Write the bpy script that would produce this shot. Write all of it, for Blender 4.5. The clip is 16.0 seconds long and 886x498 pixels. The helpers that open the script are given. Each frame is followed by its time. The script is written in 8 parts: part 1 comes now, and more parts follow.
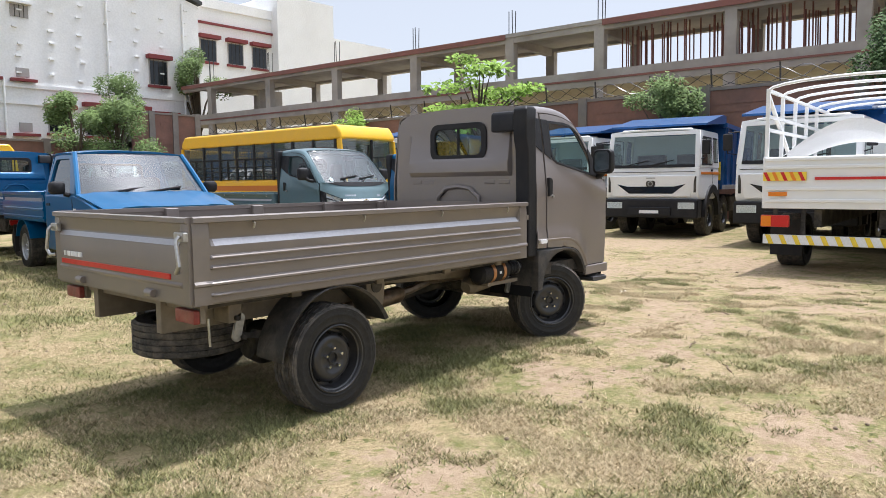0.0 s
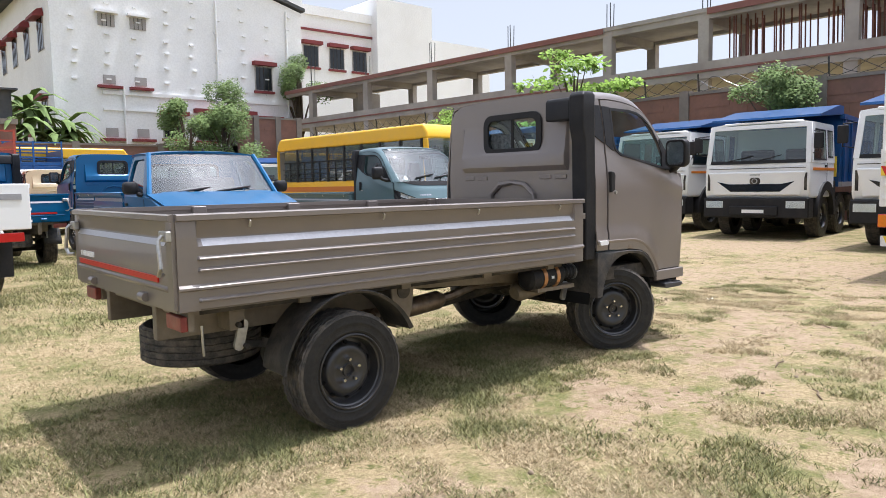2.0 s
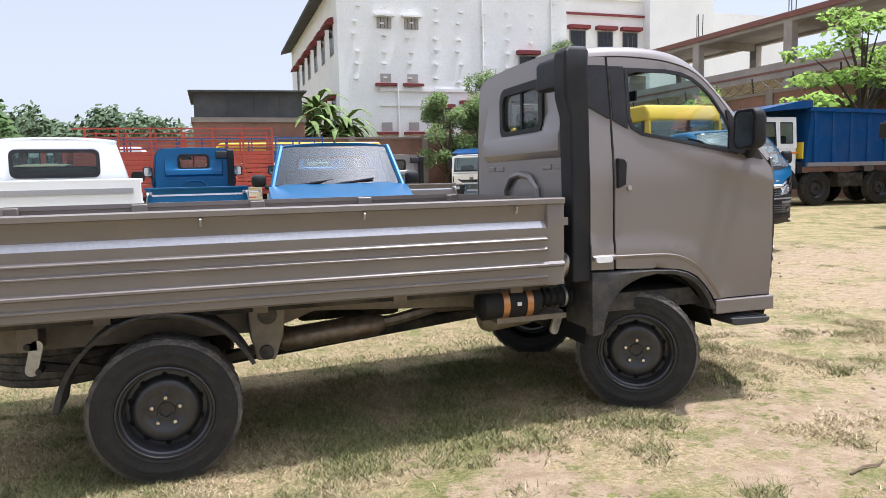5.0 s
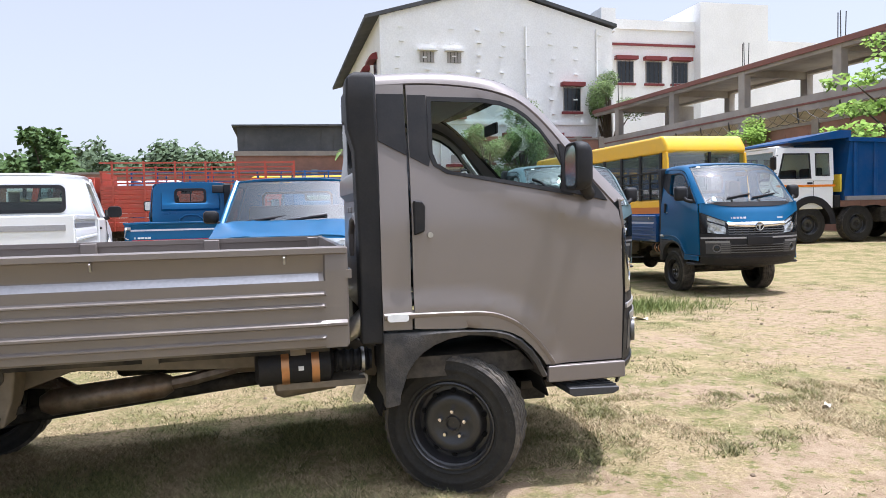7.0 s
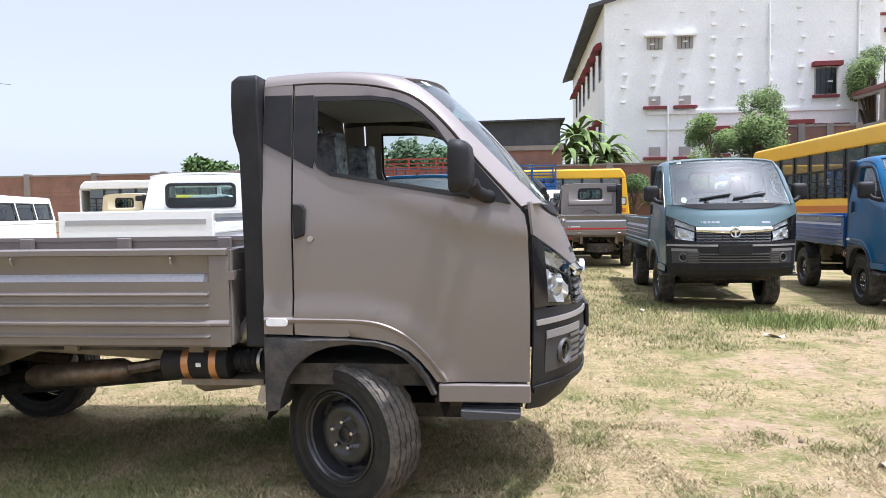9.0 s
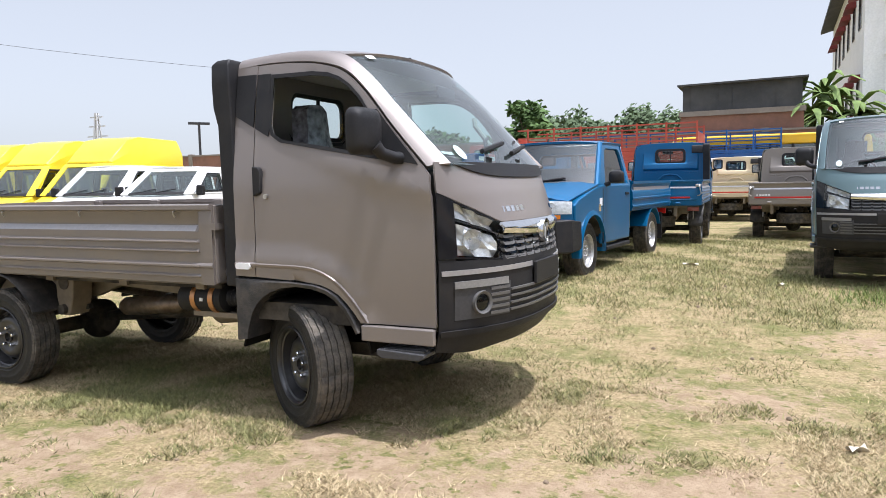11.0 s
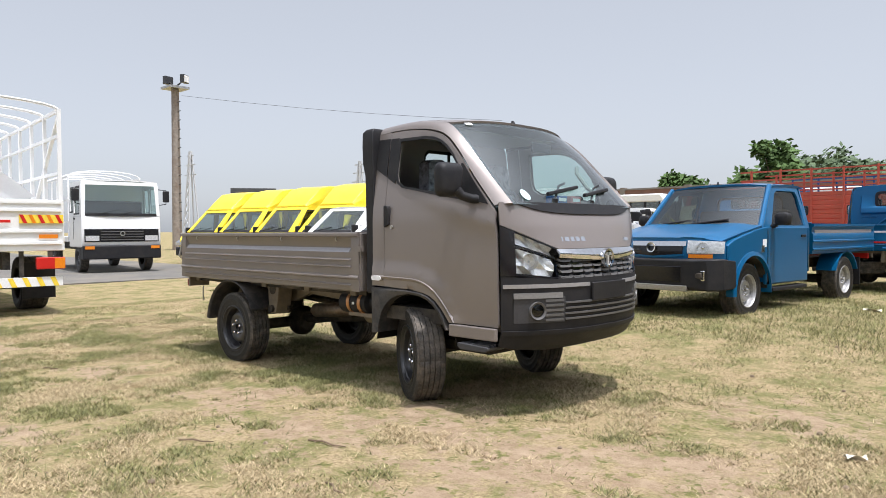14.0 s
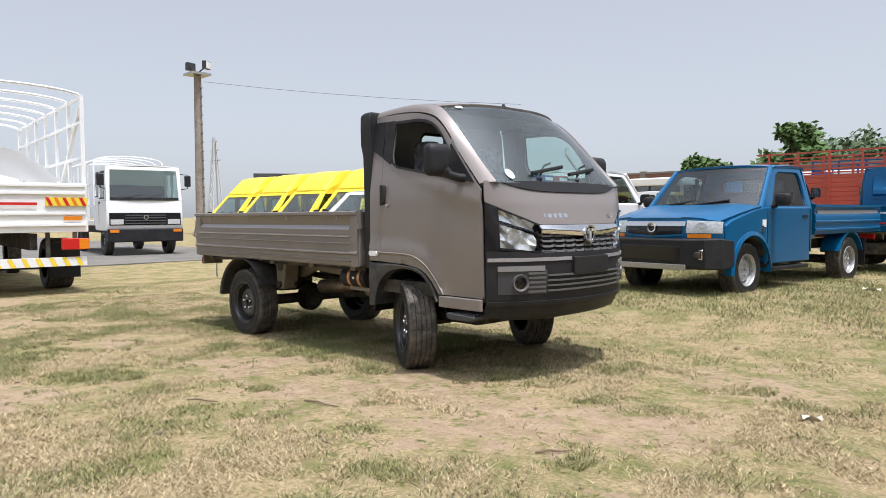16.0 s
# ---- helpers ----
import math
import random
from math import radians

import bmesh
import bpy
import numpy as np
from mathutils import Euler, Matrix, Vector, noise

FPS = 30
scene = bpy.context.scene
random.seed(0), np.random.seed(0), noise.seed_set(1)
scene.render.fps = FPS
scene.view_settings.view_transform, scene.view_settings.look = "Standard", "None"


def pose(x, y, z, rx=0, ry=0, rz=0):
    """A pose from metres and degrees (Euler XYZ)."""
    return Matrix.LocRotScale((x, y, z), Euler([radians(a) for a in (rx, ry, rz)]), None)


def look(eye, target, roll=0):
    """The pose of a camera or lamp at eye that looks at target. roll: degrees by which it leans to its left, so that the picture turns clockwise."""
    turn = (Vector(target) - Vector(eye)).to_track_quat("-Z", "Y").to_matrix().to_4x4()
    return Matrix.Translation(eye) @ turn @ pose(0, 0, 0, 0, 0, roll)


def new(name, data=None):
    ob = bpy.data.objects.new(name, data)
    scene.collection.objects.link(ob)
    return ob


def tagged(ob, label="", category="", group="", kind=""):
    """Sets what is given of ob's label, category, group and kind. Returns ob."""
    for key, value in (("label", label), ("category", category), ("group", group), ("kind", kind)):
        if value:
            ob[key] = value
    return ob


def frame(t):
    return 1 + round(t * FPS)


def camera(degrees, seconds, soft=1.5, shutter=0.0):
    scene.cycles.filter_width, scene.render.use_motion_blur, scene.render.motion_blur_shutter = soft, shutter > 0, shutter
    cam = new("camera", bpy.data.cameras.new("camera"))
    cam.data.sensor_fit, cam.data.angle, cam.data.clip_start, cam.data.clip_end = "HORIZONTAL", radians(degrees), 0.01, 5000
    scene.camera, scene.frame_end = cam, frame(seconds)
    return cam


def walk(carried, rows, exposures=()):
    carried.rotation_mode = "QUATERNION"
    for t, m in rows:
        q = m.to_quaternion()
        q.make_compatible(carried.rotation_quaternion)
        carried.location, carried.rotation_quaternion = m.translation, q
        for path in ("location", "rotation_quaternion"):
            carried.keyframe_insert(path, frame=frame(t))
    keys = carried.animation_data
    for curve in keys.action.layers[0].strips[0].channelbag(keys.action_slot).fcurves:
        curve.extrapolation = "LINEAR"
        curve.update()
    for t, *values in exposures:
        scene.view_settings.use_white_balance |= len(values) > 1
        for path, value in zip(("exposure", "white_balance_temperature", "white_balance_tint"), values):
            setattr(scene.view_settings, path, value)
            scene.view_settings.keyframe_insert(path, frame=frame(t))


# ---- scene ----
cam = camera(64.0, 16.0, 0.3)
PATH = [
    (0, (-2.869, -4.181, 1.429), (-1.364, -2.876, 1.244), -0.5),
    (0.5, (-2.819, -4.236, 1.42), (-1.343, -2.897, 1.251), -0.5),
    (1, (-2.719, -4.212, 1.415), (-1.275, -2.837, 1.255), -0.4),
    (1.5, (-2.497, -4.156, 1.388), (-1.136, -2.699, 1.229), -0.6),
    (2, (-2.195, -4.145, 1.383), (-0.892, -2.639, 1.204), -0.9),
    (2.5, (-1.833, -4.196, 1.383), (-0.623, -2.615, 1.195), -1.0),
    (3, (-1.445, -4.188, 1.355), (-0.385, -2.502, 1.17), -1.0),
    (3.5, (-1.065, -4.195, 1.38), (-0.063, -2.474, 1.187), -1.1),
    (3.7, (-0.914, -4.229, 1.36), (0.081, -2.506, 1.163), -1.1),
    (5.8, (0.806, -4.24, 1.391), (1.244, -2.298, 1.199), -1.5),
    (6, (0.898, -4.241, 1.372), (1.376, -2.308, 1.184), -1.1),
    (6.5, (1.288, -4.162, 1.396), (1.853, -2.249, 1.25), -1.3),
    (7, (1.722, -4.111, 1.414), (2.177, -2.166, 1.309), -1.3),
    (7.5, (2.109, -4.059, 1.405), (2.481, -2.096, 1.319), -1.2),
    (8, (2.49, -4.013, 1.432), (2.723, -2.028, 1.345), -1.0),
    (8.5, (2.926, -4.005, 1.407), (2.951, -2.007, 1.319), -0.8),
    (8.7, (3.104, -4.019, 1.431), (3.03, -2.022, 1.334), -0.8),
    (10.8, (4.783, -3.936, 1.364), (3.998, -2.105, 1.182), -1.1),
    (11, (4.923, -3.928, 1.353), (4.072, -2.127, 1.172), -1.1),
    (11.5, (5.274, -3.899, 1.368), (4.188, -2.229, 1.191), -0.8),
    (12, (5.482, -3.977, 1.36), (4.392, -2.308, 1.2), -0.5),
    (12.5, (5.688, -4.085, 1.385), (4.532, -2.461, 1.216), -0.4),
    (13, (5.953, -4.139, 1.354), (4.706, -2.58, 1.234), -0.4),
    (13.5, (6.165, -4.225, 1.334), (4.856, -2.713, 1.282), -0.3),
    (14, (6.354, -4.342, 1.283), (4.956, -2.913, 1.23), -0.3),
    (14.5, (6.473, -4.349, 1.216), (5.068, -2.942, 1.002), -0.5),
    (15, (6.603, -4.33, 1.191), (5.143, -2.989, 0.927), -0.4),
    (15.5, (6.718, -4.378, 1.217), (5.241, -3.05, 0.981), -0.5),
    (16, (6.733, -4.395, 1.227), (5.291, -3.012, 1.132), -0.4),
]
walk(cam, [(t, look(eye, target, roll)) for t, eye, target, roll in PATH], [(0.0, 0.82, 6000, 13), (3.5, 0.92, 5930, 15), (6.0, 0.90, 5850, 15), (8.5, 1.04, 5800, 16), (11.0, 0.86, 6020, 14), (14.5, 0.64, 6180, 13), (16.0, 0.61, 6130, 13)])

# ---- world and sun ----
world = bpy.data.worlds.new("world")
scene.world = world
world.use_nodes = True
wn = world.node_tree.nodes
sky = wn.new("ShaderNodeTexSky")
sky.sky_type = "NISHITA"
sky.sun_disc = False
SUN_ELEV, SUN_AZ = 74.0, -10.0      # degrees; azimuth of the sun seen from above, from +x towards +y
sky.sun_elevation = radians(SUN_ELEV)
sky.sun_rotation = radians(90.0 - SUN_AZ)
sky.altitude, sky.air_density, sky.dust_density, sky.ozone_density = 20.0, 1.0, 1.7, 1.0
wn["Background"].inputs["Strength"].default_value = 0.108
haze = wn.new("ShaderNodeHueSaturation")       # milky humid air
haze.inputs["Saturation"].default_value = 0.34
world.node_tree.links.new(sky.outputs[0], haze.inputs["Color"])
even = wn.new("ShaderNodeMix")                 # thin high haze evens the sky out
even.data_type = "RGBA"
even.inputs["Factor"].default_value = 0.55
even.inputs["B"].default_value = (3.6, 3.8, 3.95, 1)
world.node_tree.links.new(haze.outputs[0], even.inputs["A"])
where, near, glow, bright = (wn.new(k) for k in ("ShaderNodeTexCoord", "ShaderNodeVectorMath", "ShaderNodeMapRange", "ShaderNodeVectorMath"))
near.operation, bright.operation, glow.interpolation_type = "DOT_PRODUCT", "SCALE", "SMOOTHSTEP"   # wide aureole of the hazy sun
near.inputs[1].default_value = (0.271, -0.048, 0.961)
glow.inputs["From Min"].default_value, glow.inputs["From Max"].default_value = 0.62, 1.0
glow.inputs["To Min"].default_value, glow.inputs["To Max"].default_value = 1.0, 3.4
for a, b in ((where.outputs["Generated"], near.inputs[0]), (near.outputs["Value"], glow.inputs["Value"]), (glow.outputs[0], bright.inputs["Scale"]), (even.outputs["Result"], bright.inputs[0]), (bright.outputs[0], wn["Background"].inputs["Color"])):
    world.node_tree.links.new(a, b)
sun_data = bpy.data.lights.new("sun", "SUN")
sun_data.energy, sun_data.angle, sun_data.color = 3.0, radians(0.6), (1.0, 0.965, 0.92)
sun = new("sun", sun_data)
ce, se = math.cos(radians(SUN_ELEV)), math.sin(radians(SUN_ELEV))
SUN_DIR = Vector((ce * math.cos(radians(SUN_AZ)), ce * math.sin(radians(SUN_AZ)), se))
sun.matrix_basis = look(SUN_DIR * 60, (0, 0, 0))


# ---- materials ----
def nodes_of(name):
    m = bpy.data.materials.new(name)
    m.use_nodes = True
    nt = m.node_tree
    return m, nt, nt.nodes["Principled BSDF"]


def vary(nt, bsdf, color, scale, amount, dirt=None, dirt_scale=3.0, dirt_amount=0.0, bump=0.0, bump_scale=200.0):
    """Base colour with fine grain and, if given, larger patches of dirt; fine relief."""
    n, l = nt.nodes, nt.links
    co = n.new("ShaderNodeTexCoord")
    g = n.new("ShaderNodeTexNoise")
    g.inputs["Scale"].default_value, g.inputs["Detail"].default_value = scale, 6.0
    l.new(co.outputs["Object"], g.inputs["Vector"])
    ramp = n.new("ShaderNodeMapRange")
    ramp.inputs["From Min"].default_value, ramp.inputs["From Max"].default_value = 0.3, 0.7
    ramp.inputs["To Min"].default_value, ramp.inputs["To Max"].default_value = 1.0 - amount, 1.0 + amount
    l.new(g.outputs["Fac"], ramp.inputs["Value"])
    mul = n.new("ShaderNodeMix")
    mul.data_type, mul.blend_type = "RGBA", "MULTIPLY"
    mul.inputs["Factor"].default_value = 1.0
    mul.inputs["A"].default_value = (*color, 1)
    l.new(ramp.outputs[0], mul.inputs["B"])
    out = mul.outputs["Result"]
    if dirt:
        d = n.new("ShaderNodeTexNoise")
        d.inputs["Scale"].default_value, d.inputs["Detail"].default_value = dirt_scale, 8.0
        d.inputs["Roughness"].default_value = 0.65
        l.new(co.outputs["Object"], d.inputs["Vector"])
        dr = n.new("ShaderNodeMapRange")
        dr.inputs["From Min"].default_value, dr.inputs["From Max"].default_value = 0.42, 0.72
        dr.inputs["To Max"].default_value = dirt_amount
        l.new(d.outputs["Fac"], dr.inputs["Value"])
        mx = n.new("ShaderNodeMix")
        mx.data_type = "RGBA"
        l.new(dr.outputs[0], mx.inputs["Factor"])
        l.new(out, mx.inputs["A"])
        mx.inputs["B"].default_value = (*dirt, 1)
        out = mx.outputs["Result"]
    l.new(out, bsdf.inputs["Base Color"])
    if bump:
        b = n.new("ShaderNodeTexNoise")
        b.inputs["Scale"].default_value, b.inputs["Detail"].default_value = bump_scale, 4.0
        l.new(co.outputs["Object"], b.inputs["Vector"])
        bp = n.new("ShaderNodeBump")
        bp.inputs["Strength"].default_value, bp.inputs["Distance"].default_value = bump, 0.01
        l.new(b.outputs["Fac"], bp.inputs["Height"])
        l.new(bp.outputs[0], bsdf.inputs["Normal"])


def material(name, color, rough=0.5, metal=0.0, scale=40.0, amount=0.06, coat=0.0, **more):
    m, nt, b = nodes_of(name)
    b.inputs["Roughness"].default_value, b.inputs["Metallic"].default_value = rough, metal
    b.inputs["Coat Weight"].default_value, b.inputs["Coat Roughness"].default_value = coat, 0.12
    vary(nt, b, color, scale, amount, **more)
    if rough > 0.5 and max(color) < 0.03:
        b.inputs["Specular IOR Level"].default_value = 0.25
    return m


DUST = (0.30, 0.25, 0.19)


def car_paint(name, color, metal=0.25, dust=0.12):
    m = material(name, color, 0.36, metal, 900.0, 0.10, 0.5, dirt=DUST, dirt_scale=2.2, dirt_amount=dust)
    m.node_tree.nodes["Principled BSDF"].inputs["Coat Roughness"].default_value = 0.20
    m.node_tree.nodes["Principled BSDF"].inputs["Specular IOR Level"].default_value = 0.2
    return m


def glass_material(name, tint, gloss=1.0, ior=1.55, film=0.0):
    """Clear glass; film is the share of pale tint painted in for reflected sky and dust."""
    m = bpy.data.materials.new(name)
    m.use_nodes = True
    nt = m.node_tree
    nt.nodes.remove(nt.nodes["Principled BSDF"])
    tr, gl, lw, mx, df, dm = (nt.nodes.new(k) for k in ("ShaderNodeBsdfTransparent", "ShaderNodeBsdfGlossy", "ShaderNodeLayerWeight", "ShaderNodeMixShader", "ShaderNodeBsdfDiffuse", "ShaderNodeMixShader"))
    power, fr = nt.nodes.new("ShaderNodeMath"), nt.nodes.new("ShaderNodeMath")
    least = ((ior - 1) / (ior + 1)) ** 2
    power.operation, fr.operation = "POWER", "MULTIPLY_ADD"
    power.inputs[1].default_value, fr.inputs[1].default_value, fr.inputs[2].default_value = 5.0, 1.0 - least, least
    lw.inputs["Blend"].default_value = 0.5
    nt.links.new(lw.outputs["Facing"], power.inputs[0])
    nt.links.new(power.outputs[0], fr.inputs[0])
    tr.inputs["Color"].default_value = (*tint, 1)
    gl.inputs["Roughness"].default_value = 0.02
    gl.inputs["Color"].default_value = (gloss, gloss, gloss, 1)
    # pale blue-green of the film, standing in for sky reflected in the glass
    df.inputs["Color"].default_value = (0.52, 0.60, 0.60, 1)
    dm.inputs[0].default_value = film
    for a, b in ((tr.outputs[0], dm.inputs[1]), (df.outputs[0], dm.inputs[2]), (fr.outputs[0], mx.inputs[0]), (dm.outputs[0], mx.inputs[1]), (gl.outputs[0], mx.inputs[2]), (mx.outputs[0], nt.nodes["Material Output"].inputs["Surface"])):
        nt.links.new(a, b)
    return m


TAUPE = car_paint("taupe_paint", (0.228, 0.200, 0.187), 0.3, 0.05)
TAUPE_BED = material("taupe_bed_paint", (0.194, 0.168, 0.153), 0.42, 0.25, 700.0, 0.08, 0.35, dirt=DUST, dirt_scale=3.0, dirt_amount=0.22)
BLUE = car_paint("blue_paint", (0.001, 0.100, 0.240), 0.15, 0.02)
DEEP_BLUE = car_paint("deep_blue_paint", (0.008, 0.074, 0.235), 0.1, 0.08)
GREYGREEN = car_paint("grey_green_paint", (0.135, 0.205, 0.225), 0.35, 0.10)
SILVER_BROWN = car_paint("silver_brown_paint", (0.27, 0.24, 0.215), 0.4, 0.10)
BEIGE = car_paint("beige_paint", (0.62, 0.54, 0.38), 0.0, 0.15)
WHITE = car_paint("white_paint", (0.83, 0.83, 0.82), 0.0, 0.05)
YELLOW = car_paint("yellow_paint", (0.86, 0.65, 0.03), 0.0, 0.06)
BUS_YELLOW = car_paint("bus_yellow_paint", (0.82, 0.47, 0.02), 0.0, 0.12)
BUS_BROWN = material("bus_stripe_brown", (0.50, 0.15, 0.02), 0.5)
ORANGE = material("orange_paint", (0.40, 0.058, 0.03), 0.5, 0.0, 30.0, 0.1, 0.2, dirt=(0.2, 0.1, 0.07), dirt_amount=0.3)
BLACK = material("black_plastic", (0.016, 0.016, 0.018), 0.55, 0.0, 120.0, 0.12, dirt=DUST, dirt_scale=5.0, dirt_amount=0.04, bump=0.15, bump_scale=500.0)
GLOSS_BLACK = material("gloss_black", (0.01, 0.01, 0.012), 0.12, 0.0)
DARK = material("underbody_black", (0.028, 0.026, 0.024), 0.7, 0.0, 30.0, 0.3, dirt=DUST, dirt_scale=4.0, dirt_amount=0.35)
CHASSIS = material("chassis_dusty_paint", (0.20, 0.165, 0.12), 0.6, 0.0, 20.0, 0.15, dirt=(0.12, 0.085, 0.05), dirt_scale=4.0, dirt_amount=0.5)
RUBBER = material("tyre_rubber", (0.020, 0.0195, 0.019), 0.52, 0.0, 60.0, 0.2, dirt=(0.11, 0.095, 0.075), dirt_scale=9.0, dirt_amount=0.16, bump=0.2, bump_scale=250.0)
TREAD = material("worn_tread", (0.050, 0.046, 0.042), 0.85, 0.0, 70.0, 0.35, dirt=(0.24, 0.20, 0.155), dirt_scale=14.0, dirt_amount=0.55, bump=0.3, bump_scale=160.0)
WELL = material("wheel_well_black", (0.008, 0.008, 0.008), 0.9, 0.0)
FLARE = material("dusty_arch_plastic", (0.030, 0.029, 0.029), 0.6, 0.0, 60.0, 0.25, dirt=(0.24, 0.20, 0.16), dirt_scale=9.0, dirt_amount=0.32, bump=0.3, bump_scale=120.0)
GREY_TRIM = material("grey_trim_plastic", (0.115, 0.112, 0.110), 0.42, 0.1, 80.0, 0.1)
PALE_TRIM = material("pale_grey_trim", (0.24, 0.235, 0.23), 0.4, 0.2, 80.0, 0.1)
RIM_BLACK = material("rim_black", (0.022, 0.022, 0.024), 0.34, 0.0, 50.0, 0.1, 0.25, dirt=DUST, dirt_scale=8.0, dirt_amount=0.07)
RIM_SILVER = material("rim_silver", (0.42, 0.42, 0.42), 0.5, 0.7, 30.0, 0.15)
CHROME = material("chrome", (0.75, 0.75, 0.76), 0.12, 1.0)
STEEL = material("dull_steel", (0.45, 0.44, 0.42), 0.4, 0.9, 50.0, 0.15)
# silver trim; also bed bands painted pale where their slope reflects the sky
BRIGHT = material("silver_trim_and_sheen", (0.42, 0.41, 0.42), 0.35, 0.5, 60.0, 0.08)
COPPER = material("copper_clamp", (0.55, 0.28, 0.13), 0.35, 0.8)
EXHAUST = material("exhaust_steel", (0.23, 0.19, 0.15), 0.45, 0.7, 25.0, 0.3, dirt=(0.2, 0.1, 0.05), dirt_scale=6.0, dirt_amount=0.5)
RED = material("red_plastic", (0.55, 0.02, 0.015), 0.3)
LAMP_RED = material("dusty_lamp_red", (0.22, 0.035, 0.025), 0.5, 0.0, 20.0, 0.2, dirt=DUST, dirt_scale=6.0, dirt_amount=0.4)
AMBER = material("amber_plastic", (0.75, 0.22, 0.01), 0.3)
WHITE_PLAIN = material("white_sticker", (0.8, 0.8, 0.8), 0.5)
YELLOW_TAPE = material("yellow_sticker", (0.85, 0.62, 0.05), 0.5)
STICKER = material("pale_green_sticker", (0.55, 0.75, 0.72), 0.5)
GLASS = glass_material("cab_glass", (0.72, 0.80, 0.78))
DARK_GLASS = glass_material("dark_glass", (0.22, 0.25, 0.26))
BUS_GLASS = glass_material("bus_window", (0.45, 0.48, 0.48), ior=1.8, film=0.12)
SCREEN_GLASS = glass_material("windscreen_glass", (0.64, 0.82, 0.80), ior=2.0, film=0.055)
PARKED_GLASS = glass_material("parked_windscreen", (0.52, 0.67, 0.67), ior=1.85, film=0.02)
VAN_GLASS = glass_material("van_windscreen", (0.34, 0.42, 0.42), ior=1.9, film=0.07)
STEP = material("ribbed_grey_plastic", (0.05, 0.05, 0.054), 0.5, 0.1, 60.0, 0.15)
LAMP_BACK = material("lamp_silver", (0.72, 0.72, 0.73), 0.38, 0.55, 30.0, 0.2)
LENS = glass_material("lamp_lens", (0.92, 0.94, 0.94))
SEAT = material("seat_fabric", (0.03, 0.03, 0.033), 0.8)
FILM = material("seat_film", (0.17, 0.17, 0.185), 0.16, 0.0, 24.0, 0.7, bump=1.0, bump_scale=22.0)
INTERIOR = material("interior_grey", (0.36, 0.34, 0.31), 0.7)
DASH = material("dark_dashboard", (0.055, 0.052, 0.05), 0.6, 0.0, 60.0, 0.15)
CARTON_BLUE = material("blue_carton", (0.03, 0.10, 0.30), 0.6)
CARTON_PINK = material("pink_carton", (0.50, 0.16, 0.15), 0.6)


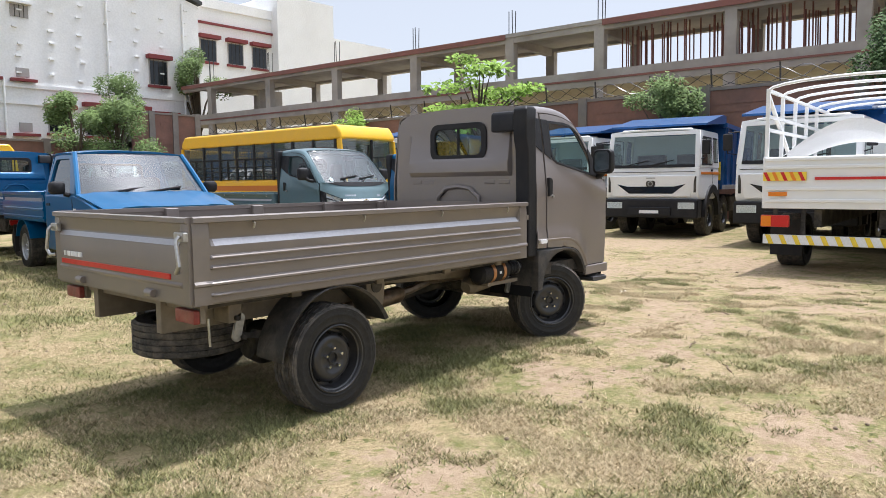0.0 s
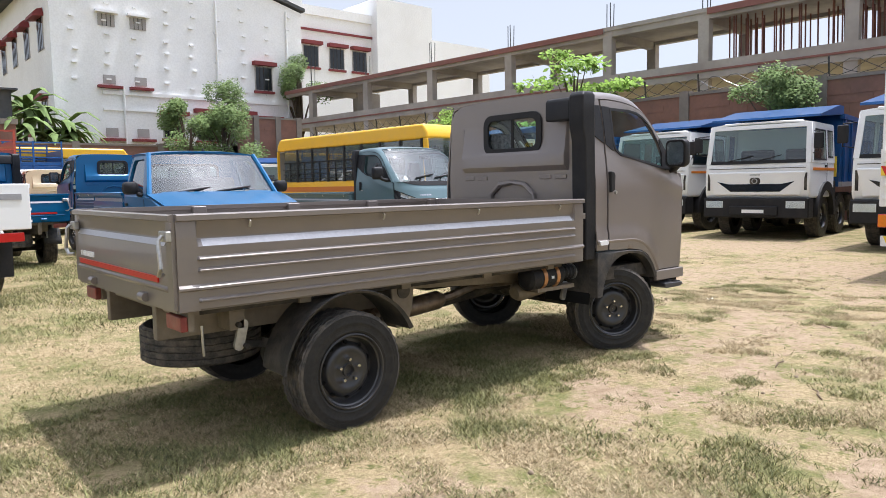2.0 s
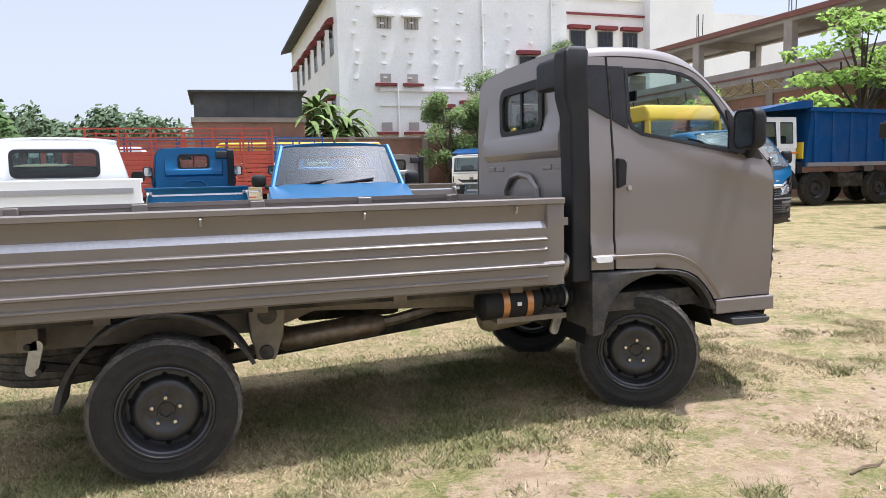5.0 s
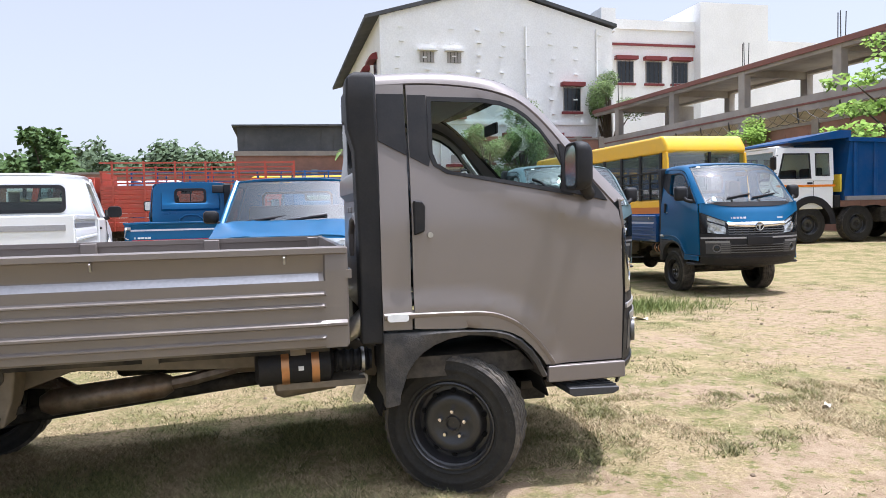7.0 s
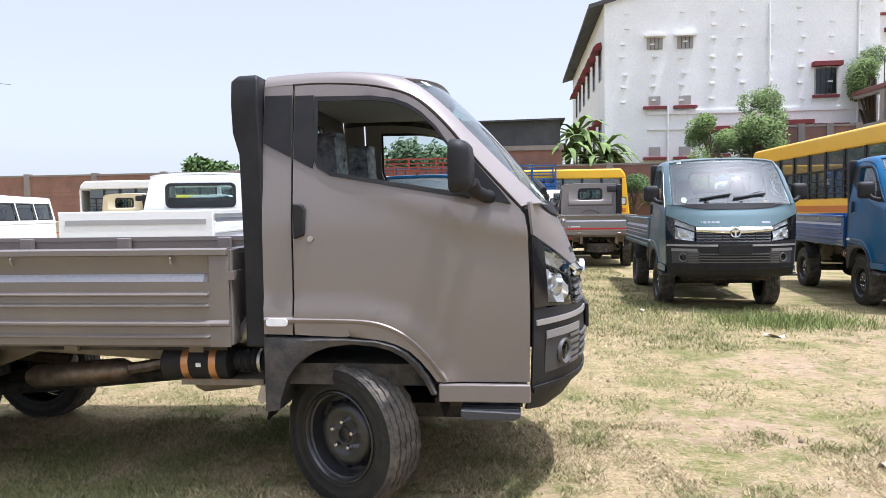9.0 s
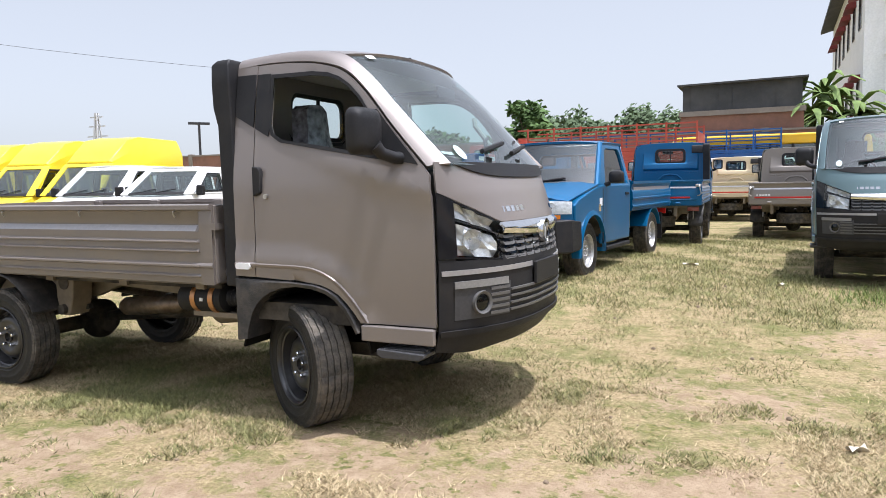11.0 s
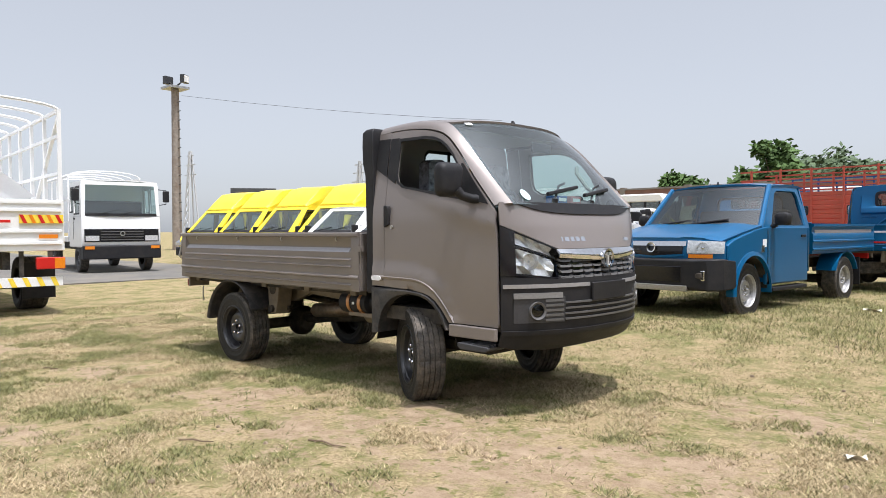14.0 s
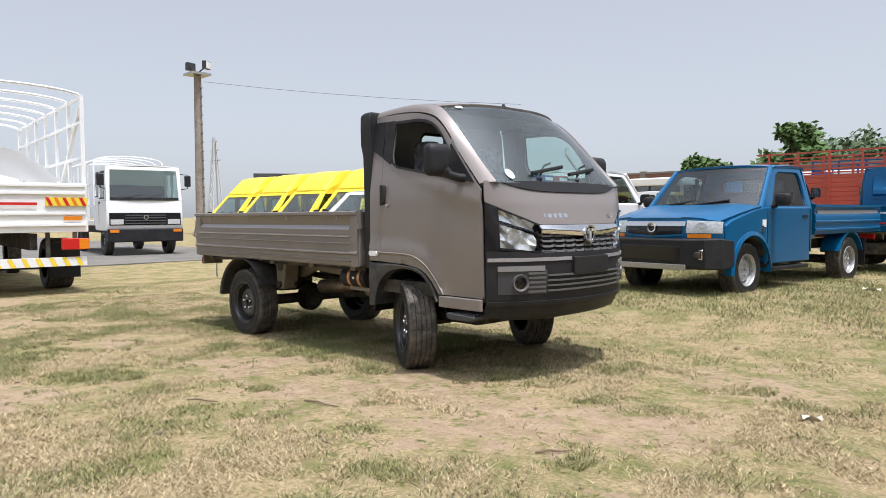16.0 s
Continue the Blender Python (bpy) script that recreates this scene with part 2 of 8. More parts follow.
# ---- mesh helpers ----
class Geo:
    """Collects vertices and faces for one mesh."""

    def __init__(self):
        self.v, self.f, self.flat = [], [], False

    def add(self, verts, faces):
        k = len(self.v)
        self.v += [tuple(p) for p in verts]
        self.f += [tuple(k + i for i in face) for face in faces]
        return self

    def box(self, x0, x1, y0, y1, z0, z1, m=None):
        p = [Vector((x, y, z)) for z in (z0, z1) for x, y in ((x0, y0), (x1, y0), (x1, y1), (x0, y1))]
        if m is not None:
            p = [m @ q for q in p]
        return self.add(p, [(3, 2, 1, 0), (4, 5, 6, 7), (0, 1, 5, 4), (1, 2, 6, 5), (2, 3, 7, 6), (3, 0, 4, 7)])

    def rings(self, rings, closed=True, caps=True):
        """A skin over rings of equal count."""
        n, faces = len(rings[0]), []
        for a in range(len(rings) - 1):
            for b in range(n if closed else n - 1):
                c = (b + 1) % n
                faces.append((a * n + b, a * n + c, (a + 1) * n + c, (a + 1) * n + b))
        if caps and closed:
            faces += [tuple(reversed(range(n))), tuple(range((len(rings) - 1) * n, len(rings) * n))]
        return self.add([p for r in rings for p in r], faces)

    def tube(self, points, r, n=8):
        """A round bar along points."""
        pts = [Vector(p) for p in points]
        out = []
        for i, p in enumerate(pts):
            d = (pts[min(i + 1, len(pts) - 1)] - pts[max(i - 1, 0)]).normalized()
            a = d.orthogonal().normalized() if i == 0 else (out_a - d * out_a.dot(d)).normalized()
            out_a = a
            b = d.cross(a)
            rr = r[i] if isinstance(r, (list, tuple)) else r
            out.append([p + rr * (math.cos(2 * math.pi * k / n) * a + math.sin(2 * math.pi * k / n) * b) for k in range(n)])
        return self.rings(out)

    def cyl(self, p, q, r, n=16):
        return self.tube([p, q], r, n)

    def bar(self, p, q, w, h):
        """A square bar from p to q, w wide and h high."""
        p, q = Vector(p), Vector(q)
        d = (q - p).normalized()
        up = Vector((0, 0, 1)) if abs(d.z) < 0.95 else Vector((1, 0, 0))
        s = d.cross(up).normalized()
        u = s.cross(d)
        return self.rings([[e + s * (a * w / 2) + u * (b * h / 2) for a, b in ((-1, -1), (1, -1), (1, 1), (-1, 1))] for e in (p, q)])

    def lathe(self, profile, n=40, axis="y", m=None):
        """Turns (radius, height) pairs round the axis."""
        rings = []
        for k in range(n):
            c, s = math.cos(2 * math.pi * k / n), math.sin(2 * math.pi * k / n)
            ring = [Vector((r * c, h, r * s)) if axis == "y" else Vector((r * c, r * s, h)) for r, h in profile]
            rings.append([m @ p for p in ring] if m is not None else ring)
        rings.append(rings[0])
        return self.rings(rings, closed=False)

    def prism(self, outline, y0, y1):
        """An outline in x and z, drawn out from y0 to y1."""
        return self.rings([[(x, y, z) for x, z in outline] for y in (y0, y1)])

    def patch(self, fn, nu, nv):
        """A sheet fn(s, t), s and t from 0 to 1."""
        pts = [fn(a / nu, b / nv) for b in range(nv + 1) for a in range(nu + 1)]
        faces = [(b * (nu + 1) + a, b * (nu + 1) + a + 1, (b + 1) * (nu + 1) + a + 1, (b + 1) * (nu + 1) + a) for b in range(nv) for a in range(nu)]
        return self.add(pts, faces)

    def mesh(self, name, mat, smooth=35.0):
        me = bpy.data.meshes.new(name)
        me.from_pydata([tuple(p) for p in self.v], [], self.f)
        me.materials.append(mat)
        if smooth and not self.flat:
            me.polygons.foreach_set("use_smooth", [True] * len(me.polygons))
            me.set_sharp_from_angle(angle=radians(smooth))
        me.update()
        return me


def part(name, geo, mat, parent, label="", bevel=0.0, thick=0.0, m=None, smooth=35.0):
    """Links a mesh as one part under a thing or under another part."""
    me = geo if isinstance(geo, bpy.types.Mesh) else geo.mesh(name, mat, smooth)
    ob = new(name, me)
    ob.parent = parent
    if m is not None:
        ob.matrix_basis = m
    if thick:
        used = np.zeros(len(me.loops), dtype=np.int32)
        me.loops.foreach_get("edge_index", used)
        rim = np.bincount(used, minlength=len(me.edges)) == 1
        keep = me.attributes.get("sharp_edge") or me.attributes.new("sharp_edge", "BOOLEAN", "EDGE")
        sharp = np.zeros(len(me.edges), dtype=bool)
        keep.data.foreach_get("value", sharp)
        keep.data.foreach_set("value", sharp | rim)
        s = ob.modifiers.new("thickness", "SOLIDIFY")
        s.thickness, s.offset = thick, 0.0
    if bevel:
        b = ob.modifiers.new("edge", "BEVEL")
        b.width, b.segments, b.limit_method, b.angle_limit = bevel, 2, "ANGLE", radians(40)
        b.harden_normals = True
    if label:
        tagged(ob, label)
    return ob


def thing(name, label, category, m=None, group="", kind=""):
    ob = new(name)
    ob.empty_display_size = 0.2
    tagged(ob, label, category, group, kind)
    if m is not None:
        ob.matrix_basis = m
    return ob


def lerp(a, b, t):
    return a + (b - a) * t


def table(pairs, x):
    """A value between the rows of a table."""
    if x <= pairs[0][0]:
        return pairs[0][1]
    for (a, fa), (b, fb) in zip(pairs, pairs[1:]):
        if x <= b:
            return lerp(fa, fb, (x - a) / (b - a))
    return pairs[-1][1]


def flat_fill(outline, holes=(), steps=()):
    """A sheet in two directions with holes, cut along lines (axis, value); triangles as (verts, faces)."""
    bm = bmesh.new()
    edges = []
    for loop in (outline, *holes):
        vs = [bm.verts.new((a, 0, b)) for a, b in loop]
        edges += [bm.edges.new((vs[i], vs[(i + 1) % len(vs)])) for i in range(len(vs))]
    bmesh.ops.triangle_fill(bm, edges=edges, use_beauty=True, use_dissolve=False, normal=(0, -1, 0))
    for axis, value in steps:
        if isinstance(axis, tuple):
            co, no = axis, value
        else:
            co = (value, 0, 0) if axis == "x" else (0, 0, value)
            no = (1, 0, 0) if axis == "x" else (0, 0, 1)
        bmesh.ops.bisect_plane(bm, geom=bm.verts[:] + bm.edges[:] + bm.faces[:], plane_co=co, plane_no=no)
    bm.verts.index_update()
    verts = [(v.co.x, v.co.z) for v in bm.verts]
    faces = [tuple(v.index for v in f.verts) for f in bm.faces]
    bm.free()
    return verts, faces


def ramp(t):
    t = max(0.0, min(1.0, t))
    return t * t * (3 - 2 * t)


def ground_z(x, y):
    """Height of the uneven yard."""
    rise = 0.28 * ramp((y - 9.0) / 5.0) * ramp((x - 13.5) / 2.5)
    mound = 0.13 * ramp((y - 1.6) / 2.6) * ramp((4.9 - x) / 1.2) * ramp((13.0 - y) / 4.0) * ramp((x + 6.0) / 3.0)
    base = 0.04 * ramp(x / 2.6) * ramp((7.5 - abs(x)) / 3.0)
    return base + mound + rise + 0.025 * noise.noise((x * 0.4, y * 0.4, 0.0)) * ramp((abs(y) - 1.0) / 3.0)


# ---- wheels ----
WHEELS = {}


def wheel_meshes(r, width, rim_r, rim_mat, nuts):
    key = (r, width, rim_r, rim_mat.name, nuts)
    if key in WHEELS:
        return WHEELS[key]
    h, n = width / 2, 108
    side = [(rim_r, 0.80), (rim_r + 0.006, 0.95), (rim_r + 0.020, 1.00), (rim_r + 0.024, 0.985), (lerp(rim_r, r, 0.45), 1.05), (lerp(rim_r, r, 0.50), 1.07), (lerp(rim_r, r, 0.55), 1.055), (lerp(rim_r, r, 0.78), 1.03), (lerp(rim_r, r, 0.82), 1.035), (r - 0.012, 0.955)]
    prof = [(a, -b * h, 0, 0) for a, b in side]
    ribs = ((-0.90, -0.60), (-0.53, -0.21), (-0.15, 0.15), (0.21, 0.53), (0.60, 0.90))
    for i, (a, c) in enumerate(ribs):       # five ribs between zigzag grooves, the outer ones cut across
        edge = 1 if i in (0, 4) else 2
        prof += [(r - 0.011, a * h, 3, 0), (r, (a + 0.015) * h, 3, edge), (r, (c - 0.015) * h, 3, edge), (r - 0.011, c * h, 3, 0)]
    prof += [(a, b * h, 0, 0) for a, b in reversed(side)]
    rows = []
    for k in range(n):
        c, d = math.cos(2 * math.pi * k / n), math.sin(2 * math.pi * k / n)
        row = []
        for a, b, wave, notch in prof:
            b += (0.0012 if k % 4 < 2 else -0.0012) if wave and abs(b) < 0.58 * h else 0.0
            a -= 0.007 if (notch == 1 and k % 3 == 0) or (notch == 2 and k % 6 == 0) else 0.0
            row.append((a * c, b, a * d))
        rows.append(row)
    tyre = Geo().rings(rows + rows[:1], closed=False)
    for k in range(26):       # raised marks on the sidewall
        if k % 13 in (0, 1, 2, 4, 5, 8, 9):
            a0 = 2 * math.pi * k / 26
            tyre.rings([[(q * math.cos(a0 + t), -h * y, q * math.sin(a0 + t)) for q, y in ((lerp(rim_r, r, 0.60), 1.03), (lerp(rim_r, r, 0.61), 1.066), (lerp(rim_r, r, 0.73), 1.052), (lerp(rim_r, r, 0.74), 1.02))] for t in (0.0, 0.05, 0.10, 0.14)])
    tyre = tyre.mesh("tyre", RUBBER, 40)
    tyre.materials.append(TREAD)
    for p in tyre.polygons:
        if math.hypot(p.center.x, p.center.z) > r - 0.022:
            p.material_index = 1
    rim = Geo().lathe([(rim_r + 0.004, -h * 0.93), (rim_r + 0.003, -h * 1.0), (rim_r - 0.004, -h * 1.02), (rim_r - 0.010, -h * 0.96), (rim_r - 0.013, -h * 0.80), (rim_r - 0.022, -h * 0.74), (rim_r - 0.026, -h * 0.30),
                       (rim_r * 0.84, -h * 0.16), (rim_r * 0.76, -h * 0.18), (rim_r * 0.71, -h * 0.36), (rim_r * 0.66, -h * 0.52), (rim_r * 0.58, -h * 0.58), (rim_r * 0.44, -h * 0.56), (rim_r * 0.40, -h * 0.50), (rim_r * 0.19, -h * 0.50),
                       (rim_r * 0.17, -h * 0.62), (rim_r * 0.15, -h * 0.62), (rim_r * 0.14, -h * 0.40), (0.001, -h * 0.40)], 56)
    holes = Geo()
    for k in range(10):
        a = 2 * math.pi * (k + 0.5) / 10
        c = Vector((math.cos(a) * rim_r * 0.735, -h * 0.27, math.sin(a) * rim_r * 0.735))
        holes.cyl(c, c + Vector((math.cos(a) * 0.006, -0.007, math.sin(a) * 0.006)), rim_r * 0.062, 10)
    nut = Geo()
    nut.lathe([(0.0001, -0.028), (0.009, -0.028), (0.0135, -0.021), (0.0135, 0.0)], 6)
    WHEELS[key] = (tyre, rim.mesh("rim", rim_mat, 40), holes.mesh("vent_holes", WELL), nut.mesh("wheel_nut", CHROME), h, rim_r, nuts)
    return WHEELS[key]


def wheel(parent, m, r=0.345, width=0.205, rim_r=0.215, rim_mat=None, nuts=5):
    tyre, rim, holes, nut, h, rr, n = wheel_meshes(r, width, rim_r, rim_mat or RIM_BLACK, nuts)
    w = part("wheel", rim, None, parent, m=m)
    part("tyre", tyre, None, w)
    part("vent_holes", holes, None, w)
    for k in range(n):
        a = 2 * math.pi * k / n + 0.3
        part("wheel_nut", nut, None, w, m=Matrix.Translation((math.cos(a) * rr * 0.30, -h * 0.50, math.sin(a) * rr * 0.30)))
    return w


# ---- the light pickup truck (taupe one and its sisters) ----
def cab_w(z):
    """Half width of the cab: slightly barrelled below the belt, leaning in above it."""
    low = 0.016 * max(0.0, (1.12 - z) / 0.5) ** 2
    return 0.845 - low - 0.088 * max(0.0, (z - 1.35) / 0.68) ** 1.25


FRONT_X = [(0.47, 3.52), (0.50, 3.62), (0.60, 3.70), (0.80, 3.715), (0.93, 3.71), (1.04, 3.695), (1.16, 3.67), (1.31, 3.61), (1.46, 3.53)]
SIDE_X = [(0.47, 3.38), (0.62, 3.42), (0.93, 3.432), (1.30, 3.428), (1.46, 3.412)]


NOSE_IN = 0.016            # how far the flanks draw in towards the nose


def face_point(u, z, out=0.0):
    """A place on the truck's front, u from -1 to 1 across."""
    xs = table(SIDE_X, z)
    x = xs + (table(FRONT_X, z) - xs) * (1 - abs(u) ** 2.6)
    lean = abs(u) ** 3
    return (x + out * (1 - 0.5 * lean), u * (cab_w(z) - NOSE_IN + out * lean), z)


def face_patch(u0, u1, low, high, out=0.0, nu=24, nz=8):
    return Geo().patch(lambda s, t: face_point(lerp(u0, u1, s), lerp(low(lerp(u0, u1, s)), high(lerp(u0, u1, s)), t), out), nu, nz)


def spline(keys, t):
    """A smooth curve through keys, t from 0 to 1."""
    n = len(keys) - 1
    k = min(int(t * n), n - 1)
    f = t * n - k
    p0, p1, p2, p3 = (Vector(keys[max(0, min(n, k + d))]) for d in (-1, 0, 1, 2))
    return 0.5 * (2 * p1 + (p2 - p0) * f + (2 * p0 - 5 * p1 + 4 * p2 - p3) * f * f + (3 * p1 - p0 - 3 * p2 + p3) * f ** 3)


# the roof edge and windscreen post: inner and outer rail from the cab's rear to the foot of the windscreen
INNER = [(2.19, 0.655, 2.072), (2.42, 0.655, 2.085), (2.63, 0.665, 2.082), (2.84, 0.69, 2.042), (3.0, 0.715, 1.932), (3.15, 0.732, 1.78), (3.31, 0.745, 1.615), (3.472, 0.752, 1.453)]
SEAM = [(2.19, 2.012), (2.40, 2.026), (2.60, 2.020), (2.76, 1.998), (2.90, 1.948), (3.03, 1.835), (3.19, 1.645), (3.378, 1.44)]
CREASE = [(2.30, 1.70), (2.45, 1.645), (2.69, 1.546), (2.95, 1.459), (3.38, 1.323)]
BLISTER = [(2.19, 1.026), (2.62, 1.018), (2.70, 1.012), (2.783, 0.994), (2.85, 0.968), (2.905, 0.936), (2.955, 0.895), (2.998, 0.84), (3.04, 0.75), (3.06, 0.66)]


def side_y(x, z):
    """Half width of the flank: a soft crease below the window, a swelling over the wheel, drawn in at the nose."""
    d = (z - table(CREASE, x)) / 0.11
    ridge = 0.013 * (1 - abs(d)) ** 1.5 * ramp((x - 2.4) / 0.5) if abs(d) < 1 else 0.0
    swell = 0.013 * ramp((table(BLISTER, x) - z) / 0.045) if x < 3.06 else 0.0
    return cab_w(z) + ridge + swell - NOSE_IN * ramp((x - 2.95) / 0.46)


def seam_point(t):
    p = spline([(x, 0.0, z) for x, z in SEAM], t)
    return Vector((p.x, side_y(p.x, p.z), p.z))


def rail_point(t, q, s):
    """A place on the rounded roof edge and post, q from the door seam to the glass."""
    a, b = seam_point(t), spline(INNER, t)
    p = a.lerp(b, q) + Vector((0.25 * t, 0.55, 0.8)).normalized() * (lerp(0.024, 0.004, ramp((t - 0.25) / 0.35)) * math.sin(math.pi * q ** 0.85))
    return (p.x, s * p.y, p.z)


HEADER = 3.0 / 7.0          # where the roof ends and the windscreen begins


def screen_point(u, v, out=0.0):
    """A place on the windscreen, v from its foot to its top."""
    e = spline(INNER, lerp(1.0, HEADER, v))
    x = lerp(3.545, 2.985, v) + 0.022 * math.sin(math.pi * v)
    z = lerp(1.452, 2.076, v) + 0.012 * math.sin(math.pi * v)
    k = abs(u) ** 2.8
    return (lerp(x, e.x, k) + out, u * e.y, lerp(z, e.z, k) + out * 0.6)


def roof_point(u, b):
    e = spline(INNER, HEADER * b)
    k = abs(u) ** 2.8
    return (e.x + 0.145 * b ** 2 * (1 - k), u * e.y, e.z + lerp(0.024, 0.034, b) * (1 - k))


DOOR_TOP = [(x - 0.006, z - 0.009) for x, z in [(p.x, p.z) for p in (spline([(a, 0.0, c) for a, c in SEAM], k / 28) for k in range(29))] if x > 2.337]
WINDOW = [(2.442, 1.955), (2.438, 1.69), (2.458, 1.635), (2.52, 1.597), (2.80, 1.548), (3.145, 1.487), (3.13, 1.58), (3.07, 1.705), (2.994, 1.81), (2.93, 1.872), (2.87, 1.912), (2.80, 1.938), (2.70, 1.952)]
ARCH = [(2.962, 0.697), (2.92, 0.747), (2.871, 0.792), (2.82, 0.819), (2.764, 0.838), (2.68, 0.85), (2.568, 0.857)]
SHEETS = {}


def side_sheet(outline, holes=(), sign=-1, out=0.0, fine=False):
    """A panel that follows the cab's flank, finely cut where it is large."""
    key = (tuple(outline), tuple(tuple(q) for q in holes), fine)
    if key not in SHEETS:
        cuts = [("z", 0.675 + 0.045 * k) for k in range(30)] + [("x", 2.25 + 0.05 * k) for k in range(24)] if fine else [("z", 1.45), ("z", 1.6), ("z", 1.8), ("x", 2.6), ("x", 2.9), ("x", 3.1)]
        SHEETS[key] = flat_fill(outline, holes, cuts)
    v, f = SHEETS[key]
    g = Geo()
    f = f if sign < 0 else [tuple(reversed(q)) for q in f]
    return g.add([(x, sign * (side_y(x, z) + out), z) for x, z in v], f)


def rounded(cx, cz, w, h, r, n=5):
    pts = []
    for a, sx, sz in ((0, 1, 1), (90, -1, 1), (180, -1, -1), (270, 1, -1)):
        for k in range(n):
            t = radians(a + 90.0 * k / (n - 1))
            pts.append((cx + sx * (w / 2 - r) + r * math.cos(t), cz + sz * (h / 2 - r) + r * math.sin(t)))
    return pts


def bed_profile():
    """Outer side panel: height and how far it stands out."""
    p = [(1.268, 0.012), (1.262, 0.022), (1.238, 0.022), (1.232, 0.0), (1.160, -0.022), (1.150, -0.022), (1.112, 0.006)]
    for z in (1.052, 0.998):
        p += [(z + 0.014, 0.005), (z + 0.002, 0.020), (z - 0.004, 0.020), (z - 0.008, 0.004)]
    p += [(0.932, 0.004), (0.918, 0.024), (0.908, 0.024), (0.900, 0.004)]
    p += [(0.866, 0.004), (0.855, 0.018), (0.849, 0.018), (0.844, 0.003), (0.812, 0.003), (0.805, -0.004)]
    return p


def bed_side(sign, x0=-0.985, x1=2.025):
    prof = bed_profile()
    xs = [x0, x0 + 0.095, x0 + 0.103] + [x0 + 0.3 + 0.3 * k for k in range(9)] + [x1 - 0.103, x1 - 0.095, x1]
    g = Geo()
    rows = []
    for i, x in enumerate(xs):
        end = i < 2 or i > len(xs) - 3
        row = []
        for z, o in prof:
            if end:
                o = o if z > 1.231 else (0.017 if 0.9 < z < 0.92 else 0.006)
            row.append((x, sign * (0.853 + o), z))
        row += [(x, sign * 0.845, 0.805), (x, sign * 0.83, 0.83), (x, sign * 0.83, 1.236), (x, sign * 0.82, 1.24), (x, sign * 0.82, 1.268)]
        rows.append(row if sign < 0 else list(reversed(row)))
    return g.rings(rows)


def gate(x, face, half=0.845, low=0.815):
    """An end panel of the load bed; face is the side, -1 or 1, that looks out."""
    g = Geo()
    prof = [(1.266, 0.0), (1.262, 0.016), (1.238, 0.016), (1.232, 0.0), (1.16, -0.014), (1.15, -0.014), (1.115, 0.004), (0.925, 0.004), (0.916, 0.014), (0.906, 0.014), (0.895, 0.004), (low, 0.004)]
    rows = []
    for y in (-half, -half + 0.07, -half + 0.078, half - 0.078, half - 0.07, half):
        end = abs(y) > half - 0.074
        rows.append([(x + face * (0.004 if end and z < 1.231 else o), y, z) for z, o in prof] + [(x - face * 0.02, y, low), (x - face * 0.02, y, 1.266)])
    return g.rings([r if face > 0 else list(reversed(r)) for r in rows])


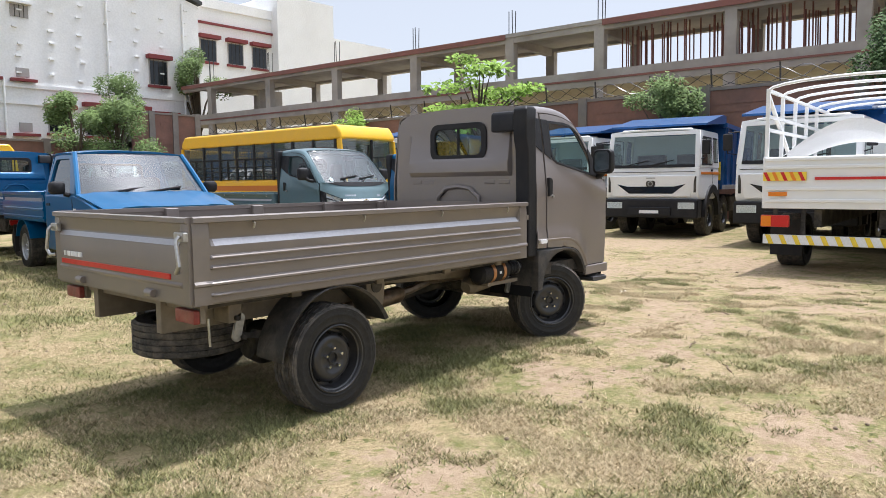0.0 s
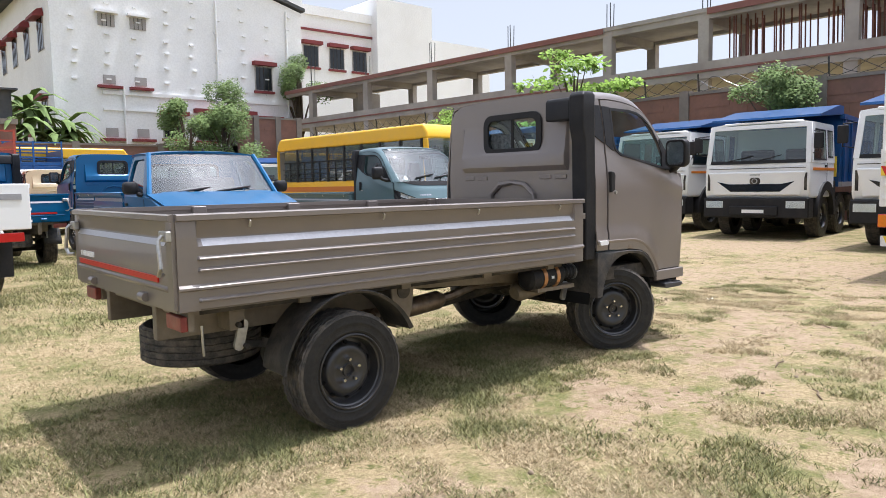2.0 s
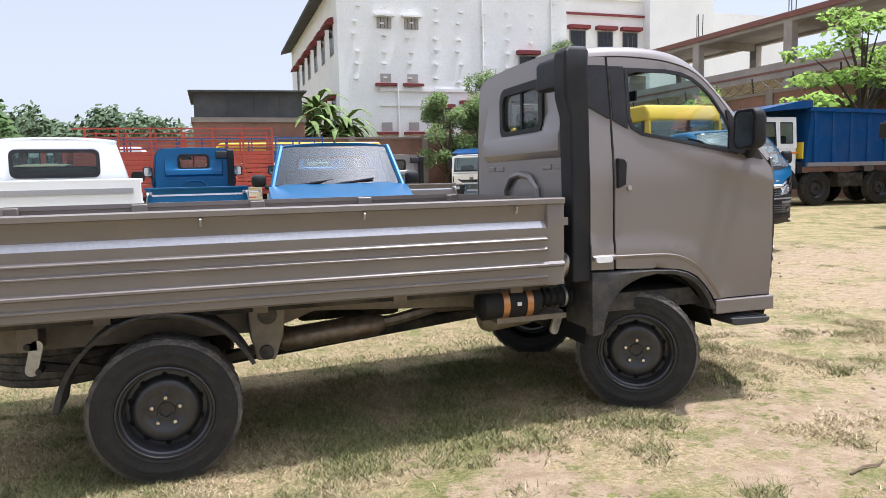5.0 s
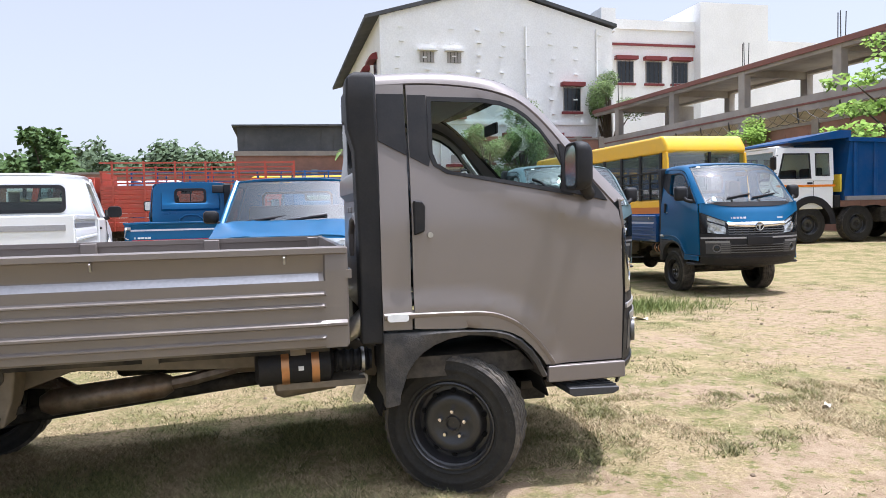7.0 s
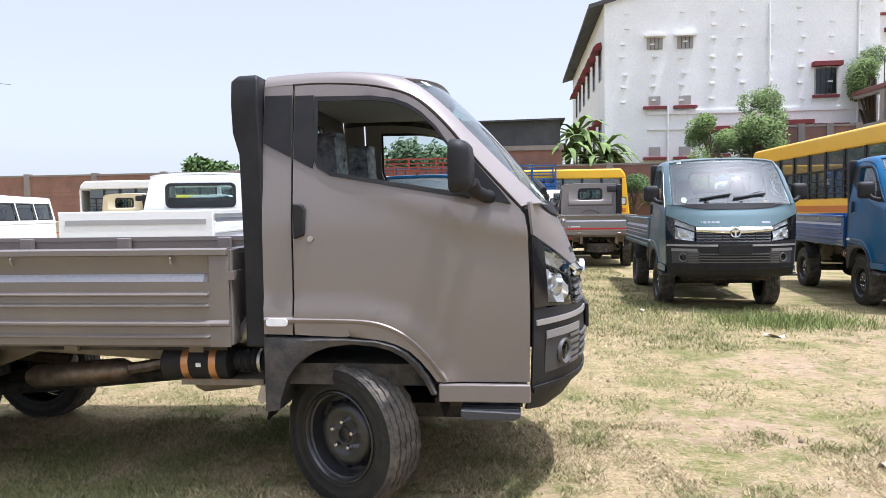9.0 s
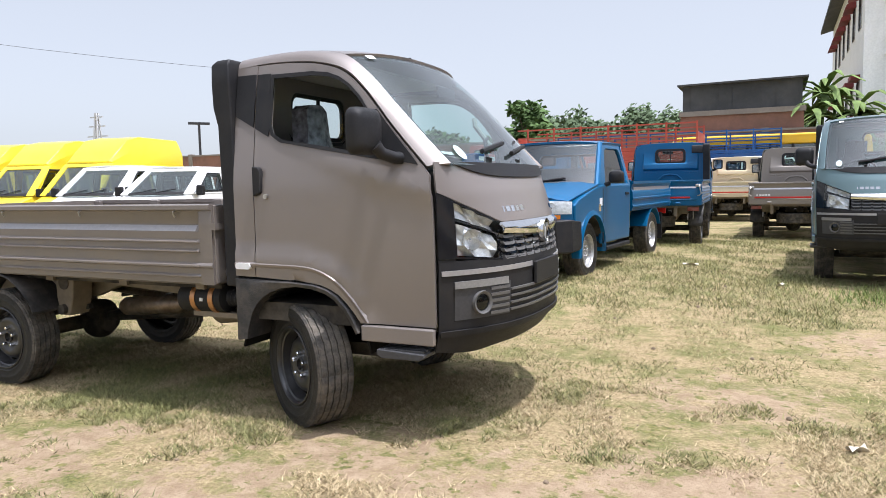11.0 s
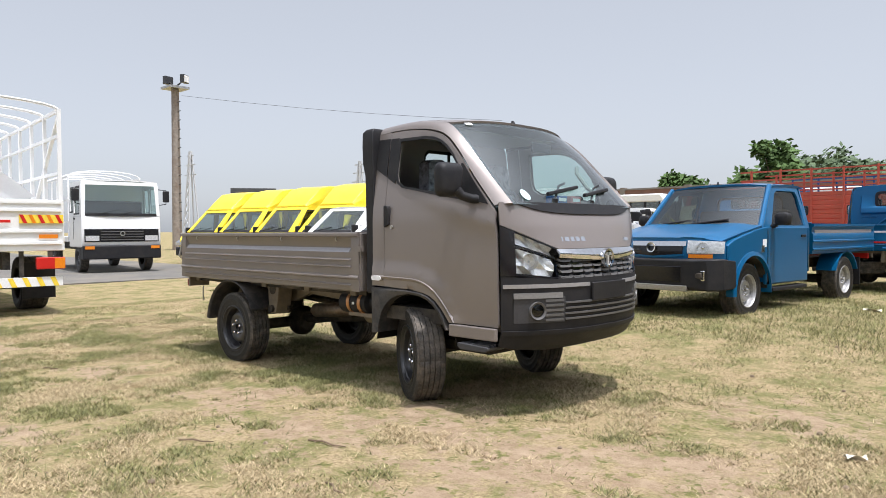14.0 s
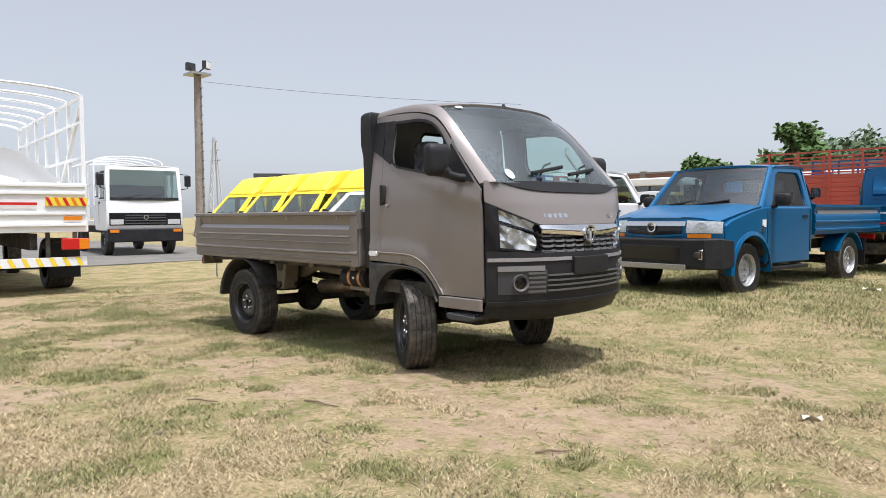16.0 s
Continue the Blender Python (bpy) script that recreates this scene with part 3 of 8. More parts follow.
def light_truck(label, paint, bed_paint, m, full=True, group="parked light trucks", steer=0.0, snorkel=True, film=False, lift=0.0):
    root = thing("light_truck", label, "pickup truck", m, group)
    # cab shell
    for s in (-1, 1):
        quarter = [(2.19, 0.868), (2.327, 0.865), (2.327, 2.02), (2.19, 2.016)]
        part("cab_side_frame", side_sheet(quarter, (), s, 0.0, True), paint, root, thick=0.012)
        door_line = [(2.338, 0.868), (2.338, 2.014)] + DOOR_TOP + [(3.396, 1.40), (3.408, 1.30), (3.416, 1.0), (3.412, 0.648)] + [(2.995, 0.651)] + ARCH + [(2.42, 0.863)]
        door = part("door", side_sheet(door_line, [WINDOW], s, 0.003, True), paint, root, thick=0.02)
        part("door_handle", Geo().prism([(2.345, 1.305), (2.395, 1.325), (2.40, 1.44), (2.385, 1.465), (2.345, 1.47)], s * 0.835, s * 0.880), BLACK, door, "black plastic pull handle", 0.008)
        part("keyhole", Geo().cyl((2.422, s * 0.83, 1.307), (2.422, s * 0.872, 1.307), 0.013), STEEL, door)
        cx, cz = 2.80, 1.73
        inner = [(cx + (x - cx) * 0.965, cz + (z - cz) * 0.93) for x, z in WINDOW]
        part("window_seal", side_sheet([(cx + (x - cx) * 1.02, cz + (z - cz) * 1.03) for x, z in WINDOW], [inner], s, 0.018), BLACK, door, "black rubber window seal", thick=0.006)
        if s > 0 or not film:        # the near window of the wrapped truck is wound down
            part("side_window", side_sheet(WINDOW, (), s, -0.012), GLASS, door, smooth=0)
        part("door_pillar", side_sheet([(2.341, 1.675), (2.43, 1.628), (2.436, 1.66), (2.43, 1.968), (2.341, 1.968)], (), s, 0.017), BLACK, door, "matt black window pillar panel", thick=0.005)
        part("rear_pillar", side_sheet([(2.195, 1.75), (2.325, 1.682), (2.325, 1.972), (2.195, 1.972)], (), s, 0.012), BLACK, root, "matt black cab corner panel", thick=0.005)
        strip = Geo()
        keys = [(2.195, 0.935), (2.335, 0.936), (2.50, 0.934), (2.66, 0.929), (2.766, 0.907), (2.865, 0.855), (2.95, 0.775), (3.012, 0.695), (3.04, 0.652)]
        line = [spline([(x, 0.0, z) for x, z in keys], k / 32) for k in range(33)]
        rows = []
        for k, p in enumerate(line):
            d = (line[min(k + 1, 32)] - line[max(k - 1, 0)]).normalized()
            up = Vector((-d.z, 0, d.x))
            rows.append([(p.x + up.x * e, s * (side_y(p.x, p.z) + o), p.z + up.z * e) for e, o in ((-0.022, 0.0), (-0.014, 0.016), (0.002, 0.020), (0.020, -0.006))])
        strip.rings(rows, closed=False)
        part("arch_crease", strip, paint, root, smooth=60)
        flare = Geo()
        pairs = [((2.19, 0.505), (2.258, 0.513)), ((2.19, 0.56), (2.264, 0.56)), ((2.19, 0.66), (2.30, 0.665)), ((2.19, 0.75), (2.335, 0.715)), ((2.19, 0.853), (2.375, 0.752)), ((2.30, 0.853), (2.43, 0.785)), ((2.42, 0.852), (2.50, 0.810)), ((2.56, 0.85), (2.60, 0.823)),
                 ((2.718, 0.841), (2.71, 0.813)), ((2.80, 0.82), (2.785, 0.793)), ((2.86, 0.787), (2.841, 0.763)), ((2.92, 0.73), (2.898, 0.71)), ((2.955, 0.68), (2.932, 0.662)), ((2.995, 0.60), (2.970, 0.590))]
        flare.rings([[(a[0], s * 0.79, a[1]), (a[0], s * 0.868, a[1]), (a[0] * 0.75 + b[0] * 0.25, s * 0.876, a[1] * 0.75 + b[1] * 0.25), (b[0], s * 0.868, b[1]), (b[0], s * 0.62, b[1])] for a, b in pairs])
        part("wheel_arch_flare", flare, FLARE, root, "black dusty plastic wheel arch", 0.003)
        part("mud_flap", Geo().prism([(2.192, 0.85), (2.22, 0.85), (2.235, 0.52), (2.192, 0.505)], s * 0.865, s * 0.56), FLARE, root, bevel=0.006)
        well = Geo().patch(lambda a, b, s=s: (2.60 + 0.43 * math.cos(radians(lerp(12, 172, a))), s * lerp(0.36, 0.80, b), 0.39 + 0.43 * math.sin(radians(lerp(12, 172, a)))), 18, 2)
        part("wheel_well", well, WELL, root, "black inner wheel arch", thick=0.01)
        part("side_indicator", Geo().prism(rounded(2.258, 0.925, 0.10, 0.034, 0.014), s * 0.845, s * 0.884), WHITE_PLAIN, root, "clear side indicator lamp")
        part("sill", Geo().box(3.0, 3.415, s * 0.836 - 0.03, s * 0.836 + 0.004, 0.56, 0.643), paint, root, bevel=0.008)
        step = Geo().prism([(3.10, 0.50), (3.13, 0.485), (3.34, 0.485), (3.37, 0.50), (3.37, 0.52), (3.10, 0.53)], s * 0.70, s * 0.885)
        step = part("foot_step", step, STEP, root, "ribbed dark grey foot step", 0.006)
        for k in range(5):
            part("tread_rib", Geo().box(3.115, 3.36, s * (0.73 + 0.033 * k) - 0.006, s * (0.73 + 0.033 * k) + 0.006, 0.522, 0.532), STEP, step)
        part("step_bracket", Geo().box(3.10, 3.34, min(s * 0.5, s * 0.72), max(s * 0.5, s * 0.72), 0.50, 0.56), DARK, root)
        # mirror
        arm = side_sheet([(3.085, 1.503), (3.335, 1.452), (3.30, 1.50), (3.10, 1.73), (3.085, 1.735), (3.10, 1.62)], (), s, 0.016)
        mir = part("mirror", arm, BLACK, root, "black door mirror on a triangular base", thick=0.014)
        stalk = Geo().tube([(3.25, s * 0.80, 1.487), (3.225, s * 0.87, 1.488), (3.185, s * 0.92, 1.508), (3.165, s * 0.95, 1.545)], [0.034, 0.030, 0.030, 0.034], 10)
        part("mirror_stalk", stalk, BLACK, mir, smooth=60)
        shell = Geo()
        rings = []
        turn = Matrix.Translation((3.125, s * 0.975, 1.615)) @ Matrix.Rotation(radians(s * 6), 4, "Z")
        for x, k, up in ((-0.04, 0.95, 0.0), (-0.032, 1.0, 0.0), (0.0, 1.0, 0.0), (0.022, 0.94, 0.0), (0.040, 0.80, -0.004), (0.048, 0.55, -0.008)):
            rings.append([turn @ Vector((x, yy * k, up + zz * k)) for yy, zz in rounded(0, 0, 0.205, 0.225, 0.045, 5)])
        part("mirror_shell", shell.rings(rings), BLACK, mir, smooth=50)
        glass = [turn @ Vector((-0.0415, a, b)) for a, b in rounded(0, 0, 0.158, 0.188, 0.04, 5)]
        part("mirror_glass", Geo().add(glass, [tuple(range(20))]), CHROME, mir, smooth=0)
        # rounded roof edge running down into the windscreen post
        post = Geo().patch(lambda a, b, s=s: rail_point(b, a, s), 8, 42)
        part("windscreen_post", post, paint, root, thick=0.014, smooth=60)
        part("door_gap", Geo().patch(lambda a, b, s=s: (lambda p: (p.x, s * (p.y - 0.012), p.z + lerp(-0.02, 0.012, a)))(seam_point(b)), 1, 42), DARK, root)
    part("roof", Geo().patch(lambda a, b: roof_point(2 * a - 1, b), 24, 14), paint, root, thick=0.016, smooth=60)
    part("antenna", Geo().tube([(2.86, 0.02, 2.10), (2.855, 0.02, 2.132)], [0.022, 0.010]), BLACK, root)
    part("windscreen", Geo().patch(lambda a, b: screen_point(lerp(-0.985, 0.985, a), lerp(0.0, 0.99, b), -0.004), 24, 16), SCREEN_GLASS if film else PARKED_GLASS, root, "tinted curved windscreen", smooth=60)
    edge = Geo().patch(lambda a, b: screen_point(lerp(-1.0, 1.0, a), lerp(0.955, 1.0, b), -0.009), 24, 3)
    for s in (-1, 1):
        edge.patch(lambda a, b: screen_point(s * lerp(0.955, 1.0, a), b, -0.009), 2, 16)
    part("windscreen_border", edge, GLOSS_BLACK, root)
    cowl = Geo().patch(lambda a, b: (lambda p: (p[0] + 0.012, p[1], p[2] + 0.006))(face_point(lerp(-0.88, 0.88, a), 1.458 - 0.075 * (1 - b) * (1 - abs(2 * a - 1) ** 4))), 20, 3)
    part("scuttle", cowl, BLACK, root, "black plastic panel below the windscreen", thick=0.006)
    for y, dy in ((-0.33, 0.32), (0.12, 0.34)):
        wip = Geo().tube([(3.50, y, 1.475), (3.42, y + 0.16, 1.59), (3.40, y + 0.26, 1.615)], 0.009)
        wip.tube([screen_point((y - 0.10) / 0.8, 0.10, 0.015), screen_point((y + dy) / 0.8, 0.19, 0.015)], 0.014, 6)
        part("wiper", wip, BLACK, root)
        part("wiper_pivot", Geo().cyl((3.50, y, 1.455), (3.505, y, 1.495), 0.022), BLACK, root)
    if full:
        part("sticker", Geo().patch(lambda a, b: screen_point(lerp(-0.86, -0.79, a), lerp(0.94, 0.985, b), 0.004), 2, 2), WHITE_PLAIN, root)
        dot = [screen_point(-0.80 + 0.045 * math.cos(k * 0.52), 0.10 + 0.055 * math.sin(k * 0.52), 0.004) for k in range(12)]
        part("windscreen_sticker", Geo().add(dot, [tuple(range(12))]), STICKER, root, "round pale green and white sticker", smooth=0)
    # nose
    hl = lambda u: 1.155 + 0.16 * max(0.0, (abs(u) - 0.56) / 0.44)
    part("bonnet", face_patch(-1, 1, hl, lambda u: 1.462, 0.0, 48, 14), paint, root, thick=0.012, smooth=70)
    part("chrome_bar", Geo().patch(lambda a, b: face_point(lerp(-0.57, 0.57, a), lerp(1.100 - 0.030 * (1 - abs(2 * a - 1)), 1.152, b), 0.012 + (0.016 * b / 0.45 if b < 0.45 else 0.016 - 0.030 * (b - 0.45) / 0.55)), 20, 8), CHROME, root, "chrome strip above the grille", thick=0.012)
    grille = part("grille", face_patch(-0.57, 0.57, lambda u: 0.95, lambda u: 1.112, -0.03, 20, 4), GLOSS_BLACK, root)
    for k in range(4):
        zc = 0.968 + 0.036 * k
        bar = Geo()
        for seg in range(9):
            u0 = -0.56 + seg * 1.12 / 9
            bar.rings([[face_point(lerp(u0, u0 + 0.115, t), zc + dz + (0.008 if t in (0, 1) else 0.0), o) for dz, o in ((-0.007, -0.02), (-0.007, 0.004), (0.007, 0.0), (0.007, -0.02))] for t in (0, 0.12, 0.5, 0.88, 1)])
        part("grille_bar", bar, GREY_TRIM, grille)
    ring = Geo().lathe([(0.052, -0.01), (0.066, -0.012), (0.068, 0.012), (0.052, 0.014)], 28, "y", Matrix.Translation((3.715, 0, 1.085)) @ Matrix.Rotation(radians(90), 4, "Z"))
    part("round_emblem", ring, CHROME, root, "round chrome emblem")
    part("emblem_bar", Geo().box(3.706, 3.722, -0.010, 0.010, 1.03, 1.125).box(3.706, 3.722, -0.048, 0.048, 1.105, 1.125), LAMP_BACK, root)
    part("emblem_backing", Geo().lathe([(0.001, -0.004), (0.055, -0.004), (0.055, 0.012)], 24, "y", Matrix.Translation((3.706, 0, 1.085)) @ Matrix.Rotation(radians(90), 4, "Z")), GLOSS_BLACK, root)
    for s in (-1, 1):
        us = lambda a: s * lerp(0.585, 0.905, a)
        foot = lambda a: lerp(0.958, 0.985, a)
        back = Geo().patch(lambda a, b: face_point(us(a), lerp(foot(a), hl(us(a)) - 0.006, b), -0.085), 10, 6)
        lamp = part("headlamp", back, GLOSS_BLACK, root, "clear headlamp with silvery reflectors")
        shine = random.Random(17)
        for name, a0, a1, b0, b1, nu, nz in (("running_lamp", 0.02, 0.98, 0.70, 0.97, 6, 2), ("reflector", 0.04, 0.98, 0.05, 0.60, 5, 3)):
            deep = [[shine.uniform(-0.062, -0.018) for _ in range(nu + 1)] for _ in range(nz + 1)]
            facets = Geo().patch(lambda p, q: (lambda a, b: face_point(us(a), lerp(foot(a), hl(us(a)), b), deep[round(q * nz)][round(p * nu)]))(lerp(a0, a1, p), lerp(b0, b1, q)), nu, nz)
            part(name, facets, LAMP_BACK, lamp, smooth=0)
        c = Vector(face_point(s * 0.80, 1.075, -0.012))
        bowl = Geo().lathe([(1.0, 0.012), (0.96, 0.0), (0.72, -0.035), (0.40, -0.052), (0.24, -0.055), (0.22, -0.02), (0.10, -0.008), (0.001, -0.006)], 20, "z", Matrix.Translation(c) @ Matrix.Rotation(radians(s * 34), 4, "Z") @ Matrix.Rotation(radians(90), 4, "Y") @ Matrix.Diagonal((0.055, 0.055, 1, 1)))
        part("projector", bowl, CHROME, lamp)
        part("lamp_divider", Geo().patch(lambda a, b: face_point(us(a), lerp(foot(a), hl(us(a)), lerp(0.64, 0.672, b)), -0.012), 10, 1), BLACK, lamp, thick=0.006)
        rim_g = Geo()
        for b0, b1 in ((0.0, 0.04), (0.965, 1.0)):
            rim_g.patch(lambda a, b: face_point(us(a), lerp(foot(a), hl(us(a)) - 0.004, lerp(b0, b1, b)), 0.001), 10, 1)
        part("lamp_rim", rim_g, GLOSS_BLACK, lamp, thick=0.006)
        part("lamp_cover", Geo().patch(lambda a, b: face_point(us(a), lerp(foot(a), hl(us(a)) - 0.004, b), 0.003), 12, 8), LENS, lamp, smooth=60)
        part("lamp_border", Geo().patch(lambda a, b: face_point(s * lerp(0.900, 1.0, a), lerp(0.985, hl(s * lerp(0.900, 1, a)) - 0.004, b), 0.002), 6, 6), GLOSS_BLACK, root, thick=0.006)
        part("bumper_strip", face_patch(s * 0.26, s * 0.985, lambda u: 0.903, lambda u: 0.928, 0.006, 16, 2), BRIGHT, root, "silver strip on the bumper", thick=0.008)
        fog_m = Matrix.Translation(Vector(face_point(s * 0.76, 0.755, 0.004))) @ Matrix.Rotation(radians(90 + s * 28), 4, "Z")
        pod = part("fog_lamp", face_patch(s * 0.53, s * 0.92, lambda u: 0.675, lambda u: 0.845, 0.002, 10, 4), STEP, root, "round fog lamp in a ribbed grey surround", thick=0.006)
        for k in range(5):
            part("surround_rib", face_patch(s * 0.55, s * 0.70, lambda u, k=k: 0.684 + 0.032 * k, lambda u, k=k: 0.700 + 0.032 * k, 0.010, 10, 1), GREY_TRIM, pod, thick=0.006)
        part("fog_rim", Geo().lathe([(0.048, 0.012), (0.062, 0.0), (0.058, -0.018), (0.046, -0.012), (0.043, 0.01), (0.001, 0.004)], 24, "y", fog_m), GREY_TRIM, pod)
        part("fog_cover", Geo().lathe([(0.044, -0.004), (0.02, -0.011), (0.001, -0.013)], 20, "y", fog_m), DARK_GLASS, pod)
        part("fog_brow", face_patch(s * 0.56, s * 0.92, lambda u: 0.836, lambda u: 0.872, 0.012, 10, 2), PALE_TRIM, pod, thick=0.006)
    part("bumper", face_patch(-1, 1, lambda u: 0.47 + 0.05 * abs(u) ** 3, lambda u: hl(u) if abs(u) > 0.95 else 0.965 + 0.01 * abs(u), -0.004, 44, 16), BLACK, root, "black plastic front bumper", thick=0.012)
    part("bumper_lip", face_patch(-0.99, 0.99, lambda u: 0.595, lambda u: 0.625, 0.010, 30, 2), BLACK, root, thick=0.01)
    low = part("lower_grille", face_patch(-0.52, 0.52, lambda u: 0.675, lambda u: 0.825, 0.0, 16, 4), GLOSS_BLACK, root)
    for k in range(4):
        part("grille_bar", face_patch(-0.53, 0.53, lambda u, k=k: 0.688 + 0.036 * k, lambda u, k=k: 0.700 + 0.036 * k, 0.008, 16, 1), GREY_TRIM, low, thick=0.012)
    part("plate_holder", Geo().box(3.715, 3.735, -0.21, 0.21, 0.80, 0.925), BLACK, root, "blank black number plate holder", 0.006)
    part("under_tray", Geo().box(2.95, 3.38, -0.60, 0.60, 0.47, 0.51), DARK, root)
    badge = Geo()
    for k, (a, w) in enumerate(((0, 0.012), (0.03, 0.04), (0.085, 0.035), (0.135, 0.04), (0.19, 0.045))):
        badge.patch(lambda p, q, a=a, w=w: face_point(-0.50 + (a + w * p) / 0.845, lerp(1.205, 1.235, q) + 0.0, 0.008), 1, 1)
    part("chrome_badge", badge, CHROME, root, smooth=0)
    part("chrome_badge", face_patch(0.42, 0.55, lambda u: 1.20, lambda u: 1.225, 0.008, 2, 1), CHROME, root)
    # rear wall of the cab
    rear = [(-0.79, 0.86), (0.79, 0.86), (0.79, 1.50), (0.755, 1.96), (0.72, 2.03), (0.63, 2.072), (0.40, 2.09), (0.0, 2.10), (-0.40, 2.09), (-0.63, 2.072), (-0.72, 2.03), (-0.755, 1.96), (-0.79, 1.50)]
    hole = rounded(0.0, 1.80, 0.60, 0.285, 0.07)
    v, f = flat_fill(rear, [hole], [("z", z) for z in (1.46, 1.49, 1.53, 1.62, 1.635)] + [("x", x) for x in (-0.6, -0.58, 0.58, 0.6)])
    back = lambda y, z: 2.185 - (0.0 if abs(y) > 0.59 else 0.045 * max(0.0, min(1.0, (z - 1.49) / 0.04)) * max(0.0, min(1.0, (1.66 - z) / 0.03)))
    part("cab_rear_wall", Geo().add([(back(y, z), y, z) for y, z in v], f), paint, root, thick=0.012)
    frame_v, frame_f = flat_fill(rounded(0, 1.80, 0.66, 0.34, 0.09), [rounded(0, 1.80, 0.55, 0.235, 0.06)])
    part("rear_window_seal", Geo().add([(2.172, y, z) for y, z in frame_v], frame_f), BLACK, root, "thick black rubber seal", thick=0.022, bevel=0.004)
    gv, gf = flat_fill(rounded(0, 1.80, 0.58, 0.265, 0.06))
    part("rear_window", Geo().add([(2.183, y, z) for y, z in gv], gf), GLASS, root, smooth=0)
    part("rear_window_bar", Geo().box(2.174, 2.186, -0.012, 0.012, 1.68, 1.92), BLACK, root)
    press = Geo().tube([(2.175, -0.26, 1.16), (2.168, -0.24, 1.30), (2.165, -0.14, 1.38), (2.165, 0.0, 1.40), (2.165, 0.14, 1.38), (2.168, 0.24, 1.30), (2.175, 0.26, 1.16)], 0.022)
    part("pressed_arch", press, paint, root)
    for y in (-0.52, -0.36, 0.36, 0.52):
        part("pressed_rib", Geo().box(2.172, 2.19, y - 0.06, y + 0.06, 1.42, 1.455), paint, root, bevel=0.006)
    part("cab_floor", Geo().box(2.2, 3.4, -0.80, 0.80, 0.62, 0.72), DARK, root)
    # inside
    dash = Geo().prism([(3.05, 0.72), (3.38, 0.72), (3.46, 1.38), (3.42, 1.43), (3.16, 1.43), (3.08, 1.34), (3.10, 1.1)], -0.78, 0.78)
    part("dashboard", dash, DASH, root, bevel=0.02)
    part("steering_wheel", Geo().tube([(3.02 + 0.10 * math.sin(a), -0.36 + 0.185 * math.cos(a), 1.40 + 0.155 * math.sin(a)) for a in [2 * math.pi * k / 20 for k in range(21)]], 0.015), BLACK, root)
    for y in (-0.40, 0.36):
        sq = Geo()
        sq.rings([[(x + dx, y + a, z) for dx, a in ((-0.05, -0.20 * k), (0.06, -0.20 * k), (0.09, 0.0), (0.06, 0.20 * k), (-0.05, 0.20 * k))] for x, z, k in ((2.58, 1.02, 1.0), (2.50, 1.25, 1.05), (2.44, 1.50, 0.92), (2.41, 1.60, 0.62), (2.40, 1.66, 0.55), (2.39, 1.80, 0.5), (2.39, 1.83, 0.3))])
        part("seat_back", sq, FILM if film else SEAT, root, "seat wrapped in crinkled plastic film" if film else "", smooth=60)
        part("seat_cushion", Geo().box(2.50, 2.98, y - 0.23, y + 0.23, 0.95, 1.08), SEAT, root, bevel=0.04)
    part("inner_mirror", Geo().box(3.03, 3.05, 0.02, 0.26, 1.88, 1.95), BLACK, root, bevel=0.008)
    part("grab_handle", Geo().tube([(3.17, 0.70, 1.58), (3.12, 0.665, 1.62), (3.02, 0.655, 1.75), (3.0, 0.69, 1.80)], 0.016), INTERIOR, root)
    part("roof_lining", Geo().box(2.22, 2.82, -0.64, 0.64, 2.015, 2.025), INTERIOR, root)
    if snorkel:
        duct = Geo()
        col = [(0.80, 2.145, 0.0), (1.25, 2.145, 0.0), (1.70, 2.135, 0.0), (1.80, 2.12, 0.0), (1.93, 2.115, 0.0), (2.035, 2.12, 0.0), (2.065, 2.13, 0.0)]
        rows = []
        for z, x, _ in col:
            hw = 0.055 if z < 1.75 else 0.068
            sh = 0.0 if z < 2.05 else 0.02
            rows.append([(x - hw + sh, -0.70, z), (x - hw + sh, -0.835 + sh, z), (x + hw - sh, -0.845 + sh, z), (x + hw - sh, -0.70, z)])
        duct.rings(rows)
        sn = part("air_snorkel", duct, BLACK, root, "black plastic air intake duct", 0.014)
        part("snorkel_head", Geo().prism([(2.06, 1.86), (2.155, 1.86), (2.165, 2.0), (2.14, 2.03), (2.08, 2.03), (2.06, 2.0)], -0.70, -0.46), BLACK, sn, bevel=0.014)
    # load bed
    bed = part("load_bed", Geo().box(-0.99, 2.0, -0.835, 0.835, 0.80, 0.835), bed_paint, root, "ribbed steel load bed with drop sides")
    for s in (-1, 1):
        side = part("side_panel", bed_side(s), bed_paint, root)
        for x in (-0.62, 0.20, 0.95, 1.75) if s < 0 else (-0.4, 0.35, 1.1, 1.7):
            hook = Geo().tube([(x, s * 0.858, 1.235), (x, s * 0.872, 1.222), (x, s * 0.868, 1.205), (x, s * 0.858, 1.195)], 0.006, 6)
            part("tie_hook", hook, STEEL, side)
        # pale sheet on the upward slope paints in its sky reflection
        part("band_sheen", Geo().add([(x, s * o, z) for x, o, z in ((-0.86, 0.8335, 1.147), (1.90, 0.8335, 1.147), (1.90, 0.8585, 1.113), (-0.86, 0.8585, 1.113))], [(0, 1, 2, 3) if s > 0 else (3, 2, 1, 0)]), BRIGHT, side, "sloping band painted pale for its sky sheen", smooth=0)
        for x in (-0.95, -0.2, 0.55, 1.3, 1.97):
            part("inner_post", Geo().box(x - 0.05, x + 0.05, s * 0.805 - 0.02, s * 0.805 + 0.02, 0.83, 1.262), bed_paint, side, bevel=0.008)
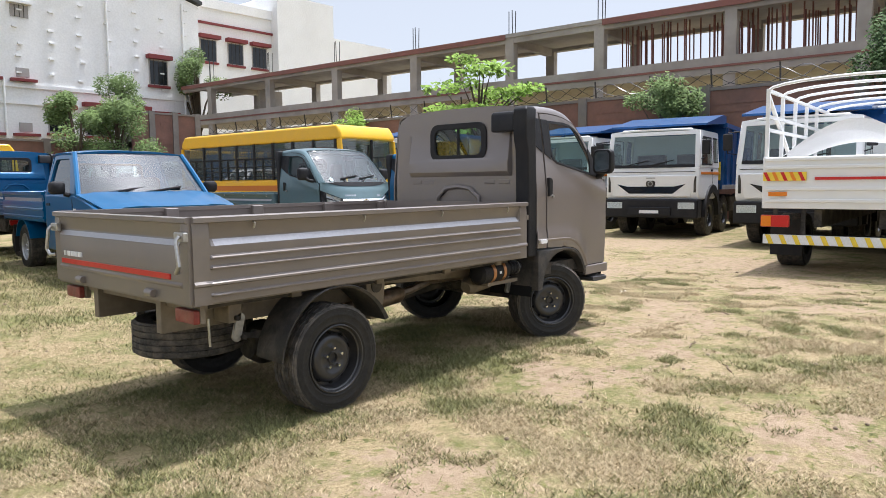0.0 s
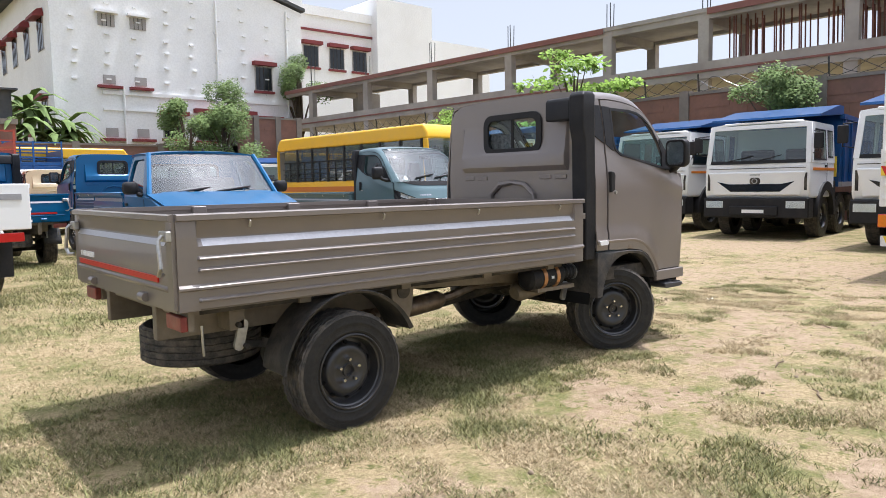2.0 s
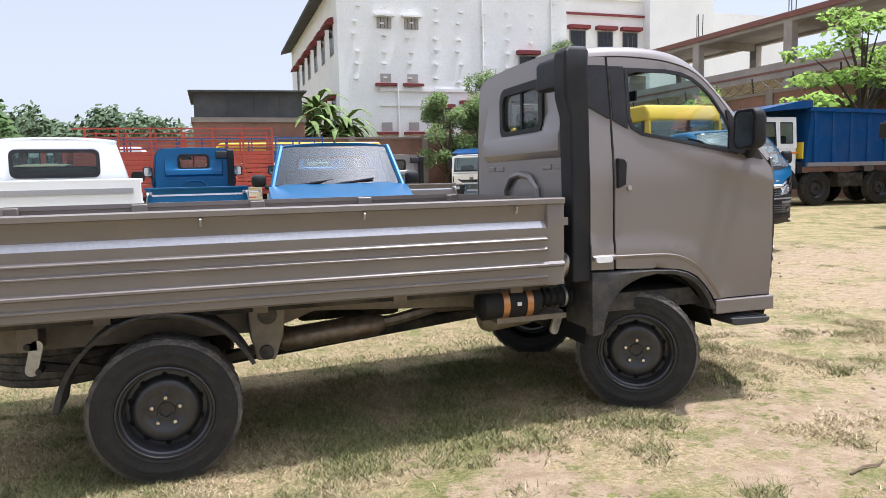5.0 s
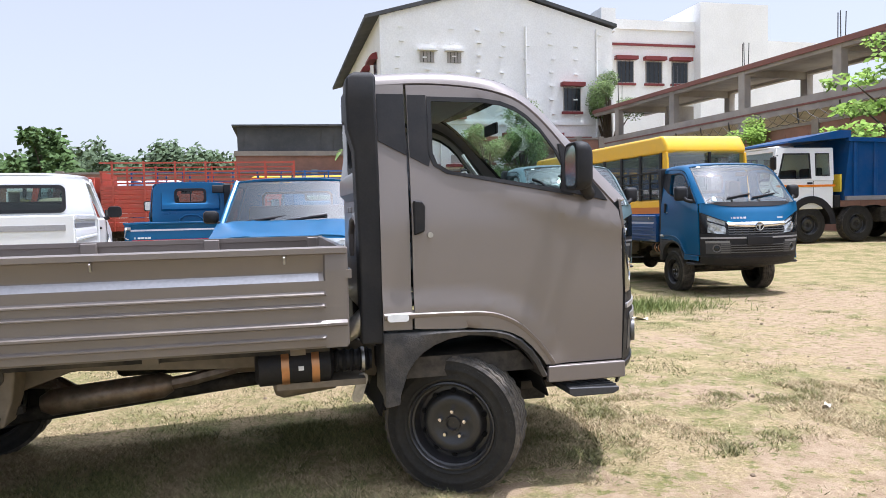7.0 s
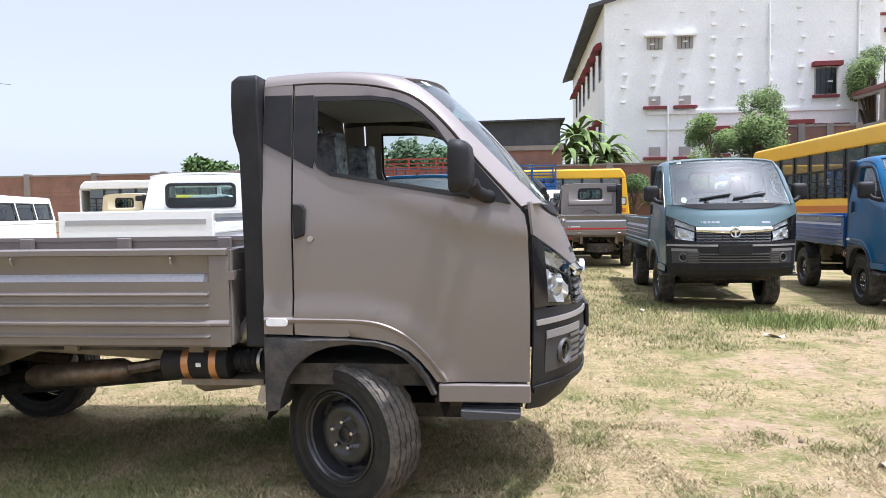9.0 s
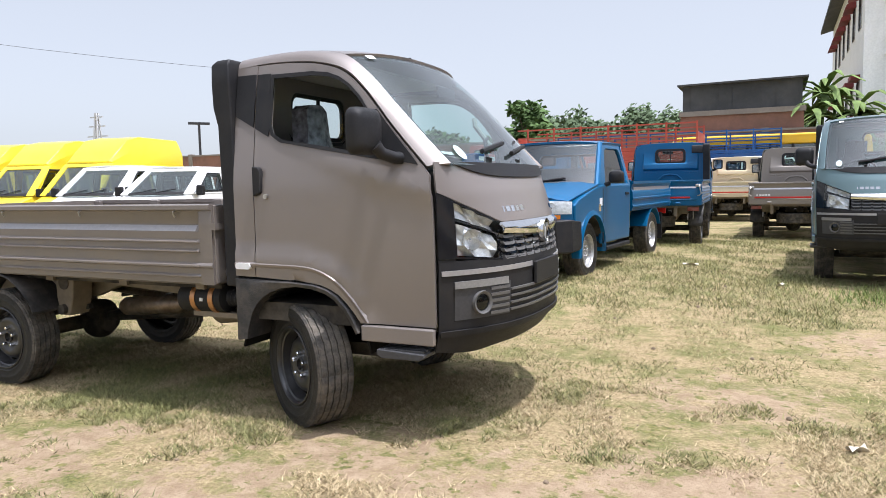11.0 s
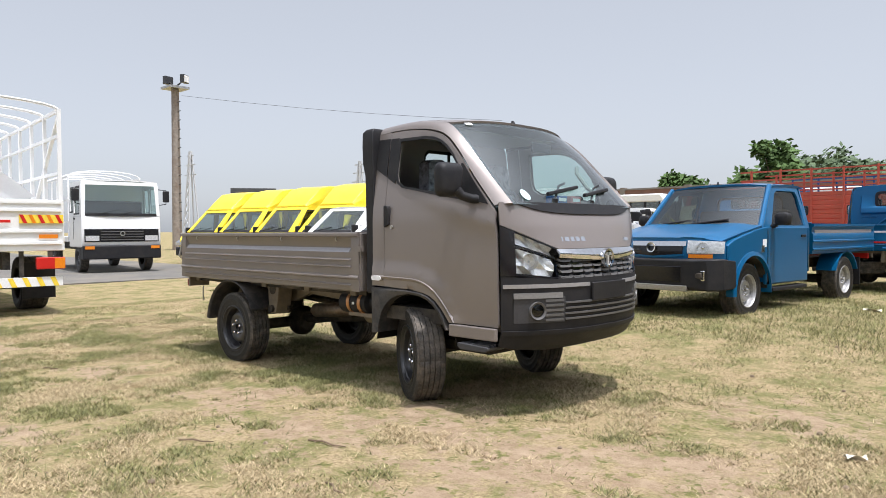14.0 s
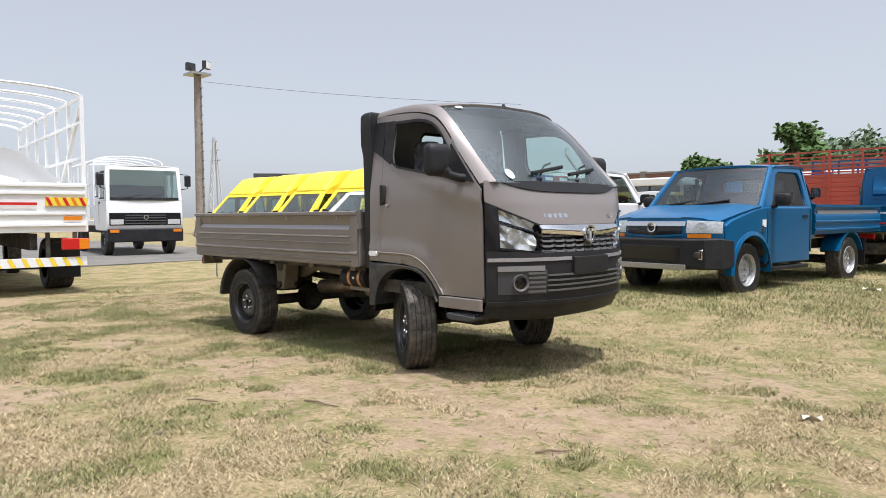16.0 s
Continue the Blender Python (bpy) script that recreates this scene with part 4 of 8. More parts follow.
        for x in (-0.57, 0.18, 0.92, 1.63):
            part("inner_rib", Geo().box(x - 0.28, x + 0.28, s * 0.826 - 0.006, s * 0.826 + 0.006, 1.165, 1.175), bed_paint, side)
    tail = part("tailgate", gate(-1.0, -1), bed_paint, root)
    # the same painted sky sheen on the tailgate's slope
    part("band_sheen", Geo().add([(-0.9905, -0.76, 1.147), (-0.9905, 0.76, 1.147), (-1.0085, 0.76, 1.118), (-1.0085, -0.76, 1.118)], [(0, 1, 2, 3)]), BRIGHT, tail, smooth=0)
    part("red_stripe", Geo().box(-1.012, -1.0, -0.66, 0.74, 0.935, 0.965), RED, tail, "thin red stripe")
    bars = Geo()
    for k, w in enumerate((0.02, 0.045, 0.045, 0.045, 0.045)):
        bars.box(-1.012, -1.0, 0.70 - 0.055 * k - w, 0.70 - 0.055 * k, 0.985, 1.015)
    part("badge", bars, WHITE_PLAIN, tail)
    for s in (-1, 1):
        latch = part("latch", Geo().box(-1.03, -1.0, s * 0.80 - 0.05, s * 0.80 + 0.05, 1.14, 1.19), STEEL, tail, "bright steel drop latch", 0.006)
        part("latch_handle", Geo().tube([(-1.035, s * 0.82, 1.17), (-1.055, s * 0.82, 1.15), (-1.06, s * 0.85, 1.02), (-1.055, s * 0.81, 0.985), (-1.03, s * 0.79, 0.985)], 0.011), STEEL, latch)
        part("hinge", Geo().cyl((-1.015, s * 0.45 - 0.04, 0.845), (-1.015, s * 0.45 + 0.04, 0.845), 0.022), bed_paint, tail)
        part("tail_lamp", Geo().box(-0.965, -0.93, s * 0.71 - 0.10, s * 0.71 + 0.10, 0.70, 0.775), LAMP_RED, root, "red and amber tail lamp", 0.008)
        part("lamp_bracket", Geo().box(-0.93, -0.90, s * 0.70 - 0.11, s * 0.70 + 0.11, 0.70, 0.81), CHASSIS, root)
        part("corner_post", Geo().box(1.985, 2.035, s * 0.80 - 0.045, s * 0.80 + 0.045, 0.81, 1.262), bed_paint, root, bevel=0.006)
    part("headboard", gate(2.015, 1, 0.76), bed_paint, root)
    for s in (-1, 1):
        part("headboard_rail", Geo().box(2.02, 2.05, s * 0.80 - 0.06, s * 0.80 + 0.06, 1.12, 1.16), bed_paint, root)
    # frame and running gear
    for s in (-1, 1):
        rail = Geo()
        outline = [(-0.95, 0.60), (0.5, 0.60), (0.75, 0.69), (1.35, 0.655), (1.6, 0.645), (2.2, 0.56), (3.2, 0.56), (3.2, 0.66), (2.3, 0.70), (2.0, 0.795), (-0.95, 0.80)]
        rail.prism(outline, s * 0.40 - 0.03, s * 0.40 + 0.03)
        part("frame_rail", rail, CHASSIS, root, "dusty painted frame rail", 0.005)
        part("skirt_rail", Geo().box(-0.9, 1.95, s * 0.70 - 0.02, s * 0.70 + 0.02, 0.76, 0.805), DARK, root)
        for k in range(3):
            z = 0.50 - 0.012 * k
            n = 0.56 - 0.14 * k
            part("leaf_spring", Geo().tube([(x * n, s * 0.52, z - 0.075 * (1 - x * x) + 0.05) for x in (-1, -0.66, -0.33, 0, 0.33, 0.66, 1)], 0.024, 4), DARK, root)
        br = Geo().prism([(0.39, 0.79), (0.58, 0.79), (0.56, 0.62), (0.52, 0.50), (0.43, 0.50), (0.40, 0.62)], s * 0.50, s * 0.66)
        part("spring_bracket", br, CHASSIS, root, "painted spring hanger with a round boss", 0.012)
        part("bracket_boss", Geo().cyl((0.475, s * 0.48, 0.545), (0.475, s * 0.69, 0.545), 0.035), DARK, root)
        part("bracket_hole", Geo().cyl((0.485, s * 0.655, 0.73), (0.485, s * 0.668, 0.73), 0.048), DARK, root)
        link = Geo().prism(rounded(0, 0, 0.055, 0.17, 0.027), s * 0.58, s * 0.60)
        part("shackle", link, STEEL, root, "pale steel shackle link", m=Matrix.Translation((-0.565, 0, 0.60)) @ Matrix.Rotation(radians(14), 4, "Y"))
        part("shackle_bolt", Geo().cyl((-0.585, s * 0.52, 0.66), (-0.585, s * 0.628, 0.66), 0.014), DARK, root)
        part("shackle_bolt", Geo().cyl((-0.545, s * 0.52, 0.54), (-0.545, s * 0.628, 0.54), 0.014), DARK, root)
        part("shackle_hanger", Geo().box(-0.63, -0.54, min(s * 0.44, s * 0.60), max(s * 0.44, s * 0.60), 0.63, 0.80), CHASSIS, root, bevel=0.008)
        guard = Geo()
        rows = []
        for a in [radians(26 + 146 * k / 18) for k in range(19)]:
            r = 0.455
            x, z = r * math.cos(a) * 0.98, 0.345 + r * math.sin(a) * 1.02
            rows.append([(x, s * 0.58, z), (x, s * 0.845, z), (x * 1.03, s * 0.852, z - 0.008), (x * 0.985, s * 0.838, z - 0.02), (x * 0.985, s * 0.58, z - 0.012)])
        guard.rings([r if s < 0 else list(reversed(r)) for r in rows])
        part("mudguard", guard, FLARE, root, "black plastic rear mudguard")
        wheel(root, pose(0, s * 0.705, 0.335, 0, 0, 0 if s < 0 else 180))
        wheel(root, pose(2.562, s * 0.715, 0.335 + lift, 0, 0, steer + (0 if s < 0 else 180)))
    for x in (-0.88, -0.25, 0.45, 1.15, 1.8):
        part("cross_member", Geo().box(x - 0.035, x + 0.035, -0.74, 0.74, 0.755, 0.803), CHASSIS, root)
    part("rear_axle", Geo().cyl((0, -0.62, 0.335), (0, 0.62, 0.335), 0.055), DARK, root)
    part("differential", Geo().lathe([(0.001, -0.12), (0.10, -0.11), (0.155, -0.03), (0.155, 0.03), (0.10, 0.12), (0.001, 0.13)], 20, "y", Matrix.Translation((0, 0.0, 0.335)) @ Matrix.Rotation(radians(90), 4, "Z")), DARK, root)
    part("front_axle", Geo().cyl((2.562, -0.62, 0.35 + lift), (2.562, 0.62, 0.35 + lift), 0.045), DARK, root)
    part("control_arm", Geo().box(2.3, 3.1, -0.55, 0.55, 0.40, 0.47), DARK, root)
    part("prop_shaft", Geo().cyl((0.1, 0.0, 0.36), (2.2, 0.0, 0.56), 0.042), DARK, root)
    ex = Geo().tube([(-0.5, 0.30, 0.55), (0.5, 0.25, 0.50), (0.70, -0.10, 0.50), (0.9, -0.22, 0.52), (1.25, -0.25, 0.57), (1.5, -0.24, 0.62), (2.2, -0.20, 0.60)], 0.034)
    part("exhaust_pipe", ex, EXHAUST, root, "rusty exhaust pipe")
    part("silencer", Geo().tube([(0.55, -0.24, 0.50), (0.60, -0.24, 0.505), (1.12, -0.24, 0.55), (1.17, -0.24, 0.555)], [0.04, 0.068, 0.068, 0.04], 16), EXHAUST, root, "dull steel silencer box")
    part("battery_box", Geo().box(1.55, 2.05, 0.42, 0.78, 0.50, 0.76), DARK, root, bevel=0.02)
    part("gearbox", Geo().box(2.2, 2.9, -0.22, 0.22, 0.42, 0.75), DARK, root, bevel=0.05)
    part("fuel_tank", Geo().box(0.75, 1.45, 0.44, 0.76, 0.46, 0.75), DARK, root, bevel=0.04)
    filt = part("air_filter", Geo().tube([(1.60, -0.66, 0.69), (1.62, -0.66, 0.69), (1.95, -0.66, 0.70), (1.97, -0.66, 0.70)], [0.06, 0.088, 0.088, 0.05], 18), BLACK, root, "black air filter can with copper clamps")
    for x in (1.74, 1.88):
        part("clamp", Geo().cyl((x - 0.018, -0.66, 0.694), (x + 0.018, -0.66, 0.695), 0.092, 20), COPPER, filt)
    part("filter_label", Geo().box(1.80, 1.825, -0.752, -0.745, 0.685, 0.705), WHITE_PLAIN, filt)
    hose = Geo()
    hose.tube([(1.95 + 0.012 * k, -0.66 - 0.001 * k, 0.705) for k in range(18)], [0.048 if k % 3 else 0.058 for k in range(18)], 12)
    part("intake_hose", hose, BLACK, filt, "ribbed rubber hose")
    part("hose_clamp", Geo().cyl((2.10, -0.675, 0.705), (2.115, -0.675, 0.705), 0.061, 16), STEEL, filt)
    up = Geo().tube([(2.02, -0.70, 0.83), (2.07, -0.74, 0.87), (2.12, -0.76, 0.93)], [0.042, 0.05, 0.045], 12)
    part("snorkel_hose", up, STEEL, filt, "ribbed metal hose end")
    part("filter_bracket", Geo().box(1.70, 2.12, -0.70, -0.42, 0.585, 0.615), CHASSIS, filt)
    part("tank", Geo().tube([(1.68, -0.48, 0.56), (1.72, -0.48, 0.57), (1.98, -0.48, 0.60), (2.0, -0.48, 0.60)], [0.05, 0.075, 0.075, 0.05], 14), CHASSIS, root)
    tie = Geo().prism(rounded(0, 0, 0.05, 0.15, 0.024), -0.625, -0.605)
    part("frame_link", tie, STEEL, root, m=Matrix.Translation((2.10, 0, 0.55)) @ Matrix.Rotation(radians(18), 4, "Y"))
    spare = part("spare_wheel", wheel_meshes(0.345, 0.205, 0.215, RIM_BLACK, 5)[1], None, root, m=pose(-0.55, -0.02, 0.50, 90, 0, 0))
    part("tyre", wheel_meshes(0.345, 0.205, 0.215, RIM_BLACK, 5)[0], None, spare)
    chain = Geo().tube([(-0.82, -0.70, 0.70), (-0.82, -0.705, 0.60), (-0.815, -0.70, 0.545)], 0.007, 6)
    part("hanging_cable", chain, STEEL, root)
    return root


# ---- other vehicles ----
def loft(sections):
    """A body over sections (x, half width low, half width high, z low, z high)."""
    g = Geo()
    rows = []
    for x, wl, wh, zl, zh in sections:
        zm = lerp(zl, zh, 0.5)
        rows.append([(x, -wl, zl), (x, wl, zl), (x, wl, zm), (x, wh, zh), (x, -wh, zh), (x, -wl, zm)])
    return g.rings(rows)


def greenhouse(root, paint, belt, top, foot, head, rear, hb, ht, windows, bow=0.05, crown=0.05, posts=0.10, glass=None):
    """A hollow cab top: sides with windows, windscreen, roof and rear wall."""
    glass = glass or SCREEN_GLASS
    zs = top - 0.05
    wy = lambda z: lerp(hb, ht, max(0.0, min(1.0, (z - belt) / (zs - belt))))
    for s in (-1, 1):
        def sheet(loop, holes, out):
            v, f = flat_fill(loop, holes)
            return Geo().add([(x, s * (wy(z) + out), z) for x, z in v], f if s < 0 else [tuple(reversed(q)) for q in f])
        side = part("cab_side", sheet([(foot, belt), (head, zs), (rear, zs), (rear, belt)], windows, 0.0), paint, root, thick=0.03)
        for w in windows:
            cx, cz = sum(p[0] for p in w) / len(w), sum(p[1] for p in w) / len(w)
            grow = lambda k: [(cx + (x - cx) * k, cz + (z - cz) * k) for x, z in w]
            part("window_seal", sheet(grow(1.05), [grow(0.94)], 0.017), BLACK, side, thick=0.006)
            part("side_window", sheet(w, (), -0.004), GLASS, side, smooth=0)

    def screen(a, b, out=0.0):
        u, z = 2 * a - 1, lerp(belt, zs, b)
        return (lerp(foot, head, b) + bow * (1 - abs(u) ** 2.2) + out, u * wy(z), z + out * 0.3)
    frame = Geo().patch(lambda a, b: screen(a * posts / 2, b), 3, 10).patch(lambda a, b: screen(1 - a * posts / 2, b), 3, 10)
    frame.patch(lambda a, b: screen(a, lerp(0.90, 1.0, b)), 16, 3)
    part("windscreen_frame", frame, paint, root, thick=0.03)
    part("scuttle", Geo().patch(lambda a, b: screen(lerp(posts / 2, 1 - posts / 2, a), lerp(0.0, 0.08, b)), 16, 2), BLACK, root, thick=0.02)
    part("windscreen", Geo().patch(lambda a, b: screen(lerp(posts / 2, 1 - posts / 2, a), lerp(0.05, 0.92, b), -0.006), 16, 8), glass, root, "wide windscreen in a dark seal", smooth=60)
    roof = lambda a, b: (lerp(head + bow * (1 - abs(2 * a - 1) ** 2.2), rear, b), (2 * a - 1) * ht, zs + crown * (1 - abs(2 * a - 1) ** 3) * (0.6 + 0.4 * math.sin(math.pi * min(1.0, b * 1.2 + 0.1))))
    part("roof", Geo().patch(roof, 16, 8), paint, root, thick=0.04)
    wall = Geo().patch(lambda a, b: (rear, (2 * a - 1) * wy(lerp(belt, zs, b)), lerp(belt, zs, b)), 4, 2)
    part("cab_rear_wall", wall, paint, root, thick=0.03)
    part("seats", Geo().box(rear + 0.15, rear + 0.32, -hb * 0.8, -hb * 0.12, belt - 0.5, belt + 0.38).box(rear + 0.15, rear + 0.32, hb * 0.12, hb * 0.8, belt - 0.5, belt + 0.38), SEAT, root, bevel=0.05)
    for k in (-0.55, 0.0):
        part("wiper", Geo().tube([screen(0.5 + k * 0.5, 0.06, 0.02), screen(0.5 + k * 0.5 + 0.24, 0.20, 0.02)], 0.012, 6), BLACK, root)


def long_pickup(label, paint, m, group="parked pickups", rims=None):
    """A bonneted single-cab pickup; front towards +x, front axle at x = 0, local z from its ground."""
    root = thing("pickup", label, "pickup truck", m, group)
    hood = lambda a, b: (lerp(0.84 - 0.20 * abs(2 * a - 1) ** 2.4, -0.12 - 0.12 * abs(2 * a - 1) ** 2, b), (2 * a - 1) * lerp(0.84, 0.925, b ** 0.5),
                         1.055 + 0.175 * b ** 0.8 - (0.045 - 0.02 * b) * abs(2 * a - 1) ** 3.5 + (0.012 if 0.45 < abs(2 * a - 1) < 0.8 else 0.0))
    part("bonnet", Geo().patch(hood, 28, 12), paint, root, thick=0.02, smooth=60)
    nose = lambda u, z, out=0.0: (0.865 - 0.21 * abs(u) ** 2.4 - 0.9 * max(0.0, z - 0.86) ** 2 + out, u * 0.90, z)
    strip = lambda u0, u1, z0, z1, out: Geo().patch(lambda a, b: nose(lerp(u0, u1, a), lerp(z0(lerp(u0, u1, a)), z1(lerp(u0, u1, a)), b), out), 14, 4)
    part("nose_panel", strip(-1, 1, lambda u: 0.72, lambda u: 1.055 - 0.055 * abs(u) ** 3, -0.012), paint, root, thick=0.02, smooth=60)
    part("grille", strip(-0.47, 0.47, lambda u: 0.825 + 0.06 * abs(u), lambda u: 0.965, 0.006), GLOSS_BLACK, root, thick=0.01)
    part("grille_frame", strip(-0.52, 0.52, lambda u: 0.955, lambda u: 1.015, 0.016), CHROME, root, "chrome bar above the grille", thick=0.012)
    part("grille_lip", strip(-0.49, 0.49, lambda u: 0.80 + 0.06 * abs(u), lambda u: 0.825 + 0.06 * abs(u), 0.012), paint, root, thick=0.01)
    for s in (-1, 1):
        door = Geo().prism([(-0.40, 0.42), (-1.66, 0.42), (-1.66, 1.20), (-0.40, 1.20)], s * 0.86, s * 0.925)
        dp = part("door", door, paint, root, bevel=0.025)
        frame = [(-0.30, 1.18), (-0.80, 1.74), (-0.96, 1.79), (-1.66, 1.78), (-1.72, 1.18)]
        cx, cz = -1.25, 1.44
        hole = [(-0.56, 1.21), (-0.90, 1.66), (-1.0, 1.70), (-1.56, 1.70), (-1.60, 1.62), (-1.61, 1.21)]
        v, f = flat_fill(frame, [hole])
        wy = lambda z: 0.90 - 0.17 * max(0, (z - 1.18)) / 0.6
        f2 = f if s < 0 else [tuple(reversed(q)) for q in f]
        part("door_frame", Geo().add([(x, s * wy(z), z) for x, z in v], f2), paint, dp, thick=0.03)
        hv, hf = flat_fill(hole)
        part("side_window", Geo().add([(x, s * (wy(z) - 0.01), z) for x, z in hv], hf), DARK_GLASS, dp, smooth=0)
        part("door_handle", Geo().box(-1.56, -1.42, s * 0.93 - 0.012, s * 0.93 + 0.012, 1.05, 1.085), BLACK, dp, bevel=0.006)
        arch = Geo().rings([[(0.52 * math.cos(a), s * 0.84, 0.36 + 0.52 * math.sin(a)), (0.52 * math.cos(a), s * 0.938, 0.36 + 0.52 * math.sin(a)), (0.465 * math.cos(a), s * 0.955, 0.36 + 0.465 * math.sin(a)), (0.455 * math.cos(a), s * 0.80, 0.36 + 0.455 * math.sin(a))] for a in [radians(-5 + 190 * k / 14) for k in range(15)]])
        part("wheel_arch", arch, paint, root)
        wing = Geo().prism([(0.64, 0.62), (0.635, 0.97), (0.50, 1.03), (0.25, 1.09), (-0.10, 1.165), (-0.42, 1.20), (-0.42, 0.45), (-0.47, 0.45), (-0.40, 0.62), (-0.25, 0.78), (0.0, 0.85), (0.25, 0.78), (0.42, 0.60), (0.47, 0.50), (0.60, 0.50)], s * 0.80, s * 0.928)
        part("wing", wing, paint, root, bevel=0.02)
        well = Geo().rings([[(r * math.cos(a), s * y, 0.36 + r * math.sin(a)) for r, y in ((0.46, 0.90), (0.46, 0.50), (0.45, 0.50), (0.45, 0.90))] for a in [radians(2 + 176 * k / 12) for k in range(13)]])
        part("wheel_well", well, DARK, root)
        part("door_gap", Geo().box(-0.415, -0.405, s * 0.929 - 0.003, s * 0.929 + 0.003, 0.46, 1.15), DARK, root)
        part("fuel_sticker", Geo().box(-0.36, -0.26, s * 0.934 - 0.002, s * 0.934 + 0.002, 0.93, 1.03), WHITE_PLAIN, root)
        part("wing_vent", Geo().box(-0.30, -0.22, s * 0.93 - 0.008, s * 0.93 + 0.008, 0.86, 0.95), CHROME, root)
        stalk = part("mirror", Geo().tube([(-0.55, s * 0.88, 1.19), (-0.55, s * 0.98, 1.22)], 0.03), BLACK, root, "black door mirror")
        part("mirror_shell", Geo().rings([[(-0.55 + dx, s * 1.06 + yy * k, 1.30 + zz * k) for yy, zz in rounded(0, 0, 0.20, 0.17, 0.05, 4)] for dx, k in ((-0.05, 0.95), (0.0, 1.0), (0.05, 0.85), (0.07, 0.5))]), BLACK, stalk)
        lamp = part("headlamp", strip(s * 0.53, s * 0.99, lambda u: 0.862, lambda u: 1.045 - 0.035 * abs(u), 0.0), LAMP_BACK, root, "clear slanting headlamp", thick=0.012)
        part("reflector", Geo().lathe([(0.068, 0.0), (0.055, -0.02), (0.024, -0.03), (0.02, 0.0), (0.001, 0.006)], 18, "z", Matrix.Translation(Vector(nose(s * 0.74, 0.935, 0.014))) @ Matrix.Rotation(radians(s * 20), 4, "Z") @ Matrix.Rotation(radians(90), 4, "Y")), CHROME, lamp)
        part("lamp_cover", strip(s * 0.53, s * 0.99, lambda u: 0.862, lambda u: 1.045 - 0.035 * abs(u), 0.018), LENS, lamp)
        part("indicator", strip(s * 0.55, s * 0.86, lambda u: 0.803, lambda u: 0.852, 0.006), AMBER, root, "amber strip under the headlamp", thick=0.008)
        part("fog_recess", Geo().box(0.87, 0.915, s * 0.64 - 0.13, s * 0.64 + 0.13, 0.52, 0.66), CHROME, root, bevel=0.02)
        part("fog_lamp", Geo().box(0.88, 0.925, s * 0.64 - 0.10, s * 0.64 + 0.10, 0.548, 0.632), DARK, root, bevel=0.02)
        part("running_board", Geo().box(-1.55, -0.5, s * 0.88 - 0.08, s * 0.88 + 0.08, 0.33, 0.38), BLACK, root, bevel=0.01)
        part("wiper", Geo().tube([(-0.13, s * 0.25 - 0.30, 1.235), (-0.24, s * 0.25 + 0.22, 1.30)], 0.014, 6), BLACK, root)
        wheel(root, pose(0, s * 0.76, 0.36, 0, 0, 0 if s < 0 else 180), 0.36, 0.22, 0.215, rims or RIM_SILVER)
        wheel(root, pose(-3.15, s * 0.76, 0.36, 0, 0, 0 if s < 0 else 180), 0.36, 0.22, 0.215, rims or RIM_SILVER)
        guard = Geo().rings([[(-3.15 + 0.46 * math.cos(a), s * 0.60, 0.36 + 0.46 * math.sin(a)), (-3.15 + 0.46 * math.cos(a), s * 0.90, 0.36 + 0.46 * math.sin(a)), (-3.15 + 0.44 * math.cos(a), s * 0.90, 0.36 + 0.44 * math.sin(a)), (-3.15 + 0.44 * math.cos(a), s * 0.60, 0.36 + 0.44 * math.sin(a))] for a in [radians(20 + 140 * k / 10) for k in range(11)]])
        part("mudguard", guard, paint, root)
        side = Geo()
        prof = [(1.24, 0.02), (1.20, 0.02), (1.19, 0.0), (1.12, -0.015), (1.08, 0.01), (1.0, 0.01), (0.99, 0.02), (0.97, 0.02), (0.96, 0.005), (0.88, 0.005), (0.87, 0.02), (0.85, 0.02), (0.84, 0.0), (0.80, 0.0)]
        rows = [[(x, s * (0.90 + o), z) for z, o in prof] + [(x, s * 0.87, 0.80), (x, s * 0.87, 1.24)] for x in (-1.86, -2.6, -3.4, -4.25)]
        part("side_panel", side.rings(rows), paint, root)
        # pale band paints in the sky sheen along the panel's slope
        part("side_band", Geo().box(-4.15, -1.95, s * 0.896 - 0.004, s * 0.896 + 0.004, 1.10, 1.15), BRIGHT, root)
    part("windscreen_frame", Geo().patch(lambda a, b: (lerp(lerp(-0.10, -0.30, abs(2 * a - 1) ** 2), lerp(-0.72, -0.82, abs(2 * a - 1) ** 2), b), (2 * a - 1) * lerp(0.88, 0.74, b), lerp(1.19, 1.77, b)), 14, 6), PARKED_GLASS, root, "wide raked windscreen", smooth=60)
    for s in (-1, 1):
        part("windscreen_post", Geo().tube([(-0.28, s * 0.885, 1.17), (-0.57, s * 0.81, 1.50), (-0.82, s * 0.745, 1.765)], 0.038), paint, root)
    part("roof", Geo().patch(lambda a, b: (lerp(-0.72, -1.76, b) - 0.09 * abs(2 * a - 1) ** 2 * (1 - b), (2 * a - 1) * 0.76, 1.815 - 0.045 * abs(2 * a - 1) ** 3 + 0.02 * math.sin(math.pi * b) - 0.02 * (1 - b)), 14, 8), paint, root, thick=0.03)
    part("antenna", Geo().tube([(-0.80, 0, 1.81), (-0.81, 0, 1.86)], [0.02, 0.008]), BLACK, root)
    v, f = flat_fill([(-0.90, 0.55), (0.90, 0.55), (0.90, 1.18), (0.74, 1.79), (-0.74, 1.79), (-0.90, 1.18)], [rounded(0, 1.48, 1.05, 0.36, 0.08)])
    part("cab_rear_wall", Geo().add([(-1.74, y, z) for y, z in v], f), paint, root, thick=0.03)
